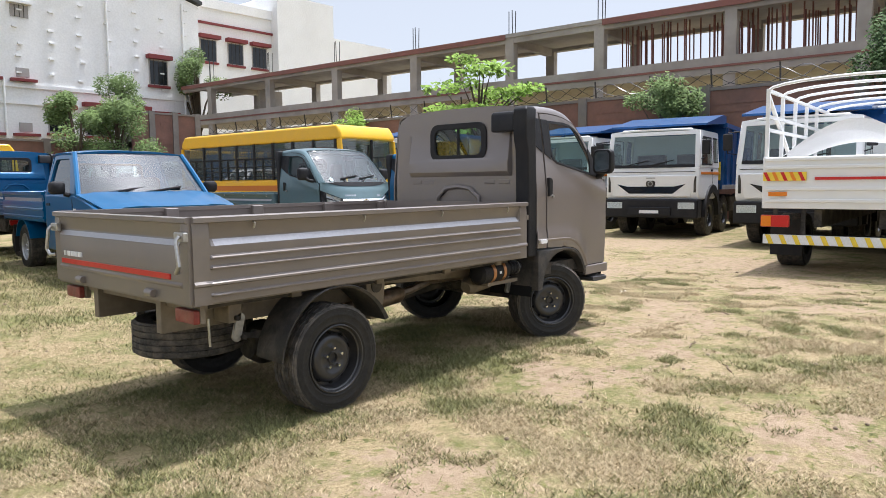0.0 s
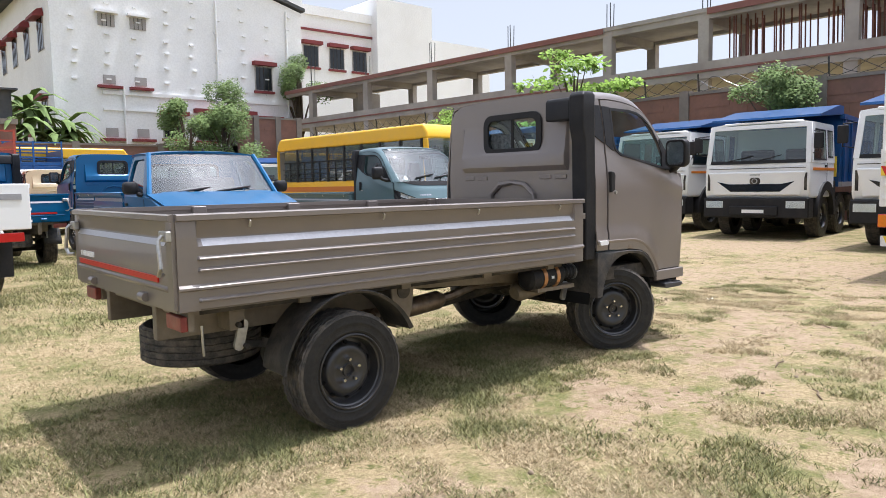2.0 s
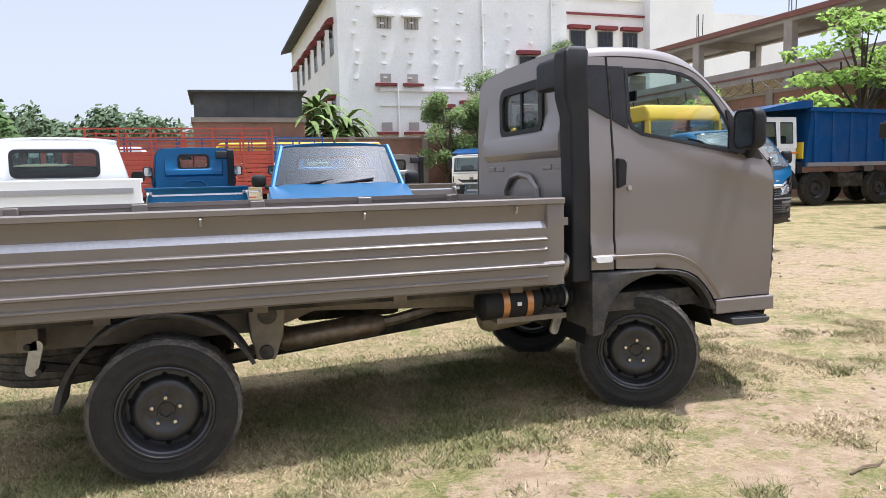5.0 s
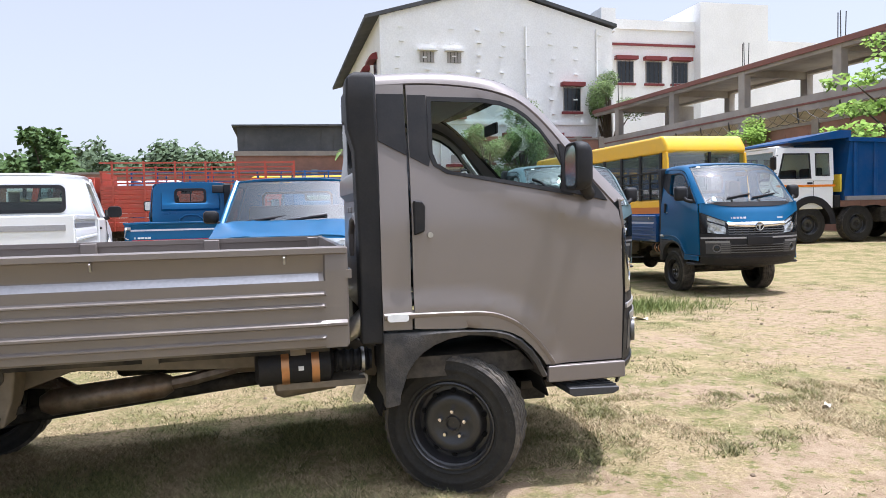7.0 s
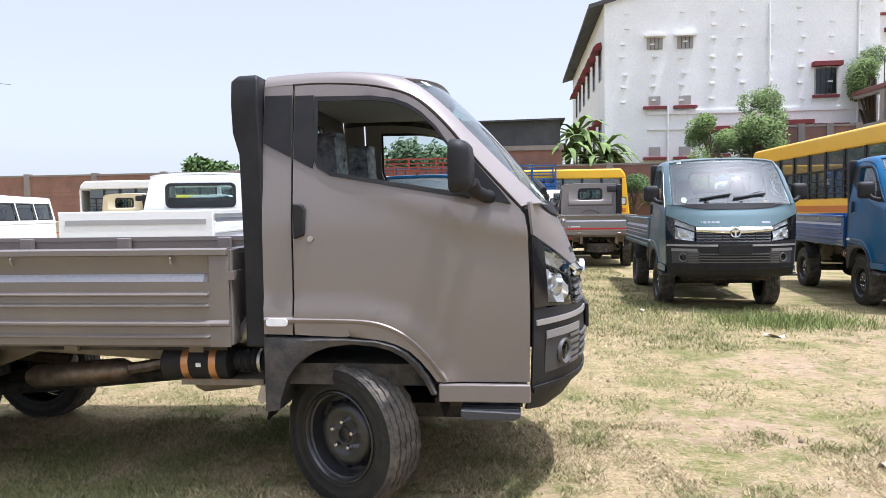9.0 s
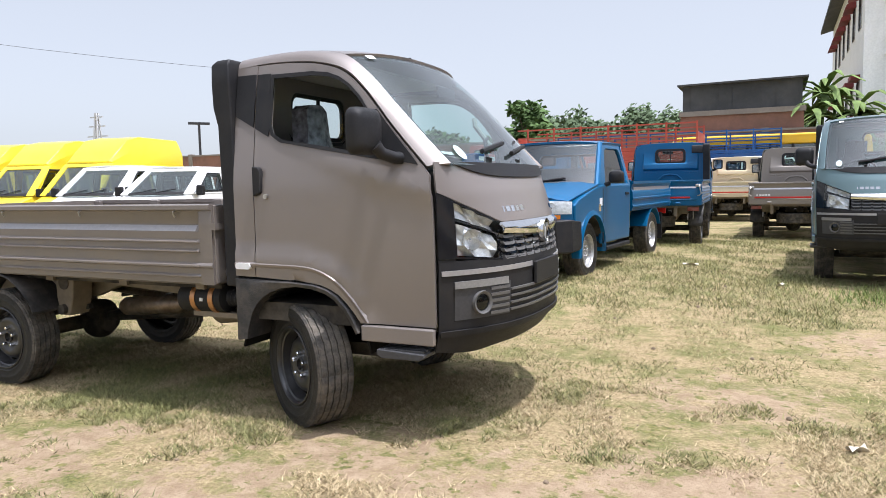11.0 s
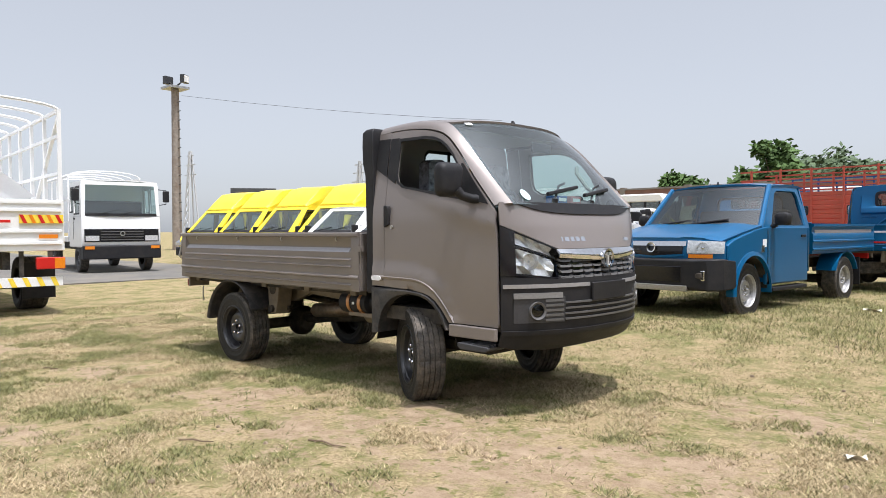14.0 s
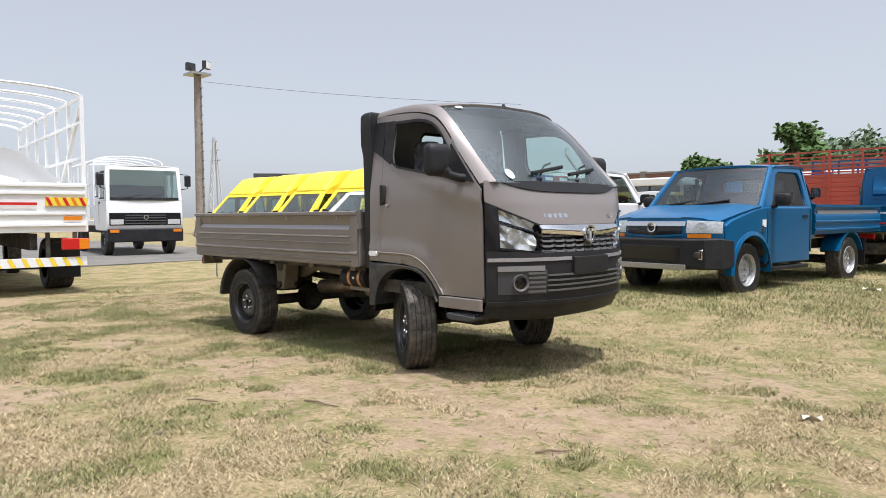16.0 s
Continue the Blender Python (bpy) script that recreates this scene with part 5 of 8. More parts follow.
    v, f = flat_fill(rounded(0, 1.48, 1.07, 0.38, 0.08), [rounded(0, 1.48, 0.98, 0.29, 0.06)])
    part("rear_window_seal", Geo().add([(-1.76, y, z) for y, z in v], f), BLACK, root, thick=0.02)
    v, f = flat_fill(rounded(0, 1.48, 1.0, 0.31, 0.06))
    part("rear_window", Geo().add([(-1.75, y, z) for y, z in v], f), GLASS, root, smooth=0)
    part("bumper", loft([(0.93, 0.62, 0.60, 0.43, 0.78), (0.90, 0.80, 0.78, 0.40, 0.79), (0.74, 0.935, 0.93, 0.40, 0.80), (0.45, 0.95, 0.94, 0.42, 0.77)]), BLACK, root, "dark grey plastic front bumper", 0.03)
    part("round_emblem", Geo().lathe([(0.05, -0.008), (0.066, -0.01), (0.066, 0.012), (0.05, 0.012)], 20, "y", Matrix.Translation((0.895, 0, 0.935)) @ Matrix.Rotation(radians(90), 4, "Z")), CHROME, root)
    part("lower_grille", Geo().box(0.90, 0.94, -0.46, 0.46, 0.50, 0.70), GLOSS_BLACK, root, bevel=0.01)
    part("skid_bar", Geo().box(0.80, 0.945, -0.54, 0.54, 0.385, 0.46), STEEL, root, bevel=0.01)
    part("seats", Geo().box(-1.65, -1.5, -0.7, 0.7, 0.7, 1.45), SEAT, root, bevel=0.05)
    part("dashboard", Geo().box(-0.62, -0.30, -0.80, 0.80, 0.8, 1.18), DASH, root, bevel=0.04)
    part("load_floor", Geo().box(-4.25, -1.86, -0.87, 0.87, 0.79, 0.82), paint, root)
    part("headboard", Geo().box(-1.90, -1.86, -0.88, 0.88, 0.80, 1.26), paint, root, bevel=0.01)
    tail = part("tailgate", Geo().box(-4.29, -4.25, -0.90, 0.90, 0.78, 1.24), paint, root, bevel=0.012)
    # painted sheen band carried on across the gate
    part("gate_band", Geo().box(-4.297, -4.288, -0.82, 0.82, 1.08, 1.14), BRIGHT, tail)
    for s in (-1, 1):
        part("frame_rail", Geo().box(-4.2, 0.6, s * 0.42 - 0.04, s * 0.42 + 0.04, 0.55, 0.70), DARK, root)
        part("tail_lamp", Geo().box(-4.28, -4.22, s * 0.68 - 0.15, s * 0.68 + 0.15, 0.66, 0.75), RED, root, bevel=0.008)
        part("mud_flap", Geo().box(-3.68, -3.66, s * 0.76 - 0.14, s * 0.76 + 0.14, 0.25, 0.70), BLACK, root)
    part("axle", Geo().cyl((-3.15, -0.7, 0.36), (-3.15, 0.7, 0.36), 0.07), DARK, root)
    part("underbody", Geo().box(-1.7, 0.6, -0.7, 0.7, 0.42, 0.62), DARK, root)
    return root


def cab_box(root, paint, x0, x1, half, z0, z1, slope, glass_z, glass=None):
    """A forward-control cab: front at x1."""
    outline = [(x0, z0), (x1 - 0.05, z0), (x1 + 0.015, z0 + 0.12), (x1 + 0.02, lerp(z0, glass_z, 0.5)), (x1 - 0.02, glass_z), (x0, glass_z)]
    cab = part("cab", Geo().prism(outline, -half, half), paint, root, bevel=0.05)
    zt = z1 - 0.2
    greenhouse(root, paint, glass_z - 0.02, z1, x1 - 0.04, x1 - slope, x0, half - 0.01, half - 0.06,
               [[(x1 - 0.22, glass_z + 0.05), (x1 - 0.24 - slope * 0.8, zt), (x0 + 0.78, zt), (x0 + 0.75, glass_z + 0.05)], [(x0 + 0.14, glass_z + 0.12), (x0 + 0.14, zt), (x0 + 0.58, zt), (x0 + 0.58, glass_z + 0.12)]], 0.05, 0.07, 0.09, glass or PARKED_GLASS)
    for s in (-1, 1):
        y = s * (half + 0.004)
        part("door_seam", Geo().box(x0 + 0.655, x0 + 0.665, y - 0.004, y + 0.002, z0 + 0.25, glass_z - 0.03), DARK, cab)
        part("door_handle", Geo().box(x0 + 0.70, x0 + 0.86, y - 0.012, y + 0.016, glass_z - 0.12, glass_z - 0.07), BLACK, cab)
        st = part("mirror", Geo().tube([(x1 - 0.2, s * half, z1 - 0.25), (x1 + 0.06, s * (half + 0.16), z1 - 0.28), (x1 + 0.06, s * (half + 0.16), z1 - 0.72), (x1 - 0.15, s * half, z1 - 0.75)], 0.015, 6), BLACK, root, "black mirror on a bent arm")
        part("mirror_shell", Geo().box(x1 + 0.02, x1 + 0.10, s * (half + 0.16) - 0.10, s * (half + 0.16) + 0.10, z1 - 0.66, z1 - 0.30), BLACK, st, bevel=0.03)
    return cab


def tipper(label, m, group="row of tipper trucks"):
    """A heavy tipper; front axle at x = 0, front towards +x."""
    root = thing("tipper_truck", label, "dump truck", m, group)
    cab = cab_box(root, WHITE, -0.75, 1.25, 1.20, 0.96, 2.74, 0.20, 1.80)
    smile = [(-0.88, 1.36), (-0.60, 1.30), (0.60, 1.30), (0.88, 1.36), (0.56, 1.12), (-0.56, 1.12)]
    part("front_panel", Geo().rings([[(1.262, y, z) for y, z in ((-1.0, 1.02), (1.0, 1.02), (1.12, 1.60), (-1.12, 1.60))], [(1.30, y, z) for y, z in ((-0.90, 1.05), (0.90, 1.05), (1.08, 1.56), (-1.08, 1.56))]]), WHITE, cab, bevel=0.02)
    part("grille", Geo().rings([[(1.29, y, z) for y, z in smile], [(1.308, y, z) for y, z in smile]]), GLOSS_BLACK, cab, "black smiling grille")
    part("emblem_plate", Geo().rings([[(1.30, y, z) for y, z in rounded(0, 1.37, 0.24, 0.16, 0.06)], [(1.315, y, z) for y, z in rounded(0, 1.37, 0.22, 0.14, 0.06)]]), DARK, cab)
    part("round_emblem", Geo().lathe([(0.045, -0.01), (0.065, -0.01), (0.065, 0.014), (0.045, 0.012)], 20, "y", Matrix.Translation((1.325, 0, 1.37)) @ Matrix.Rotation(radians(90), 4, "Z")), STEEL, cab)
    part("panel_seam", Geo().box(1.262, 1.272, -1.1, 1.1, 1.66, 1.675), DARK, cab)
    part("roof_bar", Geo().box(0.3, 0.9, -0.9, 0.9, 2.72, 2.78), WHITE, cab, bevel=0.03)
    for y in (-0.85, 0.85):
        part("marker_lamp", Geo().box(0.98, 1.06, y - 0.09, y + 0.09, 2.60, 2.65), AMBER, cab, bevel=0.01)
    part("name_bars", Geo().box(1.30, 1.308, -0.12, 0.12, 1.50, 1.53), STEEL, cab)
    for s in (-1, 1):
        part("corner_slats", Geo().box(1.24, 1.275, s * 1.10 - 0.03, s * 1.10 + 0.03, 1.15, 1.55), DARK, cab)
    bump = part("bumper", Geo().box(0.95, 1.36, -1.20, 1.20, 0.50, 0.98), BLACK, root, "black steel bumper", 0.04)
    part("bumper_step", Geo().box(1.36, 1.42, -0.55, 0.55, 0.56, 0.78), BLACK, bump, bevel=0.02)
    for s in (-1, 1):
        part("headlamp", Geo().box(1.355, 1.375, s * 0.92 - 0.20, s * 0.92 + 0.20, 0.74, 0.90), WHITE_PLAIN, bump, "pale rectangular headlamp")
        part("lamp_cover", Geo().box(1.376, 1.38, s * 0.92 - 0.19, s * 0.92 + 0.19, 0.745, 0.895), LENS, bump)
        arch = Geo().rings([[(0.80 * math.cos(a), s * 0.85, 0.50 + 0.84 * math.sin(a)), (0.80 * math.cos(a), s * 1.25, 0.50 + 0.84 * math.sin(a)), (0.62 * math.cos(a), s * 1.25, 0.50 + 0.64 * math.sin(a)), (0.62 * math.cos(a), s * 0.85, 0.50 + 0.64 * math.sin(a))] for a in [radians(2 + 176 * k / 14) for k in range(15)]])
        part("wheel_arch", arch, BLACK, root, "black plastic wheel arch")
        part("stripe", Geo().box(-0.8, 1.1, s * 1.203 - 0.003, s * 1.203 + 0.005, 1.60, 1.66), AMBER, cab)
        for x in (0, -1.6, -4.1, -5.4):
            wheel(root, pose(x, s * 1.02, 0.52, 0, 0, 0 if s < 0 else 180), 0.52, 0.28, 0.29, RIM_BLACK, 8)
        part("frame_rail", Geo().box(-5.6, 1.0, s * 0.42 - 0.05, s * 0.42 + 0.05, 0.75, 1.0), DARK, root)
        part("tank", Geo().box(-3.4, -2.4, s * 0.9 - 0.25, s * 0.9 + 0.25, 0.55, 1.0), DARK, root, bevel=0.05)
    part("number_bar", Geo().box(1.42, 1.425, -0.25, 0.25, 0.62, 0.70), WHITE_PLAIN, bump)
    # tipping body
    body = Geo()
    body.rings([[(-1.05, -1.22, 1.20), (-1.05, 1.22, 1.20), (-1.25, 1.25, 2.98), (-1.25, -1.25, 2.98)], [(-5.7, -1.22, 1.25), (-5.7, 1.22, 1.25), (-5.9, 1.25, 2.85), (-5.9, -1.25, 2.85)]], caps=True)
    tip = part("tipping_body", body, DEEP_BLUE, root, "blue steel tipping body")
    canopy = Geo().prism([(-1.15, 2.98), (0.75, 2.84), (0.75, 2.89), (-0.9, 3.20), (-1.27, 3.20), (-1.27, 2.98)], -1.25, 1.25)
    part("cab_guard", canopy, DEEP_BLUE, tip)
    for s in (-1, 1):
        for k in range(7):
            x = -1.4 - 0.68 * k
            part("rib", Geo().box(x - 0.06, x + 0.06, s * 1.24 - 0.05, s * 1.24 + 0.05, 1.24, 2.88), DEEP_BLUE, tip, bevel=0.015)
        part("lower_rail", Geo().box(-5.7, -1.1, s * 1.25 - 0.05, s * 1.25 + 0.05, 1.20, 1.32), BRIGHT, tip, "dusty pale lower rail")
        part("yellow_plate", Geo().box(-1.02, -0.98, s * 1.05 - 0.14, s * 1.05 + 0.14, 1.45, 1.95), YELLOW_TAPE, root, "yellow plate behind the cab")
        part("air_horn_box", Geo().box(-1.0, -0.8, s * 1.08 - 0.10, s * 1.08 + 0.10, 1.0, 1.35), BLACK, root, bevel=0.02)
        part("top_rail", Geo().bar((-1.15, s * 1.25, 2.94), (-5.9, s * 1.25, 2.84), 0.12, 0.12), DEEP_BLUE, tip)
    return root


def cage_truck(label, m, top=3.03, group="white cage-body trucks"):
    """A lorry seen from behind: rear edge at x = 0, the body towards +x."""
    root = thing("cage_truck", label, "lorry", m, group)
    bed = part("load_floor", Geo().box(0.0, 5.6, -1.17, 1.17, 1.00, 1.10), WHITE, root)
    gate_g = part("tailgate", Geo().box(-0.06, 0.0, -1.17, 1.17, 1.00, 1.78), WHITE, root, bevel=0.012)
    for z in (1.12, 1.30, 1.62, 1.74):
        part("gate_rib", Geo().box(-0.085, -0.055, -1.14, 1.14, z - 0.025, z + 0.025), WHITE, gate_g, bevel=0.008)
    for s in (-1, 1):
        board = part("reflector_board", Geo().box(-0.10, -0.086, s * 0.86 - 0.30, s * 0.86 + 0.30, 1.42, 1.55), YELLOW_TAPE, gate_g, "yellow board with red slanting bars")
        for k in range(5):
            x = s * 0.86 - 0.24 + 0.12 * k
            part("red_bar", Geo().add([(-0.104, x - 0.05, 1.42), (-0.104, x + 0.0, 1.42), (-0.104, x + 0.06, 1.55), (-0.104, x + 0.01, 1.55)], [(3, 2, 1, 0)]), AMBER if k % 2 else RED, board, smooth=0)
        part("small_plate", Geo().box(-0.095, -0.086, s * 0.95 - 0.13, s * 0.95 + 0.13, 1.19, 1.25), AMBER, gate_g)
        lamp = part("tail_lamp", Geo().box(-0.10, -0.02, s * 0.98 - 0.20, s * 0.98 + 0.20, 0.72, 0.90), RED, root, "red and amber tail lamp", 0.015)
        part("amber_part", Geo().box(-0.106, -0.03, s * 1.10 - 0.07, s * 1.10 + 0.07, 0.73, 0.89), AMBER, lamp)
        part("lamp_stay", Geo().box(-0.05, -0.01, s * 0.98 - 0.03, s * 0.98 + 0.03, 0.72, 1.02), DARK, root)
        side = part("side_panel", Geo().box(0.0, 5.6, s * 1.17 - 0.025, s * 1.17 + 0.025, 1.00, 1.78), WHITE, root, bevel=0.01)
        for k in range(12):
            part("side_rib", Geo().box(0.2 + 0.45 * k, 0.27 + 0.45 * k, s * 1.20 - 0.015, s * 1.20 + 0.015, 1.02, 1.76), WHITE, side)
        for z in (2.2, top - 0.4, top - 0.01):
            part("cage_rail", Geo().bar((0.02, s * 1.15, z), (5.6, s * 1.15, z), 0.045, 0.05), WHITE, root)
        for k in range(7):
            part("cage_post", Geo().bar((0.03 + 0.92 * k, s * 1.15, 1.75), (0.03 + 0.92 * k, s * 1.15, top + 0.02), 0.055, 0.05), WHITE, root)
        part("sloping_stay", Geo().bar((0.03, s * 1.15, top - 0.08), (1.6, s * 1.15, 1.8), 0.05, 0.05), WHITE, root)
        wheel(root, pose(1.35, s * 0.98, 0.44, 0, 0, 0 if s < 0 else 180), 0.44, 0.40, 0.25, RIM_BLACK, 6)
        wheel(root, pose(5.9, s * 0.98, 0.44, 0, 0, 0 if s < 0 else 180), 0.44, 0.24, 0.25, RIM_BLACK, 6)
        part("frame_rail", Geo().box(0.1, 7.2, s * 0.42 - 0.05, s * 0.42 + 0.05, 0.72, 0.98), DARK, root)
        part("mud_flap", Geo().box(0.72, 0.74, s * 0.98 - 0.24, s * 0.98 + 0.24, 0.22, 0.80), BLACK, root)
    for k in range(7):
        bow = Geo().tube([(0.05 + 0.92 * k, 1.15 * math.cos(a), top + 0.13 * math.sin(a)) for a in [math.pi * j / 10 for j in range(11)]], 0.024, 6)
        part("roof_bow", bow, WHITE, root, "bent white roof bow")
    part("tarpaulin", Geo().patch(lambda a, b: (lerp(0.3, 2.2, a), lerp(-0.9, 1.05, b), 1.80 + 0.5 * math.sin(math.pi * b) * (1 - 0.4 * a) + 0.05 * math.sin(9 * a + 5 * b)), 14, 12), WHITE_PLAIN, root, "white sheet lying over the load bed")
    under = part("under_run_bar", Geo().box(-0.05, 0.03, -1.15, 1.15, 0.46, 0.60), WHITE_PLAIN, root, "white bar with yellow stripes")
    for k in range(12):
        y = -1.1 + 0.19 * k
        part("yellow_bar", Geo().add([(-0.054, y, 0.46), (-0.054, y + 0.07, 0.46), (-0.054, y + 0.13, 0.60), (-0.054, y + 0.06, 0.60)], [(3, 2, 1, 0)]), YELLOW_TAPE, under, smooth=0)
    part("red_strip", Geo().box(-0.092, -0.086, -0.45, 0.45, 1.43, 1.47), RED, gate_g)
    for y in (-0.6, 0.6):
        part("bar_stay", Geo().box(0.0, 0.04, y - 0.03, y + 0.03, 0.5, 1.0), DARK, root)
    part("axle", Geo().cyl((1.35, -0.95, 0.44), (1.35, 0.95, 0.44), 0.09), DARK, root)
    part("headboard", Geo().box(5.6, 5.66, -1.17, 1.17, 1.0, 2.4), WHITE, root)
    cab_box(root, WHITE, 5.8, 7.5, 1.05, 0.85, 2.40, 0.18, 1.62)
    return root


def flat_nose_truck(label, m):
    root = thing("flat_nosed_truck", label, "lorry", m)
    cab = cab_box(root, WHITE, -0.75, 0.95, 1.16, 0.78, 2.85, 0.15, 1.76, SCREEN_GLASS)
    part("grille", Geo().box(0.955, 0.99, -1.08, 1.08, 0.95, 1.34), GLOSS_BLACK, cab, "wide black grille")
    for k in range(4):
        part("grille_bar", Geo().box(0.985, 1.0, -0.62, 0.62, 1.0 + 0.085 * k, 1.025 + 0.085 * k), GREY_TRIM, cab)
    part("seats", Geo().box(-0.3, -0.1, -0.9, 0.9, 1.2, 2.25), SEAT, root, bevel=0.06)
    part("round_emblem", Geo().lathe([(0.05, -0.01), (0.075, -0.01), (0.075, 0.014), (0.05, 0.012)], 18, "y", Matrix.Translation((1.01, 0, 1.20)) @ Matrix.Rotation(radians(90), 4, "Z")), STEEL, cab)
    bump = part("bumper", Geo().box(0.70, 1.06, -1.14, 1.14, 0.42, 0.84), BLACK, root, bevel=0.04)
    for s in (-1, 1):
        part("headlamp", Geo().box(0.985, 1.0, s * 0.86 - 0.19, s * 0.86 + 0.19, 0.98, 1.14), LAMP_BACK, cab)
        part("indicator", Geo().box(1.05, 1.07, s * 0.95 - 0.13, s * 0.95 + 0.13, 0.73, 0.82), AMBER, bump)
        part("frame_rail", Geo().box(-6.0, 0.7, s * 0.4 - 0.05, s * 0.4 + 0.05, 0.65, 0.9), DARK, root)
        for x in (0, -4.0):
            wheel(root, pose(x, s * 0.95, 0.44, 0, 0, 0 if s < 0 else 180), 0.44, 0.24, 0.25, RIM_BLACK, 6)
        for k in range(6):
            part("cage_post", Geo().bar((-1.1 - 0.9 * k, s * 1.1, 1.0), (-1.1 - 0.9 * k, s * 1.1, 3.10), 0.05, 0.05), WHITE, root)
        for z in (1.6, 2.3, 3.05):
            part("cage_rail", Geo().bar((-1.05, s * 1.1, z), (-5.7, s * 1.1, z), 0.04, 0.05), WHITE, root)
    part("load_floor", Geo().box(-5.7, -1.0, -1.15, 1.15, 0.95, 1.1), WHITE, root)
    for k in range(6):
        part("roof_bow", Geo().tube([(-1.1 - 0.9 * k, 1.1 * math.cos(a), 3.07 + 0.2 * math.sin(a)) for a in [math.pi * j / 8 for j in range(9)]], 0.02, 6), WHITE, root)
    return root


def van(label, paint, m, high=2.96, group="row of yellow vans"):
    """A panel van with a short nose; front axle at x = 0."""
    root = thing("van", label, "van", m, group)
    low = [(0.78, 0.70, 0.66, 0.45, 0.94), (0.60, 0.88, 0.82, 0.38, 1.08), (0.15, 0.95, 0.90, 0.36, 1.24), (-0.2, 0.96, 0.94, 0.34, 1.27), (-4.2, 0.96, 0.94, 0.34, 1.27), (-4.35, 0.94, 0.92, 0.36, 1.27)]
    part("body", loft(low), paint, root, bevel=0.04)
    top = min(high - 0.06, 2.18)
    wins = [[(-0.02, 1.30), (-0.62, top - 0.16), (-1.18, top - 0.16), (-1.22, 1.30)]] + [[(-1.42 - 0.95 * k, 1.34), (-1.42 - 0.95 * k, top - 0.18), (-2.26 - 0.95 * k, top - 0.18), (-2.26 - 0.95 * k, 1.34)] for k in range(3)]
    greenhouse(root, paint, 1.25, top, 0.18, -0.72, -4.3, 0.93, 0.80, wins, 0.10, 0.06, 0.24, VAN_GLASS)
    part("floor", Geo().box(-4.2, -0.3, -0.88, 0.88, 1.26, 1.275), DARK, root)
    if high > 2.4:
        part("high_roof", loft([(-0.70, 0.74, 0.66, 2.15, 2.21), (-1.0, 0.79, 0.70, 2.14, 2.46), (-1.5, 0.80, 0.72, 2.12, high - 0.12), (-2.1, 0.80, 0.70, 2.12, high), (-4.1, 0.80, 0.70, 2.12, high), (-4.3, 0.79, 0.66, 2.12, high - 0.14)]), paint, root, bevel=0.05)
    for s in (-1, 1):
        st = part("mirror", Geo().box(0.0, 0.12, s * 1.04 - 0.09, s * 1.04 + 0.09, 1.22, 1.45), BLACK, root, bevel=0.03)
        part("headlamp", Geo().prism([(0.80, 0.72), (0.80, 0.86), (0.45, 1.04), (0.50, 0.78)], s * 0.55, s * 0.90), CHROME, root, bevel=0.02)
        for x in (0, -2.9):
            wheel(root, pose(x, s * 0.80, 0.34, 0, 0, 0 if s < 0 else 180), 0.34, 0.2, 0.2, RIM_BLACK)
    part("bumper", loft([(0.86, 0.66, 0.66, 0.36, 0.64), (0.80, 0.88, 0.88, 0.32, 0.66), (0.55, 0.97, 0.97, 0.30, 0.66)]), BLACK, root, bevel=0.03)
    part("grille", Geo().box(0.77, 0.815, -0.48, 0.48, 0.70, 0.84), GLOSS_BLACK, root)
    return root


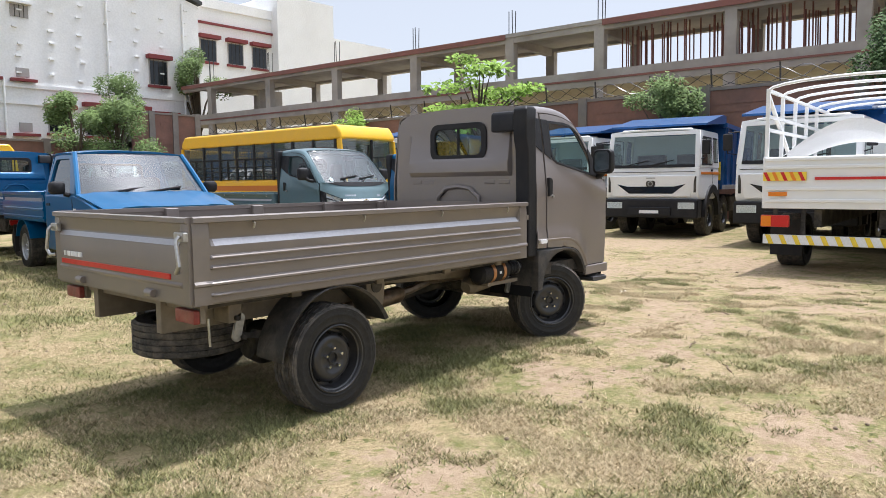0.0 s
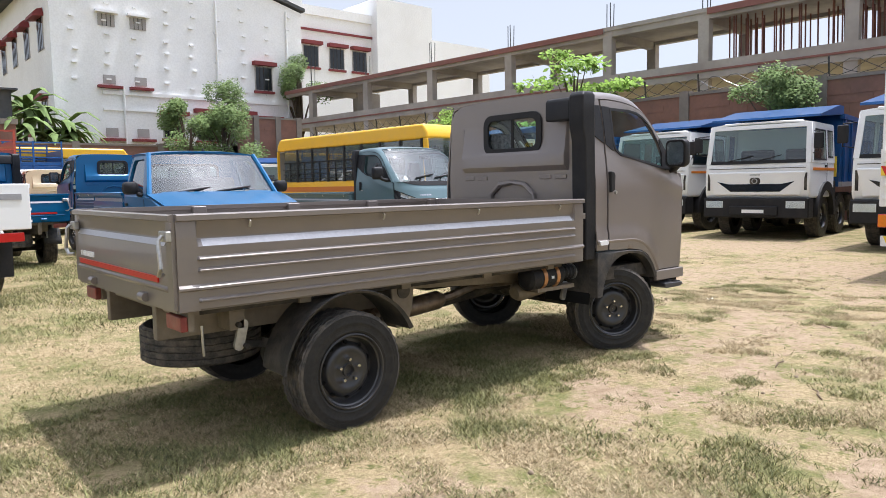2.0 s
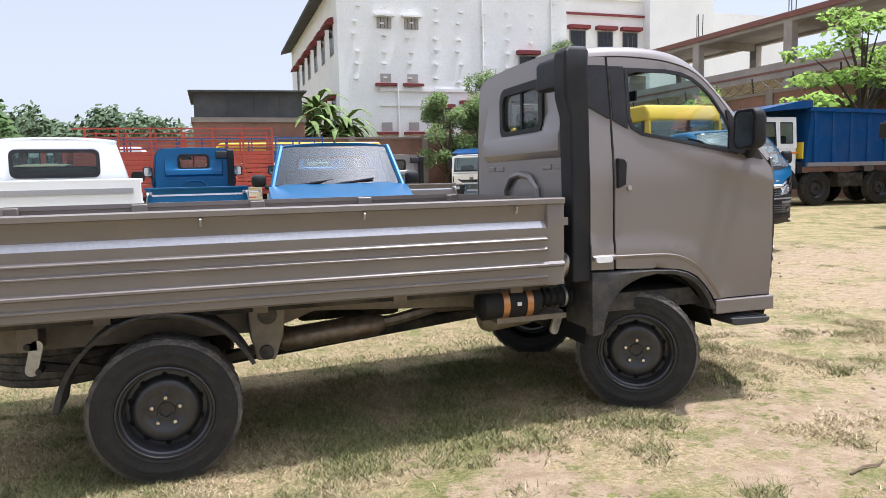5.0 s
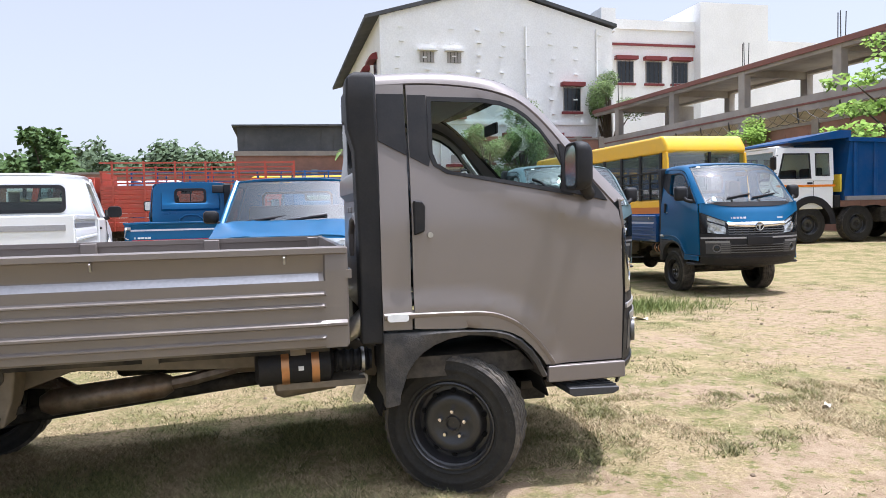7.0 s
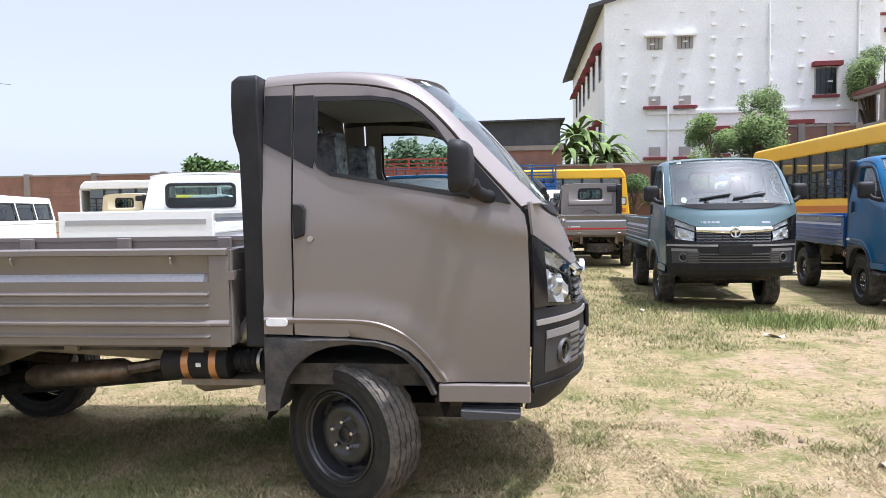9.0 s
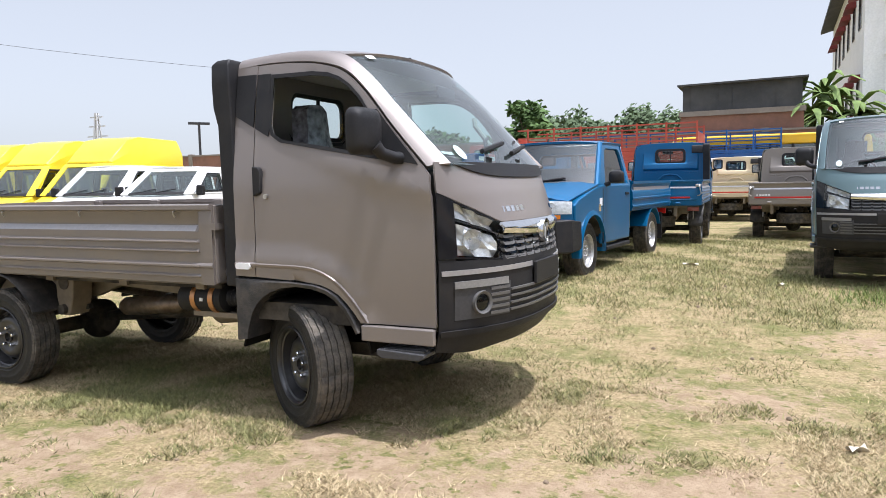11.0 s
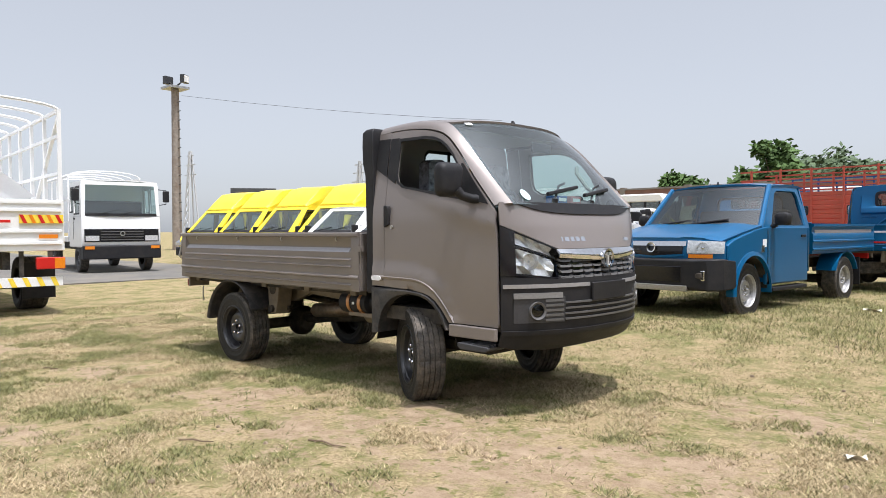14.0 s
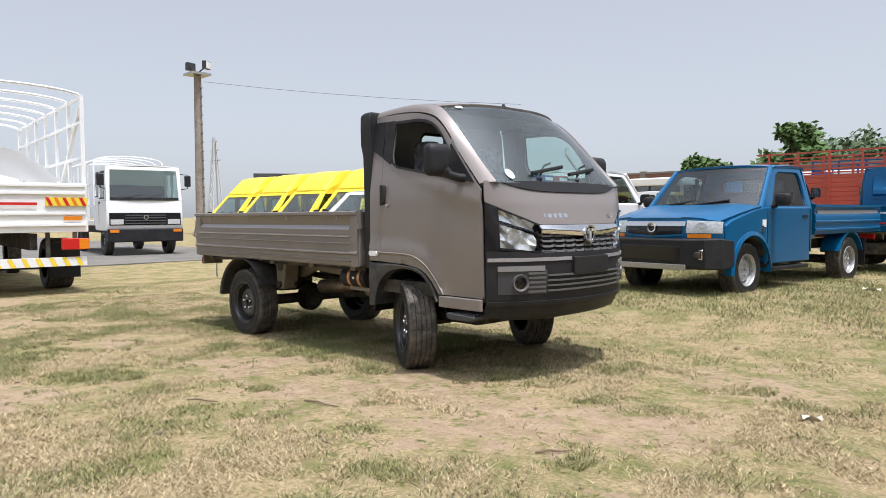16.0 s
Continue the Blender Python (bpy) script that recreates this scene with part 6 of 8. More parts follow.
def bus(label, m, length=9.2, group="", paint=None):
    """A midi bus; front at x = 0 facing +x."""
    paint = paint or BUS_YELLOW
    root = thing("bus", label, "bus", m, group)
    half, top = 1.19, 3.25
    part("body", Geo().prism([(0.0, 0.55), (0.03, 1.2), (0.0, 1.45), (-0.01, 1.60), (-length, 1.60), (-length, 0.55)], -half, half), paint, root, bevel=0.06)
    part("roof", Geo().prism([(-0.13, 2.78), (-0.16, 2.98), (-0.35, top), (-length + 0.25, top), (-length, 3.0), (-length, 2.78)], -half, half), paint, root, bevel=0.09)
    part("windscreen", Geo().patch(lambda a, b: (lerp(0.0, -0.13, b) + 0.02 - 0.10 * (2 * a - 1) ** 4, (2 * a - 1) * (half - 0.06), lerp(1.58, 2.82, b)), 8, 4), SCREEN_GLASS, root, smooth=60)
    part("windscreen_bar", Geo().box(-0.07, 0.0, -0.03, 0.03, 1.6, 2.8), BLACK, root)
    part("seats", Geo().box(-length + 0.6, -1.6, -1.0, -0.25, 1.3, 1.95).box(-length + 0.6, -1.6, 0.25, 1.0, 1.3, 1.95), SEAT, root, bevel=0.04)
    part("rear_wall", Geo().box(-length, -length + 0.06, -half, half, 1.58, 2.80), paint, root)
    part("inner_lining", Geo().box(-length + 0.07, -length + 0.09, -1.1, 1.1, 1.6, 2.78).box(-length + 0.1, -0.5, -1.1, 1.1, 2.74, 2.77).box(-length + 0.1, -0.4, -1.1, 1.1, 1.605, 1.615), INTERIOR, root)
    for s in (-1, 1):
        y = s * half
        part("corner_post", Geo().prism([(-0.02, 1.58), (-0.14, 2.80), (-0.36, 2.80), (-0.30, 1.58)], y - s * 0.07, y), paint, root, bevel=0.02)
        n = 8
        wide = (length - 0.9) / n
        for k in range(n):
            x = -0.42 - wide * k
            part("window_post", Geo().box(x, x + 0.10, y - 0.03, y + 0.004, 1.58, 2.80), BLACK, root)
            pane = part("window_pane", Geo().box(x - wide + 0.10, x, y - s * 0.012 - 0.003, y - s * 0.012 + 0.003, 1.62, 2.78), BUS_GLASS, root)
            part("slider_bar", Geo().box(x - wide / 2 - 0.015, x - wide / 2 + 0.045, y - 0.02, y + 0.004, 1.60, 2.30), BLACK, pane)
            part("transom", Geo().box(x - wide + 0.10, x, y - 0.02, y + 0.004, 2.28, 2.33), BLACK, pane)
            for z in (1.72, 1.88, 2.04):
                part("window_rail", Geo().cyl((x - wide + 0.06, y + s * 0.03, z), (x + 0.04, y + s * 0.03, z), 0.014, 6), BLACK, pane)
        part("brown_stripe", Geo().box(-length + 0.1, -0.15, y - 0.006, y + 0.006, 1.22, 1.40), BUS_BROWN, root, "brown stripe along the side")
        part("skirt_line", Geo().box(-length + 0.1, -0.15, y - 0.006, y + 0.008, 0.86, 0.90), BLACK, root)
        for x in (-1.6, -length + 2.6):
            wheel(root, pose(x, s * 1.0, 0.45, 0, 0, 0 if s < 0 else 180), 0.45, 0.26, 0.26, RIM_BLACK, 6)
            part("wheel_arch", Geo().cyl((x, y - s * 0.05, 0.45), (x, y + s * 0.006, 0.45), 0.56, 24), DARK, root)
        part("headlamp", Geo().box(0.01, 0.05, s * 0.85 - 0.16, s * 0.85 + 0.16, 0.85, 1.05), CHROME, root, bevel=0.02)
        part("mirror", Geo().box(0.05, 0.14, s * 1.32 - 0.08, s * 1.32 + 0.08, 1.9, 2.3), BLACK, root, bevel=0.03)
    part("door", Geo().box(-length + 1.0, -length + 1.75, half, half + 0.02, 0.7, 2.45), BLACK, root)
    part("bumper", Geo().box(-0.1, 0.10, -1.17, 1.17, 0.45, 0.75), BLACK, root, bevel=0.05)
    return root


def stake_truck(label, m, paint, length=9.0, group="far stake-body trucks", cab_paint=None):
    """A long lorry with a slatted body; body from x = 0 back to -length, cab ahead of it."""
    root = thing("stake_truck", label, "lorry", m, group)
    part("load_floor", Geo().box(-length, 0, -1.2, 1.2, 1.0, 1.15), paint, root)
    for s in (-1, 1):
        for k in range(9):
            z = 1.22 + 0.155 * k
            part("side_slat", Geo().box(-length, 0, s * 1.2 - 0.03, s * 1.2 + 0.03, z - 0.066, z + 0.066), paint, root, bevel=0.012)
        for k in range(int(length / 1.0) + 1):
            x = -length + 1.0 * k
            part("stake", Geo().bar((x, s * 1.24, 1.0), (x, s * 1.24, 3.35), 0.07, 0.06), paint, root)
        for z in (2.72, 3.0, 3.3):
            part("top_rail", Geo().bar((-length, s * 1.22, z), (0, s * 1.22, z), 0.045, 0.05), paint, root)
        for x in (1.2, -length + 2.4, -length + 3.7):
            wheel(root, pose(x, s * 1.0, 0.5, 0, 0, 0 if s < 0 else 180), 0.5, 0.28, 0.28, RIM_BLACK, 8)
        part("frame_rail", Geo().box(-length + 0.2, 2.0, s * 0.42 - 0.05, s * 0.42 + 0.05, 0.75, 1.0), DARK, root)
    for x in (-length, -0.03):
        part("end_board", Geo().box(x - 0.03, x + 0.03, -1.2, 1.2, 1.1, 3.0), paint, root)
    cab_box(root, cab_paint or paint, 0.2, 2.2, 1.18, 0.9, 2.85, 0.2, 1.85)
    return root


# ---- ground ----
# bare earth: middle and radius of the trodden places
BARE = [(3.9, -1.45, 1.0), (4.6, -0.9, 0.75), (2.7, -1.75, 0.8), (1.55, -1.6, 0.75), (4.7, 0.5, 0.7), (3.1, -1.1, 0.6), (-0.4, -1.9, 0.6), (7.3, -1.4, 1.7), (9.4, 0.0, 2.6), (7.3, 1.5, 1.9), (7.8, 3.4, 1.6),
        (5.7, 2.4, 0.8), (9.7, 4.3, 3.0), (1.4, -3.2, 0.7), (-2.6, -2.4, 0.7), (5.6, -2.4, 0.9), (12.5, 3.0, 3.0), (-5.2, -2.0, 0.9)]


def ground_material():
    m, nt, b = nodes_of("yard_ground")
    n, l = nt.nodes, nt.links
    b.inputs["Roughness"].default_value = 0.95
    b.inputs["Specular IOR Level"].default_value = 0.15
    co = n.new("ShaderNodeTexCoord")

    def tex(scale, detail=8.0, rough=0.6):
        t = n.new("ShaderNodeTexNoise")
        t.inputs["Scale"].default_value, t.inputs["Detail"].default_value, t.inputs["Roughness"].default_value = scale, detail, rough
        l.new(co.outputs["Object"], t.inputs["Vector"])
        return t.outputs["Fac"]

    def rng(v, a, c):
        r = n.new("ShaderNodeMapRange")
        r.inputs["From Min"].default_value, r.inputs["From Max"].default_value = a, c
        l.new(v, r.inputs["Value"])
        return r.outputs[0]

    def mix(fac, a, c):
        x = n.new("ShaderNodeMix")
        x.data_type = "RGBA"
        l.new(fac, x.inputs["Factor"])
        for sock, val in (("A", a), ("B", c)):
            if isinstance(val, tuple):
                x.inputs[sock].default_value = (*val, 1)
            else:
                l.new(val, x.inputs[sock])
        return x.outputs["Result"]

    dirt = mix(rng(tex(9.0, 12.0, 0.78), 0.36, 0.64), (0.262, 0.186, 0.118), (0.425, 0.322, 0.220))
    dirt = mix(rng(tex(120.0, 6.0, 0.85), 0.54, 0.66), dirt, (0.20, 0.145, 0.085))
    straw = mix(rng(tex(45.0, 12.0, 0.85), 0.38, 0.62), (0.16, 0.115, 0.058), (0.50, 0.395, 0.23))
    green = mix(rng(tex(50.0, 12.0, 0.85), 0.38, 0.62), (0.06, 0.066, 0.022), (0.27, 0.262, 0.10))
    turf = mix(rng(tex(1.9, 12.0, 0.75), 0.46, 0.60), straw, green)
    bare = None
    for x, y, r in BARE:
        d = n.new("ShaderNodeVectorMath")
        d.operation = "DISTANCE"
        l.new(co.outputs["Object"], d.inputs[0])
        d.inputs[1].default_value = (x, y, 0)
        near = n.new("ShaderNodeMapRange")
        near.inputs["From Min"].default_value, near.inputs["From Max"].default_value = r * 1.3, 0.0
        l.new(d.outputs["Value"], near.inputs["Value"])
        if bare is None:
            bare = near.outputs[0]
        else:
            most = n.new("ShaderNodeMath")
            most.operation = "MAXIMUM"
            l.new(bare, most.inputs[0])
            l.new(near.outputs[0], most.inputs[1])
            bare = most.outputs[0]
    ragged = n.new("ShaderNodeMath")
    ragged.operation = "MULTIPLY_ADD"
    l.new(tex(3.4, 12.0, 0.80), ragged.inputs[0])
    ragged.inputs[1].default_value = 4.6
    l.new(bare, ragged.inputs[2])
    col = mix(rng(ragged.outputs[0], 2.72, 3.05), turf, dirt)
    tufts = mix(rng(tex(21.0, 8.0, 0.7), 0.35, 0.65), (0.08, 0.088, 0.028), (0.26, 0.235, 0.09))
    col = mix(rng(tex(11.0, 9.0, 0.72), 0.555, 0.60), col, tufts)
    l.new(col, b.inputs["Base Color"])
    bp = n.new("ShaderNodeBump")
    bp.inputs["Strength"].default_value, bp.inputs["Distance"].default_value = 0.7, 0.04
    l.new(tex(38.0, 10.0, 0.7), bp.inputs["Height"])
    l.new(bp.outputs[0], b.inputs["Normal"])
    return m


GROUND = ground_material()


def axis(lo, hi, step):
    core = list(np.arange(lo, hi + 0.001, step))
    return [lo - d for d in (1500, 500, 150, 60, 20, 6)] + core + [hi + d for d in (6, 20, 60, 150, 500, 1500)]


gx, gy = axis(-24, 26, 0.4), axis(-12, 18, 0.4)
ground_geo = Geo()
ground_geo.add([(x, y, ground_z(x, y) if abs(x) < 60 and abs(y) < 60 else 0.0) for y in gy for x in gx],
               [(j * len(gx) + i, j * len(gx) + i + 1, (j + 1) * len(gx) + i + 1, (j + 1) * len(gx) + i) for j in range(len(gy) - 1) for i in range(len(gx) - 1)])
tagged(new("ground", ground_geo.mesh("ground", GROUND, 60)), "uneven yard of dry yellow grass and bare pale earth", "ground", kind="structure")

ASPHALT = material("worn_asphalt", (0.12, 0.115, 0.105), 0.9, 0.0, 25.0, 0.2, dirt=(0.26, 0.22, 0.17), dirt_scale=0.5, dirt_amount=0.6, bump=0.4, bump_scale=60.0)
road = Geo().box(-60, -12.2, -40, 8.0, -0.3, 0.03)
tagged(new("road", road.mesh("road", ASPHALT)), "dusty grey paved strip beside the grass", "road", kind="structure")


def ground_many(x, y):
    """Heights of many places, by the grid of the ground sheet."""
    heights = np.array([[ground_z(a, c) for a in gx[6:-6]] for c in gy[6:-6]])
    fx, fy = (x - gx[6]) / 0.4, (y - gy[6]) / 0.4
    i, j = np.clip(fx.astype(int), 0, heights.shape[1] - 2), np.clip(fy.astype(int), 0, heights.shape[0] - 2)
    u, v = fx - i, fy - j
    return heights[j, i] * (1 - u) * (1 - v) + heights[j, i + 1] * u * (1 - v) + heights[j + 1, i] * (1 - u) * v + heights[j + 1, i + 1] * u * v


def blades(name, label, x, y, mat, seed, height, lean, width):
    """One blade of grass at each place."""
    rng = np.random.default_rng(seed)
    n = len(x)
    z = ground_many(x, y) - 0.004
    h = height * rng.uniform(0.35, 1.3, n)
    a = rng.uniform(0, 6.283, n)
    c, s = np.cos(a) * width, np.sin(a) * width
    b, d = rng.uniform(0, 6.283, n), np.abs(rng.normal(lean, 0.4, n)) * h
    v = np.stack([np.stack([x - c, y - s, z], 1), np.stack([x + c, y + s, z], 1), np.stack([x + np.cos(b) * d, y + np.sin(b) * d, z + h], 1)], 1).reshape(-1, 3)
    me = bpy.data.meshes.new(name)
    me.vertices.add(3 * n)
    me.vertices.foreach_set("co", v.astype(np.float32).ravel())
    me.loops.add(3 * n)
    me.loops.foreach_set("vertex_index", np.arange(3 * n, dtype=np.int32))
    me.polygons.add(n)
    me.polygons.foreach_set("loop_start", np.arange(0, 3 * n, 3, dtype=np.int32))
    me.update(calc_edges=True)
    me.materials.append(mat)
    tagged(new(name, me), label, "grass", kind="stuff")


def blade_material(name, dark, light):
    m, nt, b = nodes_of(name)
    geo, mx = nt.nodes.new("ShaderNodeNewGeometry"), nt.nodes.new("ShaderNodeMix")
    mx.data_type = "RGBA"
    nt.links.new(geo.outputs["Random Per Island"], mx.inputs["Factor"])
    mx.inputs["A"].default_value, mx.inputs["B"].default_value = (*dark, 1), (*light, 1)
    nt.links.new(mx.outputs["Result"], b.inputs["Base Color"])
    b.inputs["Roughness"].default_value = 0.8
    return m


STRAW = blade_material("dry_straw", (0.16, 0.118, 0.058), (0.66, 0.53, 0.32))
GREEN_BLADE = blade_material("green_blade", (0.060, 0.068, 0.022), (0.36, 0.345, 0.14))
GREEN_TUFT = blade_material("lush_blade", (0.06, 0.09, 0.02), (0.26, 0.32, 0.09))
rng_g = np.random.default_rng(4)


def grid_noise(x, y, scale, seed, octaves=4):
    """Uneven patches over the yard, about -1 to 1, from a grid of 8 cm."""
    us, vs = np.arange(-9.0, 12.2, 0.08), np.arange(-5.4, 15.0, 0.08)
    g = np.array([[noise.fractal(Vector((u * scale, v * scale, seed)), 0.65, 2.1, octaves) for v in vs] for u in us])
    return g[((x + 9.0) / 0.08).astype(int), ((y + 5.4) / 0.08).astype(int)]


gxx = np.concatenate([rng_g.uniform(-4.5, 8.0, 1300000), rng_g.uniform(-6.5, 11.0, 600000)])
gyy = np.concatenate([rng_g.uniform(-3.9, 0.6, 1300000), rng_g.uniform(-4.9, 6.5, 600000)])
worn = np.max([1.0 - np.hypot(gxx - x, gyy - y) / (1.3 * r) for x, y, r in BARE], axis=0).clip(0, 1)
turf = 0.16 + 1.1 * grid_noise(gxx, gyy, 2.4, 3.0) + rng_g.normal(0, 0.22, len(gxx)) - 1.3 * worn
lush = 1.1 * grid_noise(gxx, gyy, 1.5, 7.7) + rng_g.normal(0, 0.28, len(gxx)) + np.clip((gyy - 1.5) / 5.0, 0, 0.35) + 0.25 * (np.abs(gyy) < 1.1) * (gxx > -1.2) * (gxx < 4.2)
dry = (turf > -0.05) & (lush < 0.22)
wet = (turf > -0.05) & (lush >= 0.22)
blades("dry_grass", "short trampled dry yellow grass", gxx[dry], gyy[dry], STRAW, 5, 0.022, 1.5, 0.0032)
blades("green_grass", "short patchy green grass", gxx[wet], gyy[wet], GREEN_BLADE, 6, 0.031, 1.0, 0.0034)
kxx, kyy = rng_g.normal(6.6, 0.55, 2600), rng_g.normal(4.9, 0.32, 2600)
blades("grass_tuft", "lush green tuft of long grass beside the parked trucks", kxx, kyy, GREEN_TUFT, 9, 0.12, 0.6, 0.005)
fxx, fyy = rng_g.uniform(-8, 5.5, 210000), rng_g.uniform(3.0, 14.0, 210000)
deep = grid_noise(fxx, fyy, 0.9, 2.9) + rng_g.normal(0, 0.3, len(fxx)) > 0.0
blades("tall_green_grass", "taller green grass round the parked trucks", fxx[deep], fyy[deep], GREEN_BLADE, 7, 0.055, 0.8, 0.0042)


CLOD = material("earth_clod", (0.22, 0.165, 0.115), 0.95, 0.0, 30.0, 0.3)
PAPER = material("pale_paper", (0.72, 0.66, 0.55), 0.8, 0.0, 12.0, 0.15)
TWIG = material("dry_twig", (0.16, 0.11, 0.07), 0.9)
rr = random.Random(21)
clods = Geo()
for _ in range(260):
    x, y = rr.uniform(-5, 9), rr.uniform(-4.2, 5)
    if abs(y) > 1.2 or x < -1.5 or x > 4:
        r = 0.006 + 0.016 * rr.random() ** 3
        k = len(clods.v)
        z = ground_z(x, y) + r * 0.3
        clods.lathe([(0.0005, r * 0.8), (r * 0.8, r * 0.4), (r * rr.uniform(0.9, 1.3), -r * 0.2), (r * 0.5, -r)], 6, "z", pose(x, y, z, rr.uniform(-20, 20), rr.uniform(-20, 20), rr.uniform(0, 90)))
tagged(new("earth_clods", clods.mesh("earth_clods", CLOD, 60)), "small brown clods of earth scattered on the grass", "clods", kind="stuff")
for x, y, a, w, h in ((3.85, 6.4, 20, 0.22, 0.10), (5.0, 5.6, 70, 0.18, 0.07), (5.3, -0.1, 40, 0.12, 0.05), (6.1, 3.9, -30, 0.20, 0.09)):
    g = Geo().patch(lambda s, t, w=w, h=h: (w * (s - 0.5), h * (t - 0.5), 0.018 + 0.02 * math.sin(4 * s + 3 * t)), 6, 4)
    ob = new("paper_scrap", g.mesh("paper_scrap", PAPER, 60))
    ob.matrix_basis = pose(x, y, ground_z(x, y), 0, 0, a)
    tagged(ob, "crumpled pale paper scrap lying on the grass", "litter", "paper scraps")
for x, y, a, n in ((3.0, -1.9, 10, 0.28), (3.6, -2.3, -15, 0.2), (2.4, -2.4, 30, 0.22), (4.6, -1.6, 50, 0.18), (-0.9, -2.2, 25, 0.16)):
    g = Geo().tube([(-n / 2, 0, 0.008), (-n * 0.1, 0.012, 0.014), (n * 0.2, -0.006, 0.012), (n / 2, 0.02, 0.008)], [0.005, 0.006, 0.005, 0.003], 5)
    ob = new("twig", g.mesh("twig", TWIG))
    ob.matrix_basis = pose(x, y, ground_z(x, y), 0, 0, a)
    tagged(ob, "dry brown twig lying on the ground", "twig", "twigs")


# ---- buildings ----
def wall_material(name, color, dirt, amount, scale=0.35, bump=0.3):
    return material(name, color, 0.9, 0.0, 8.0, 0.06, dirt=dirt, dirt_scale=scale, dirt_amount=amount, bump=bump, bump_scale=30.0)


PLASTER = wall_material("white_plaster", (0.84, 0.84, 0.83), (0.55, 0.54, 0.52), 0.22, 0.35, 0.04)
CONCRETE = wall_material("raw_concrete", (0.42, 0.385, 0.345), (0.20, 0.175, 0.15), 0.7, 0.5)
BRICKWORK = wall_material("old_brick", (0.26, 0.135, 0.098), (0.13, 0.085, 0.065), 0.7, 0.7)
RUST_EDGE = wall_material("rusty_red_edge", (0.26, 0.115, 0.095), (0.15, 0.10, 0.08), 0.5, 0.8)
RED_TRIM = material("red_sunshade", (0.19, 0.03, 0.03), 0.7)
SHED_GREY = wall_material("grey_sheet", (0.055, 0.058, 0.062), (0.12, 0.12, 0.12), 0.6, 0.6)
DARK_WIN = material("dark_window", (0.015, 0.018, 0.022), 0.1)
PALE_WIN = material("pale_vent", (0.35, 0.33, 0.31), 0.6)
MORTAR = wall_material("mortar", (0.24, 0.21, 0.18), (0.14, 0.12, 0.1), 0.5, 0.9)


def window_unit(parent, m, w, h, shade=True, pane_mat=None):
    """A window on a wall: the wall's face is the local plane y = 0, looking to -y."""
    fr = part("window", Geo().box(-w / 2, w / 2, -0.05, 0.02, -h / 2, h / 2), PALE_WIN, parent, m=m)
    part("pane", Geo().box(-w / 2 + 0.08, w / 2 - 0.08, -0.062, -0.045, -h / 2 + 0.08, h / 2 - 0.08), pane_mat or DARK_WIN, fr)
    for k in range(1, 4):
        part("window_bar", Geo().box(-w / 2 + w * k / 4 - 0.02, -w / 2 + w * k / 4 + 0.02, -0.08, -0.05, -h / 2, h / 2), DARK, fr)
    if shade:
        part("sunshade", Geo().box(-w / 2 - 0.2, w / 2 + 0.2, -0.55, 0.0, h / 2 + 0.05, h / 2 + 0.35), RED_TRIM, fr, "dark red sunshade slab")
        part("sill", Geo().box(-w / 2 - 0.12, w / 2 + 0.12, -0.2, 0.0, -h / 2 - 0.18, -h / 2), RED_TRIM, fr)
    return fr


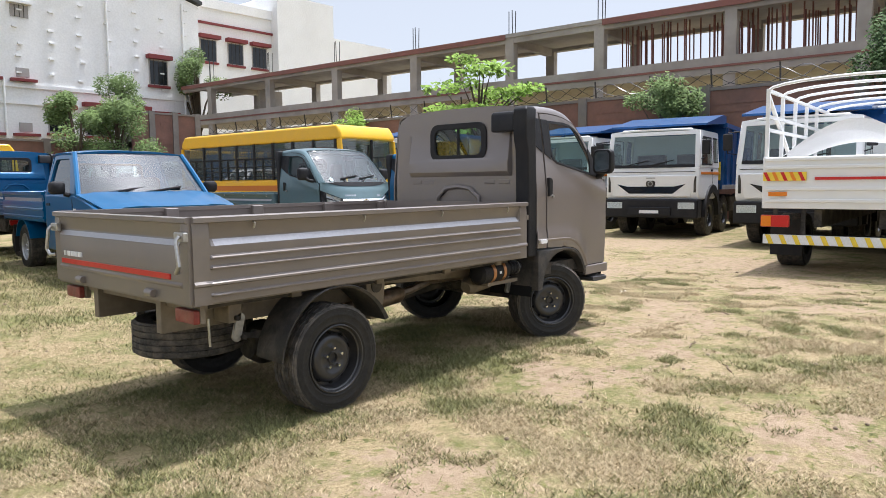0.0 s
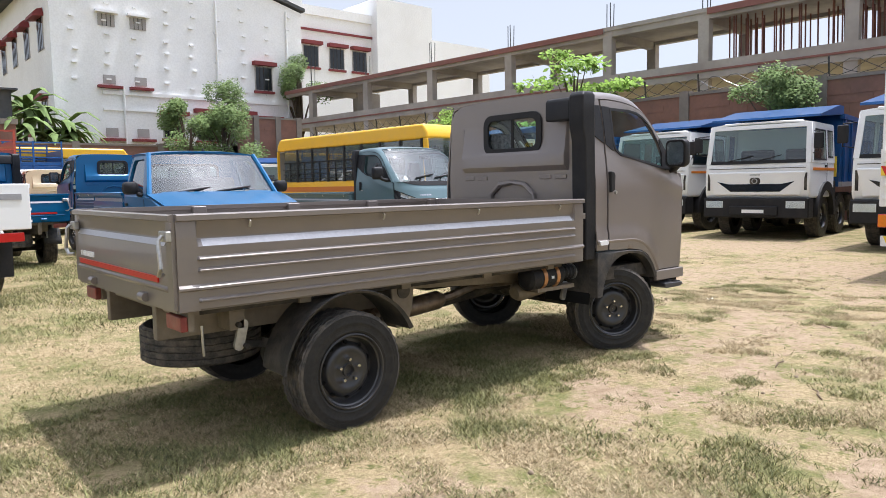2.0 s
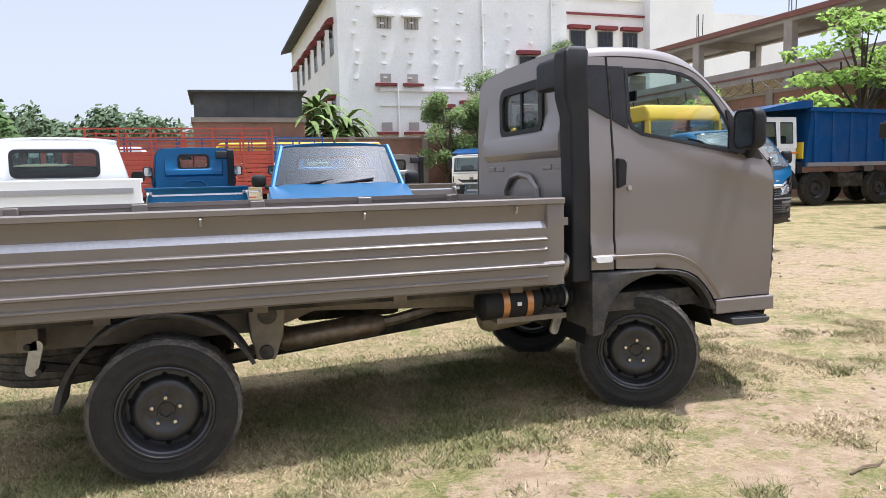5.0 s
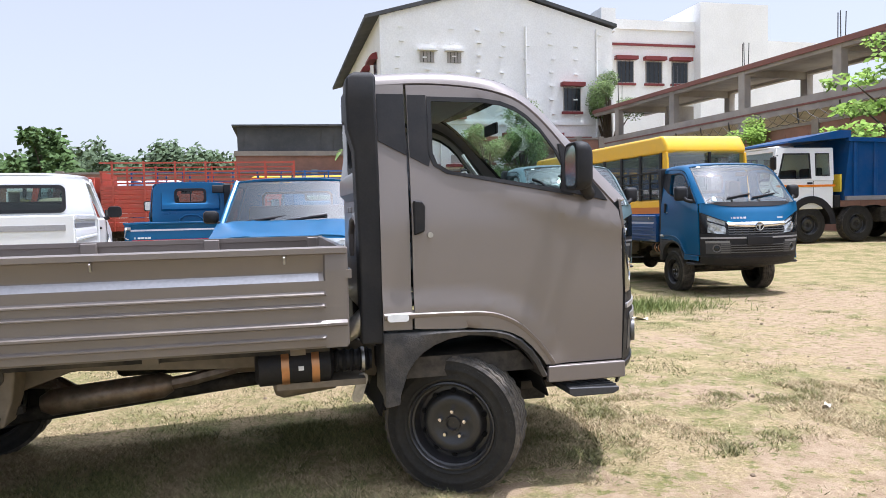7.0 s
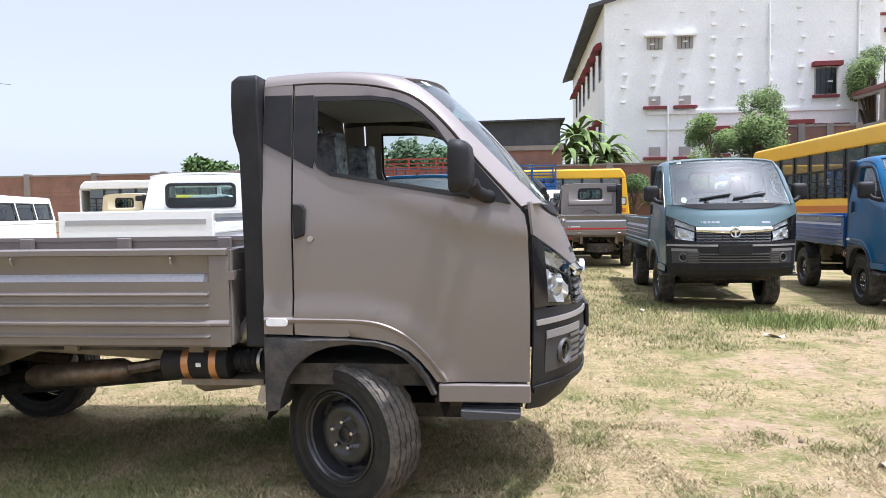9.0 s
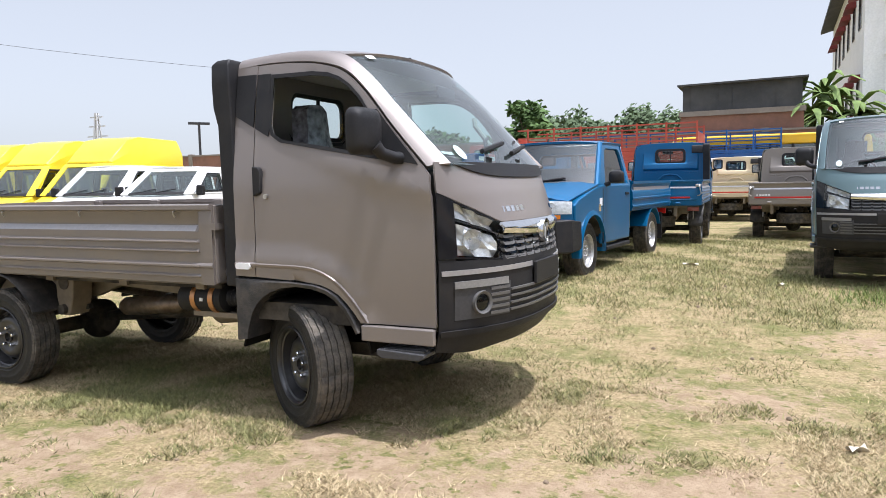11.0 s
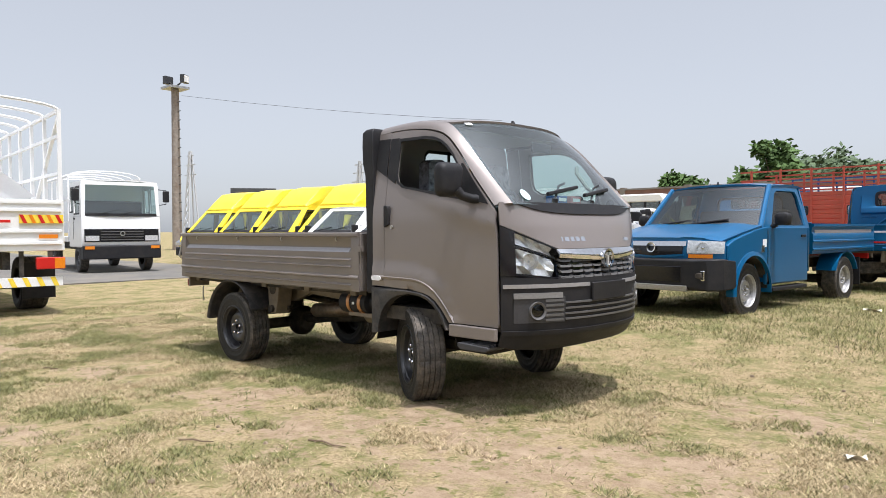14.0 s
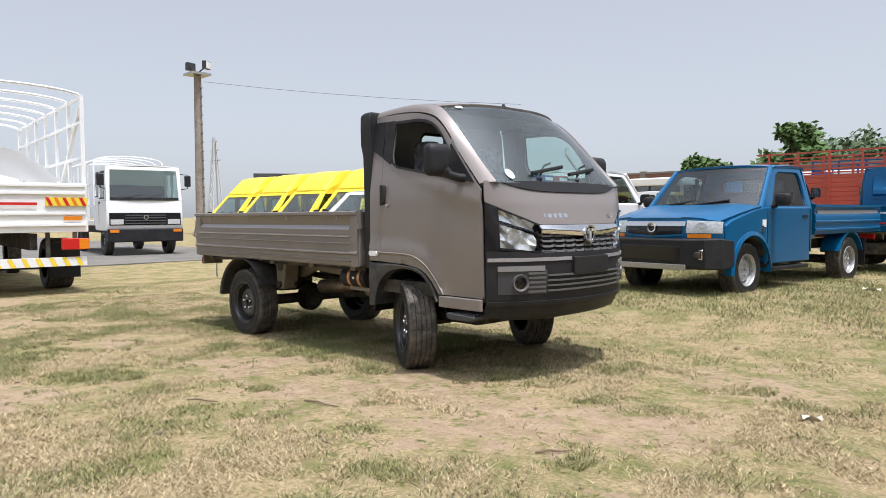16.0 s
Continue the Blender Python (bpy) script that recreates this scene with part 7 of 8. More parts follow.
def white_building():
    root = thing("white_building", "large white plastered building with a gable and red-shaded windows", "building")
    X0, X1, Y0, Y1 = 9.6, 28.2, 48.4, 78.0
    g = Geo()
    out = [(X0, 0), (X1, 0), (X1, 15.6), (18.4, 18.3), (X0, 16.0)]
    g.rings([[(x, y, z) for x, z in out] for y in (Y0, Y1)])
    part("wall", g, PLASTER, root, smooth=0)
    roof = Geo()
    roof.rings([[(X0 - 1.1, y, 15.62), (18.4, y, 18.36), (X1 + 0.3, y, 15.7), (X1 + 0.3, y, 15.95), (18.4, y, 18.62), (X0 - 1.1, y, 15.9)] for y in (Y0 - 0.25, Y1 + 0.5)])
    part("roof", roof, SHED_GREY, root, smooth=0)
    part("ledge", Geo().box(X0 + 3, X1 - 0.2, Y0 - 0.12, Y0, 8.0, 8.25), PLASTER, root)
    part("ledge", Geo().box(X0 + 3, X1 - 0.2, Y0 - 0.10, Y0, 6.9, 7.05), PLASTER, root)
    for x in (14.0, 20.9, 26.8):
        part("drain_pipe", Geo().cyl((x, Y0 - 0.1, 3.5), (x, Y0 - 0.1, 15.5 if x > 16 else 8.6), 0.08, 8), PLASTER, root)
    for x, z, w, h in ((24.7, 10.0, 1.5, 1.9), (17.4, 5.9, 1.6, 1.6), (20.0, 6.0, 1.8, 2.0), (22.7, 6.0, 1.8, 2.0), (25.0, 5.9, 1.8, 1.6), (27.0, 5.8, 1.6, 1.5)):
        window_unit(root, Matrix.Translation((x, Y0, z)), w, h)
    for x in (13.1, 15.2):
        window_unit(root, Matrix.Translation((x, Y0, 13.0)), 1.1, 0.8, False, PALE_WIN)
        part("vent_shade", Geo().box(x - 0.75, x + 0.75, Y0 - 0.4, Y0, 13.45, 13.6), PLASTER, root)
        for z in (9.0, 5.4):
            part("vent", Geo().box(x - 0.4, x + 0.4, Y0 - 0.06, Y0, z - 0.3, z + 0.3), PALE_WIN, root)
            part("vent_sill", Geo().box(x - 0.8, x + 0.8, Y0 - 0.35, Y0, z - 0.6, z - 0.42), RED_TRIM, root)
    rr = random.Random(3)
    studs = Geo()
    for i in range(9):
        for j in range(8):
            x, z = 11.0 + 2.0 * i + rr.uniform(-0.2, 0.2), 8.9 + 1.05 * j + rr.uniform(-0.15, 0.15)
            if z < 15.2:
                studs.box(x - 0.16, x + 0.16, Y0 - 0.12, Y0, z - 0.05, z + 0.05)
    tagged(part("wall_studs", studs, PLASTER, root), kind="stuff")
    side = Matrix.Translation((X0, 0, 0)) @ Matrix.Rotation(radians(-90), 4, "Z")
    for k in range(6):
        y = 51.0 + 4.3 * k
        m = Matrix.Translation((X0, y, 12.1)) @ Matrix.Rotation(radians(-90), 4, "Z")
        fr = window_unit(root, m, 1.7, 2.3, False)
        hood = Geo().rings([[(-1.15, -0.7 * math.sin(a), 1.2 + 0.6 * math.cos(a) - 0.3), (1.15, -0.7 * math.sin(a), 1.2 + 0.6 * math.cos(a) - 0.3), (1.15, 0, 1.0), (-1.15, 0, 1.0)] for a in (0.1, 0.6, 1.1, 1.57)])
        part("awning", hood, RED_TRIM, fr, "curved dark red awning")
        window_unit(root, Matrix.Translation((X0, y, 6.6)) @ Matrix.Rotation(radians(-90), 4, "Z"), 1.7, 2.0)
    # wing behind
    part("rear_wing", Geo().box(28.2, 37.8, 52.0, 66.0, 0, 16.6), PLASTER, root, smooth=0)
    part("parapet", Geo().box(28.0, 38.0, 51.85, 52.0, 16.6, 17.4), PLASTER, root)
    part("parapet_line", Geo().box(28.0, 38.0, 51.78, 51.88, 15.2, 15.4), RED_TRIM, root)
    part("stair_tower", Geo().box(37.8, 44.5, 51.0, 60.0, 0, 18.9), PLASTER, root, smooth=0)
    part("low_wing", Geo().box(44.5, 54.0, 52.5, 62.0, 0, 16.2), PLASTER, root, smooth=0)
    for x in (31.2, 33.9, 36.4):
        window_unit(root, Matrix.Translation((x, 52.0, 13.0)), 1.6, 1.9)
    part("roof_tank", Geo().box(28.3, 29.6, 50.5, 52.5, 16.0, 17.9), PLASTER, root)
    return root


white_building()


def concrete_frame():
    root = thing("concrete_frame_building", "unfinished grey concrete frame building with bare columns", "building", pose(26.5, 44.0, 0, 0, 0, 2.9) @ Matrix.Translation((-26.5, -44.0, 0)))
    cols = [44.0, 37.2, 30.6, 24.1, 17.6, 12.6, 6.6, 1.7, -3.5]
    x0, x1 = 26.5, 31.0
    for a, z0, z1, name in ((0.0, 5.95, 6.70, "floor_slab"), (0.0, 8.85, 9.04, "roof_slab")):
        part(name, Geo().box(x0 - 0.25, x1, -8.0, 47.5, z0, z1), CONCRETE, root, smooth=0)
    for y0, y1 in ((-8.0, 12.4), (17.8, 47.5)):
        part("roof_edge", Geo().box(x0 - 0.32, x0 - 0.26, y0, y1, 8.74, 9.00), RUST_EDGE, root, "rusty red shuttering edge")
    part("slab_line", Geo().box(x0 - 0.30, x0 - 0.26, -8.0, 47.5, 6.25, 6.34), RUST_EDGE, root)
    for x in (x0, x1 - 0.3):
        for y in cols:
            part("column", Geo().box(x - 0.2, x + 0.2, y - 0.25, y + 0.25, 6.7, 8.85), CONCRETE, root, smooth=0)
            part("column", Geo().box(x - 0.2, x + 0.2, y - 0.25, y + 0.25, 0.0, 5.95), CONCRETE, root, smooth=0)
        part("beam", Geo().box(x - 0.18, x + 0.18, -8.0, 47.5, 8.56 if x == x0 else 8.68, 8.86), CONCRETE, root)
    for y in cols:
        part("beam", Geo().box(x0, x1, y - 0.16, y + 0.16, 8.45, 8.86), CONCRETE, root)
        for dx, dy in ((-0.13, -0.15), (0.13, -0.15), (0.0, 0.15)):
            rods = Geo().cyl((x0 + dx, y + dy, 9.0), (x0 + dx * 1.3, y + dy, 10.6 + 0.4 * math.sin(y)), 0.025, 5)
            part("starter_bar", rods, RIM_BLACK, root, "rusty steel starter bar above a column")
    part("rear_parapet", Geo().box(x1 - 0.1, x1, 24.0, 47.5, 6.7, 7.1), PLASTER, root)
    for y in (41.0,):
        part("partition", Geo().box(x0 + 2.0, x1 - 0.4, y - 0.1, y + 0.1, 6.7, 8.45), CONCRETE, root)
    rr = random.Random(8)
    prop = Geo().cyl((0, 0, 6.7), (0.04, 0.05, 8.85), 0.035, 5).mesh("scaffold_prop", RUST_EDGE)
    for _ in range(150):
        part("scaffold_prop", prop, None, root, m=Matrix.Translation((rr.uniform(x0 + 0.3, x1 - 0.5), rr.uniform(-7.5, 12.2), 0)))
    return root


concrete_frame()


def pier_wall(name, label, a, b, z, piers, cap=0.12):
    """A brick boundary wall from a to b with concrete piers."""
    root = thing(name, label, "wall", kind="structure")
    a, b = Vector((*a, 0)), Vector((*b, 0))
    d = (b - a).normalized()
    m = Matrix.Translation(a) @ Matrix.Rotation(math.atan2(d.y, d.x), 4, "Z")
    n = (b - a).length
    part("brick_panel", Geo().box(0, n, -0.12, 0.12, -0.3, z), BRICKWORK, root, m=m, smooth=0)
    part("coping", Geo().box(0, n, -0.17, 0.17, z, z + cap), MORTAR, root, m=m)
    for k in range(piers + 1):
        x = n * k / piers
        part("pier", Geo().box(x - 0.2, x + 0.2, -0.2, 0.2, -0.3, z + 0.2), MORTAR, root, m=m)
    courses = Geo()
    rr = random.Random(int(z * 100))
    for i in range(int(z / 0.30)):
        zz = 0.15 + 0.30 * i
        for j in range(int(n / 1.4)):
            x = 0.7 + 1.4 * j + (0.7 if i % 2 else 0)
            if rr.random() < 0.6 and x < n - 0.7:
                courses.box(x - 0.62, x + 0.62, -0.135, 0.135, zz - 0.12, zz + 0.12)
    part("brick_courses", courses, BRICKWORK, root, m=m, smooth=0)
    return root


pier_wall("wall_east", "tall old brick boundary wall topped with barbed wire", (24.0, -30.0), (24.0, 42.0), 4.75, 14)
pier_wall("wall_corner", "taller dark brick wall with concrete piers", (24.0, 42.0), (19.0, 42.0), 6.2, 3)
pier_wall("wall_north", "long dark brick boundary wall with concrete piers", (19.0, 42.0), (-60.0, 42.0), 4.1, 16)
wire = Geo()
for k in range(3):
    wire.tube([(23.95 + 0.22 * math.sin(j * 0.9 + k * 2), -12 + 0.35 * j, 5.15 + 0.26 * math.cos(j * 0.9 + k * 2)) for j in range(150)], 0.014, 4)
tagged(new("barbed_wire", wire.mesh("barbed_wire", RIM_BLACK)), "tangled coils of barbed wire on the wall", "barbed wire")
for k in range(22):
    st = Geo().bar((24.0, -11 + 2.4 * k, 4.85), (23.9, -11 + 2.4 * k, 5.55), 0.05, 0.05)
    tagged(new("wire_post", st.mesh("wire_post", RIM_BLACK)), "thin iron post on the brick wall", "post", "wire posts")

shed = thing("shed", "dark grey sheet-metal shed on a brick base", "shed")
part("brick_base", Geo().box(-0.6, 6.2, 42.4, 50, -0.3, 5.2), BRICKWORK, shed, smooth=0)
part("base_coping", Geo().box(-0.7, 6.3, 42.3, 50, 5.2, 5.5), MORTAR, shed)
part("sheet_wall", Geo().rings([[(-0.5, y, 5.5), (6.1, y, 5.5), (6.1, y, 7.13), (-0.5, y, 7.05)] for y in (42.6, 50)]), SHED_GREY, shed, smooth=0)
part("roof", Geo().rings([[(-0.8, y, 7.05), (6.4, y, 7.12), (6.4, y, 7.22), (-0.8, y, 7.15)] for y in (42.3, 50)]), SHED_GREY, shed, smooth=0)
for k in range(8):
    part("sheet_seam", Geo().box(-0.1 + 0.8 * k, -0.06 + 0.8 * k, 42.57, 42.6, 5.5, 7.05), SHED_GREY, shed)


# ---- trees ----
BARK = material("bark", (0.10, 0.075, 0.05), 0.9, 0.0, 20.0, 0.3)


def leaf_material(name, color):
    m = material(name, color, 0.7, 0.0, 1.2, 0.4)
    m.node_tree.nodes["Principled BSDF"].inputs["Specular IOR Level"].default_value = 0.15
    return m


LEAF_BRIGHT = leaf_material("bright_leaf", (0.21, 0.33, 0.05))
LEAF_MID = leaf_material("mid_leaf", (0.14, 0.20, 0.065))
LEAF_DARK = leaf_material("dark_leaf", (0.075, 0.125, 0.04))
LEAF_FAR = leaf_material("far_leaf", (0.10, 0.14, 0.075))


def leaves(geo, rr, centre, radius, count, size, droop=0.3, flat=0.8):
    for _ in range(count):
        d = Vector((rr.gauss(0, 1), rr.gauss(0, 1), rr.gauss(0, 0.8))).normalized() * radius * rr.uniform(0.25, 1.0) ** 0.5
        d.z *= flat / 0.8
        p = Vector(centre) + d
        u = Vector((rr.gauss(0, 1), rr.gauss(0, 1), rr.gauss(0, 0.5) - droop)).normalized()
        w = u.orthogonal().normalized() * size * 0.33
        u *= size * rr.uniform(0.6, 1.3)
        geo.add([p, p + u * 0.5 + w, p + u, p + u * 0.5 - w], [(0, 1, 2, 3)])


def tree(label, x, y, height, spread, leaf, seed, count=260, clumps=18, size=0.22, group="", low=0.35, z0=0.0, flat=0.8):
    rr = random.Random(seed)
    root = thing("tree", label, "tree", pose(x, y, z0), group)
    limbs, crown = Geo(), Geo()
    top = height * 0.8
    limbs.tube([(0, 0, -0.2), (rr.uniform(-0.1, 0.1), 0, top * 0.4), (rr.uniform(-0.3, 0.3), rr.uniform(-0.3, 0.3), top)], [height * 0.026, height * 0.02, height * 0.006], 8)
    for k in range(clumps):
        t = rr.uniform(low, 1.0)
        a = rr.uniform(0, 6.28)
        r = spread * (1.15 - 0.75 * abs(t - 0.55)) * rr.uniform(0.35, 1.0) * (1.0 - 0.55 * max(0, t - 0.7) / 0.3)
        c = (r * math.cos(a), r * math.sin(a), height * t * 0.96)
        limbs.tube([(0, 0, height * max(0.12, t * 0.55)), (c[0] * 0.5, c[1] * 0.5, height * t * 0.8), c], [height * 0.009, height * 0.006, 0.006], 5)
        leaves(crown, rr, c, spread * rr.uniform(0.26, 0.42), count * 2, size * 0.66, 0.3, flat)
    part("trunk", limbs, BARK, root)
    part("crown", crown, leaf, root, smooth=0)
    return root


tree("bright green young tree with layered leaves by the wall", 22.9, 15.9, 7.2, 2.8, LEAF_BRIGHT, 1, 60, 21, 0.42, low=0.5, z0=0.2, flat=0.22)
tree("rounded green tree before the boundary wall", 15.0, 40.0, 7.0, 1.9, LEAF_MID, 2, 260, 18, 0.24, "wall trees")
tree("rounded green tree before the boundary wall", 17.6, 40.2, 8.2, 2.4, LEAF_MID, 3, 300, 22, 0.24, "wall trees")
tree("green bush growing over the brick wall", 22.8, 7.2, 5.2, 1.8, LEAF_MID, 4, 240, 14, 0.2, low=0.62, flat=0.6)
tree("green bush growing over the brick wall", 23.2, 0.0, 6.2, 2.2, LEAF_DARK, 5, 240, 14, 0.2, low=0.62)
tree("green bush growing over the brick wall", 23.3, 25.0, 5.6, 1.3, LEAF_BRIGHT, 15, 200, 8, 0.2, low=0.62)
tree("small tree behind the concrete frame", 27.5, 47.8, 12.4, 2.4, LEAF_MID, 6, 260, 14, 0.28, low=0.72)
tree("dark green shrub at the foot of the wall", 10.5, 40.6, 3.4, 1.6, LEAF_DARK, 7, 200, 12, 0.2)
tree("dark green shrub at the foot of the wall", 4.0, 40.8, 3.0, 1.6, LEAF_DARK, 8, 200, 12, 0.2)


def banana(x, y, height, seed):
    rr = random.Random(seed)
    root = thing("banana_plant", "banana plant with long drooping ragged leaves", "plant", pose(x, y, 0), "banana plants")
    part("stem", Geo().tube([(0, 0, 0), (0.1, 0, height * 0.6)], [0.16, 0.09], 8), LEAF_MID, root)
    for k in range(15):
        a, up = rr.uniform(0, 6.28), rr.uniform(0.4, 1.5)
        n = height * rr.uniform(0.20, 0.33)
        pts = [(0.1 + math.cos(a) * n * t, math.sin(a) * n * t, height * 0.6 + n * (up * t - 1.15 * t * t)) for t in (0, 0.2, 0.45, 0.7, 1.0)]
        g = Geo()
        side = Vector((-math.sin(a), math.cos(a), 0))
        g.rings([[Vector(p) - side * w, Vector(p) + Vector((0, 0, 0.06)), Vector(p) + side * w] for p, w in zip(pts, (0.04, 0.17, 0.23, 0.18, 0.02))], closed=False)
        part("leaf", g, LEAF_MID, root, thick=0.01)
    return root


for i, (x, y, h) in enumerate(((6.6, 44.0, 8.2), (7.8, 44.8, 9.6), (8.8, 43.6, 8.4), (9.4, 44.6, 7.6), (7.2, 45.6, 10.4), (8.2, 43.2, 7.0))):
    banana(x, y, h, 30 + i)

far = Geo()
rr = random.Random(12)
for _ in range(430):
    x = rr.uniform(-27, 8)
    y = rr.uniform(86, 108)
    top = 9.3 + 3.2 * noise.noise((x * 0.16, 0, 0)) + rr.uniform(-1, 0.8)
    leaves(far, rr, (x, y, top * rr.uniform(0.35, 0.95)), 1.8, 80, 0.75)
tagged(new("far_woods", far.mesh("far_woods", LEAF_FAR, 0)), "belt of distant hazy green trees", "trees", kind="stuff")
for i, (x, y, h) in enumerate(((-17.8, 64.0, 9.4), (-29.5, 70, 6.9), (-43.0, 96.0, 9.2))):
    tree("tall tree beyond the yard", x, y, h, 3.2, LEAF_DARK, 50 + i, 90, 22, 1.0, "far trees")


# ---- masts ----
CONC_POST = material("post_concrete", (0.27, 0.235, 0.20), 0.8, 0.0, 6.0, 0.2, dirt=(0.14, 0.08, 0.05), dirt_scale=2.0, dirt_amount=0.6)
mast = thing("floodlight_mast", "tall grey floodlight mast with climbing rungs", "lamp post", pose(-40.78, 17.73, 0))
part("pole", Geo().tube([(0, 0, -0.3), (0, 0, 11.0)], [0.33, 0.25], 12), CONC_POST, mast)
part("platform", Geo().box(-0.7, 0.7, -0.7, 0.7, 11.0, 11.15), STEEL, mast)
for a in (0.6, 3.4):
    arm_m = Matrix.Translation((0, 0, 11.15)) @ Matrix.Rotation(a, 4, "Z")
    lamp = part("floodlight", Geo().box(0.55, 0.85, -0.33, 0.33, 0.25, 0.80), RIM_BLACK, mast, "square floodlight", 0.03, m=arm_m)
    part("lamp_face", Geo().box(0.85, 0.87, -0.28, 0.28, 0.30, 0.75), WHITE_PLAIN, lamp)
    part("lamp_arm", Geo().cyl((0, 0, 0), (0.6, 0, 0.4), 0.05, 6), RIM_BLACK, mast, m=arm_m)
for k in range(14):
    part("rung", Geo().cyl((0.25, 0.05, 2.0 + 0.62 * k), (0.62, 0.05, 2.05 + 0.62 * k), 0.03, 5), RIM_BLACK, mast)
cable = Geo().tube([(-40.6 + 40 * t, 18.1 + 34 * t, 10.6 - 5 * t * (1 - t) - 2 * t) for t in [k / 12 for k in range(6)]], 0.012, 4)
tagged(new("overhead_cable", cable.mesh("overhead_cable", RIM_BLACK)), "thin sagging overhead cable", "cable")


def pylon(x, y, h):
    root = thing("lattice_pylon", "distant grey lattice pylon", "pylon", pose(x, y, 0), "far pylons")
    g = Geo()
    for sx, sy in ((-1, -1), (1, -1), (1, 1), (-1, 1)):
        g.bar((sx * h * 0.07, sy * h * 0.07, 0), (sx * 0.25, sy * 0.25, h), 0.35, 0.35)
    for k in range(9):
        a, b = h * k / 9, h * (k + 1) / 9
        wa, wb = h * 0.07 * (1 - k / 9.5), h * 0.07 * (1 - (k + 1) / 9.5)
        g.bar((-wa, -wa, a), (wb, -wb, b), 0.2, 0.2).bar((wa, -wa, a), (-wb, -wb, b), 0.2, 0.2)
    for z, w in ((0.72, 4.0), (0.84, 3.2), (0.95, 2.4)):
        g.bar((-w, 0, h * z), (w, 0, h * z), 0.3, 0.3)
    part("lattice", g, PYLON, root)
    return root


PYLON = material("hazy_steel", (0.48, 0.49, 0.51), 0.8)
pylon(-219.8, 106.5, 28.0)
pylon(-167.0, 136.0, 23.0)
pole = Geo().cyl((-46, 49, 0), (-46, 49, 7.8), 0.12, 8).bar((-46.6, 48.2, 7.7), (-45.4, 49.8, 7.7), 0.12, 0.25)
tagged(new("street_lamp", pole.mesh("street_lamp", RIM_BLACK)), "distant dark lamp post with a cross arm", "lamp post")
low = thing("distant_block", "long low grey building in the haze", "building", pose(-97, 57, 0, 0, 0, 60))
part("wall", Geo().box(-3.2, 3.2, -3.2, 3.2, 0, 7.3), PYLON, low)
part("roof", Geo().box(-3.5, 3.5, -3.5, 3.5, 7.3, 8.1), SHED_GREY, low)


# ---- the parked vehicles ----
light_truck("taupe light pickup truck with black trim on dry grass", TAUPE, TAUPE_BED, pose(0, 0, 0), True, "", -29.0, True, True, 0.035)
gz = ground_z
for y, mat, words in ((0.02, CARTON_BLUE, "small blue carton lying on the truck's dashboard"), (0.20, CARTON_PINK, "small pink carton lying on the truck's dashboard")):
    box = thing("carton", words, "carton", pose(3.27, y, 1.432, 0, 0, 6), "dashboard cartons")
    part("box", Geo().box(-0.05, 0.05, -0.075, 0.075, 0.0, 0.10), mat, box, bevel=0.004)
    part("label_bar", Geo().box(0.0505, 0.052, -0.055, 0.055, 0.06, 0.085), WHITE_PLAIN, box)
light_truck("grey-green light pickup truck with a black bumper", GREYGREEN, GREYGREEN, pose(6.3, 9.25, 0.0, 0, 0, -92), True, steer=0)
light_truck("bright blue light pickup truck with muddy tyres", BLUE, DEEP_BLUE, pose(9.16, 9.03, 0.0, 0, 0, -94), True)
light_truck("blue light pickup truck seen from its tailgate", BLUE, BLUE, pose(2.79, 10.66, gz(2.8, 11.4), 0, 0, 92), False)
light_truck("silver-brown light pickup truck seen from its tailgate", SILVER_BROWN, SILVER_BROWN, pose(5.25, 13.6, 0.0, 0, 0, 88), False)
light_truck("blue light pickup truck parked aslant", BLUE, BLUE, pose(0.0, 10.0, gz(0, 10.6), 0, 0, 92), False)
light_truck("beige light pickup truck seen from its tailgate", BEIGE, BEIGE, pose(3.6, 20.5, 0.0, 0, 0, 90), False)
light_truck("beige light pickup truck far behind the blue one", BEIGE, BEIGE, pose(0.9, 20.0, 0.0, 0, 0, 92), False)
light_truck("beige light pickup truck far behind the white pickup", BEIGE, BEIGE, pose(-4.6, 17.5, 0.0, 0, 0, 88), False)
long_pickup("blue metallic single-cab pickup with silver wheels on grass", BLUE, pose(1.88, 5.12, 0.11, 0, 0, -95.5))
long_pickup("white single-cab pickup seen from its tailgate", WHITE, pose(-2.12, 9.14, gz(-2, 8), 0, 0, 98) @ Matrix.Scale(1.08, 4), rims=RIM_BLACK)
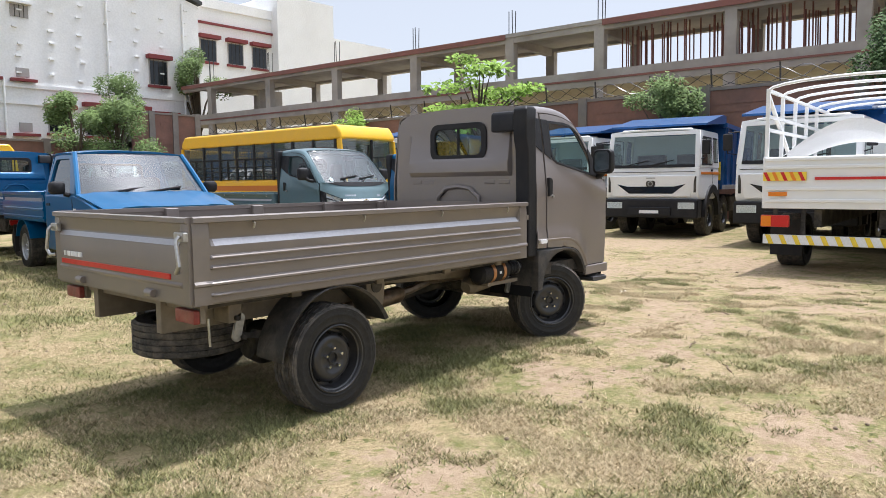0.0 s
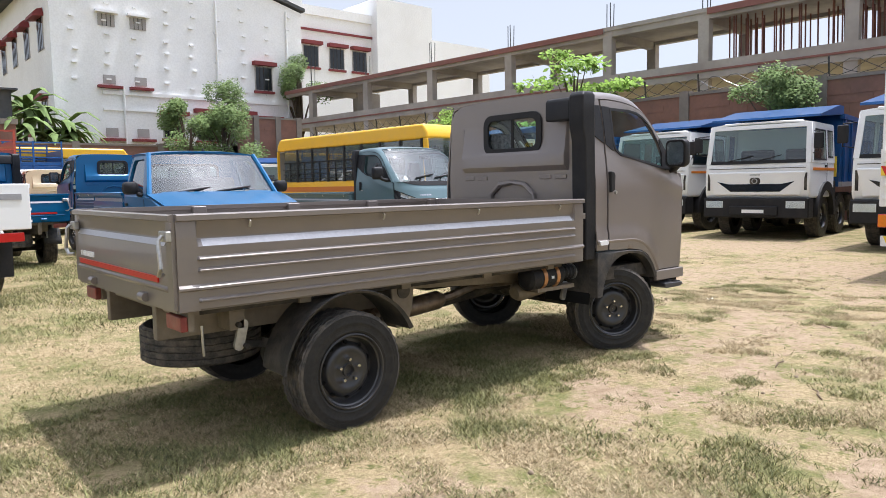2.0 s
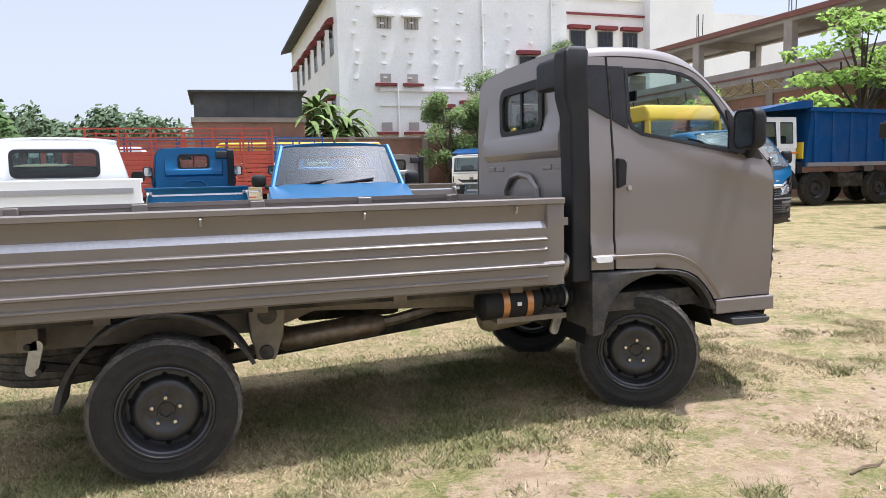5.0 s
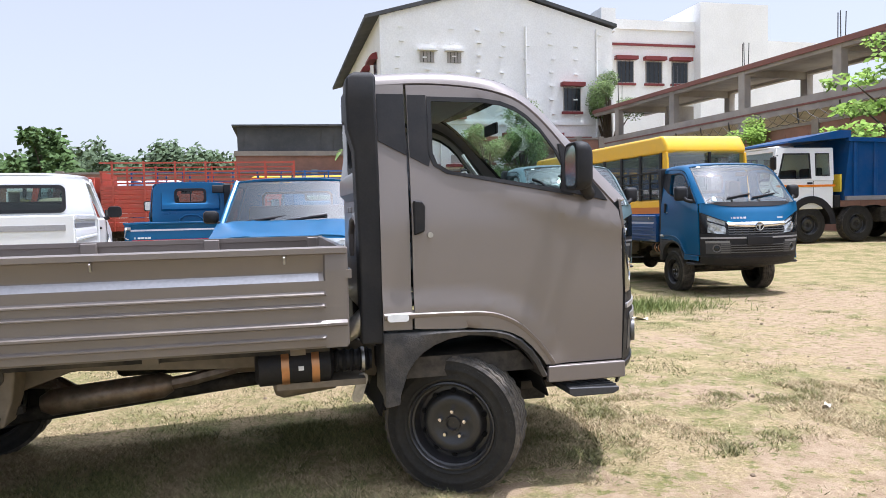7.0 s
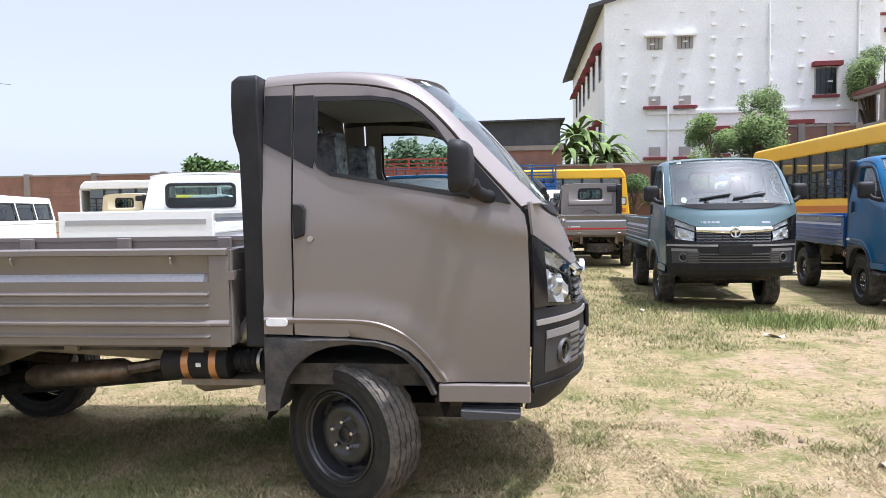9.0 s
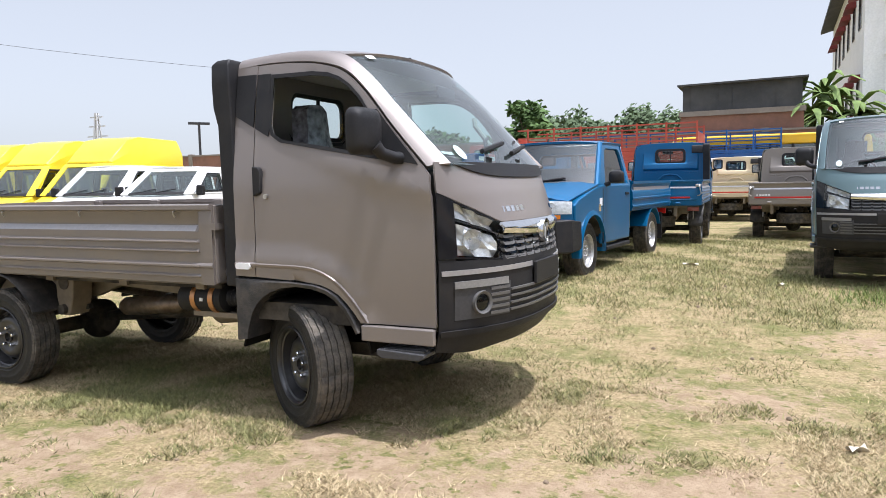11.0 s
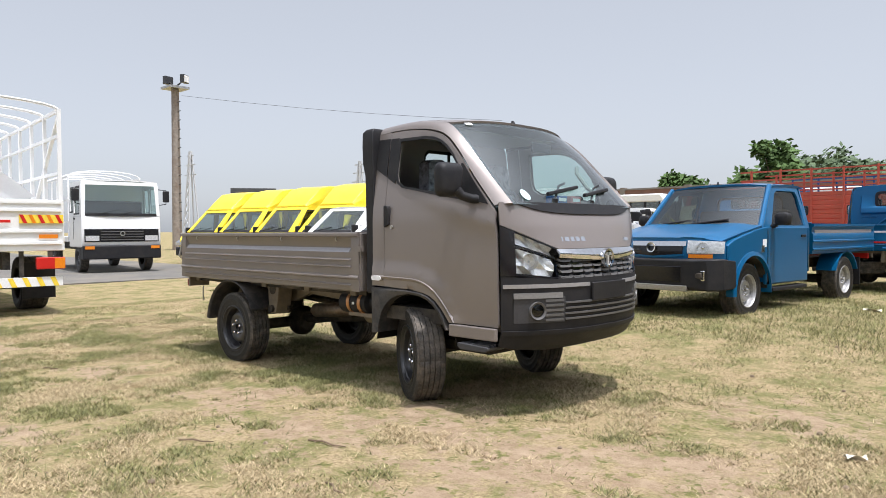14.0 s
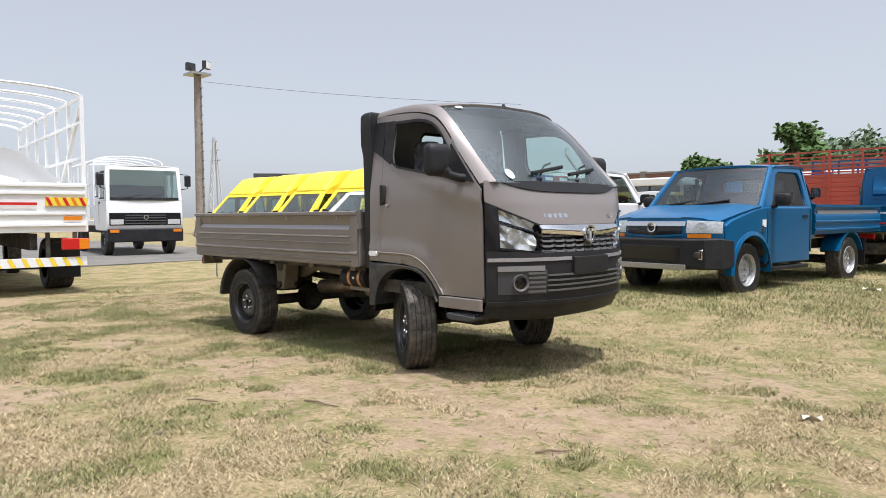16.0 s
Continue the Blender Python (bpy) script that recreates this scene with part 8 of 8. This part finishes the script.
for k, (x, y, a) in enumerate(((15.7, 3.9, 187), (16.65, 7.2, 179), (14.3, 0.0, 182), (16.6, 14.4, 178), (13.1, -3.6, 179))):
    tipper("white heavy tipper truck with a blue tipping body", pose(x, y, gz(x, y), 0, 0, a))
for x, y, a in ((15.6, 36.5, 240), (18.2, 34.5, 240)):
    tipper("distant white heavy tipper truck with a blue body", pose(x, y, 0, 0, 0, a))
bus("yellow bus with a brown stripe and barred windows", pose(12.67, 12.2, 0, 0, 0, -89))
cage_truck("white lorry with an open cage body and striped boards", pose(8.75, -1.9, 0, 0, 0, 3), 2.80)
cage_truck("white lorry with an open cage body seen from behind", pose(-5.7, -1.75, 0, 0, 0, 176), 3.18)
flat_nose_truck("white flat-nosed lorry with a black grille", pose(-17.1, 4.55, 0.03, 0, 0, -7))
for k, x in enumerate((-21.0, -18.3, -15.7, -13.0)):
    van("bright yellow high-roofed van", YELLOW, pose(x + 0.2, 9.6, 0, 0, 0, -76))
van("white low van beside the yellow vans", WHITE, pose(-10.5, 8.4, 0, 0, 0, -76), 2.05, "white cars")
van("white low van beside the yellow vans", WHITE, pose(-8.0, 8.2, 0, 0, 0, -76), 1.95, "white cars")
stake_truck("long orange-red lorry with a slatted body", pose(-4.0, 23.0, 0, 0, 0, 180), ORANGE, 6.4)
stake_truck("dark blue lorry with a slatted body", pose(-4.0, 28.5, 0, 0, 0, 180), DEEP_BLUE, 9.0, cab_paint=WHITE)
bus("small yellow bus far behind the orange lorry", pose(8.5, 31.0, 0, 0, 0, 0), 8.0, "far buses")
van("white van far behind the blue pickup", WHITE, pose(6.0, 26.0, 0, 0, 0, 0), 2.3, "far vans")
light_truck("beige light pickup truck in the far row", BEIGE, BEIGE, pose(-9.4, 15.5, 0.0, 0, 0, 86), False)
light_truck("white light pickup truck in the far row", WHITE, WHITE, pose(-8.0, 18.6, 0.0, 0, 0, 86), False)
van("yellow van behind the white pickups", YELLOW, pose(-9.0, 26.0, 0, 0, 0, 60), 2.4, "far vans")
bus("white bus by the far wall", pose(-12.0, 33.0, 0, 0, 0, 0), 8.0, "far buses", WHITE)
bus("white bus by the far wall", pose(-2.5, 34.0, 0, 0, 0, 0), 8.0, "far buses", WHITE)
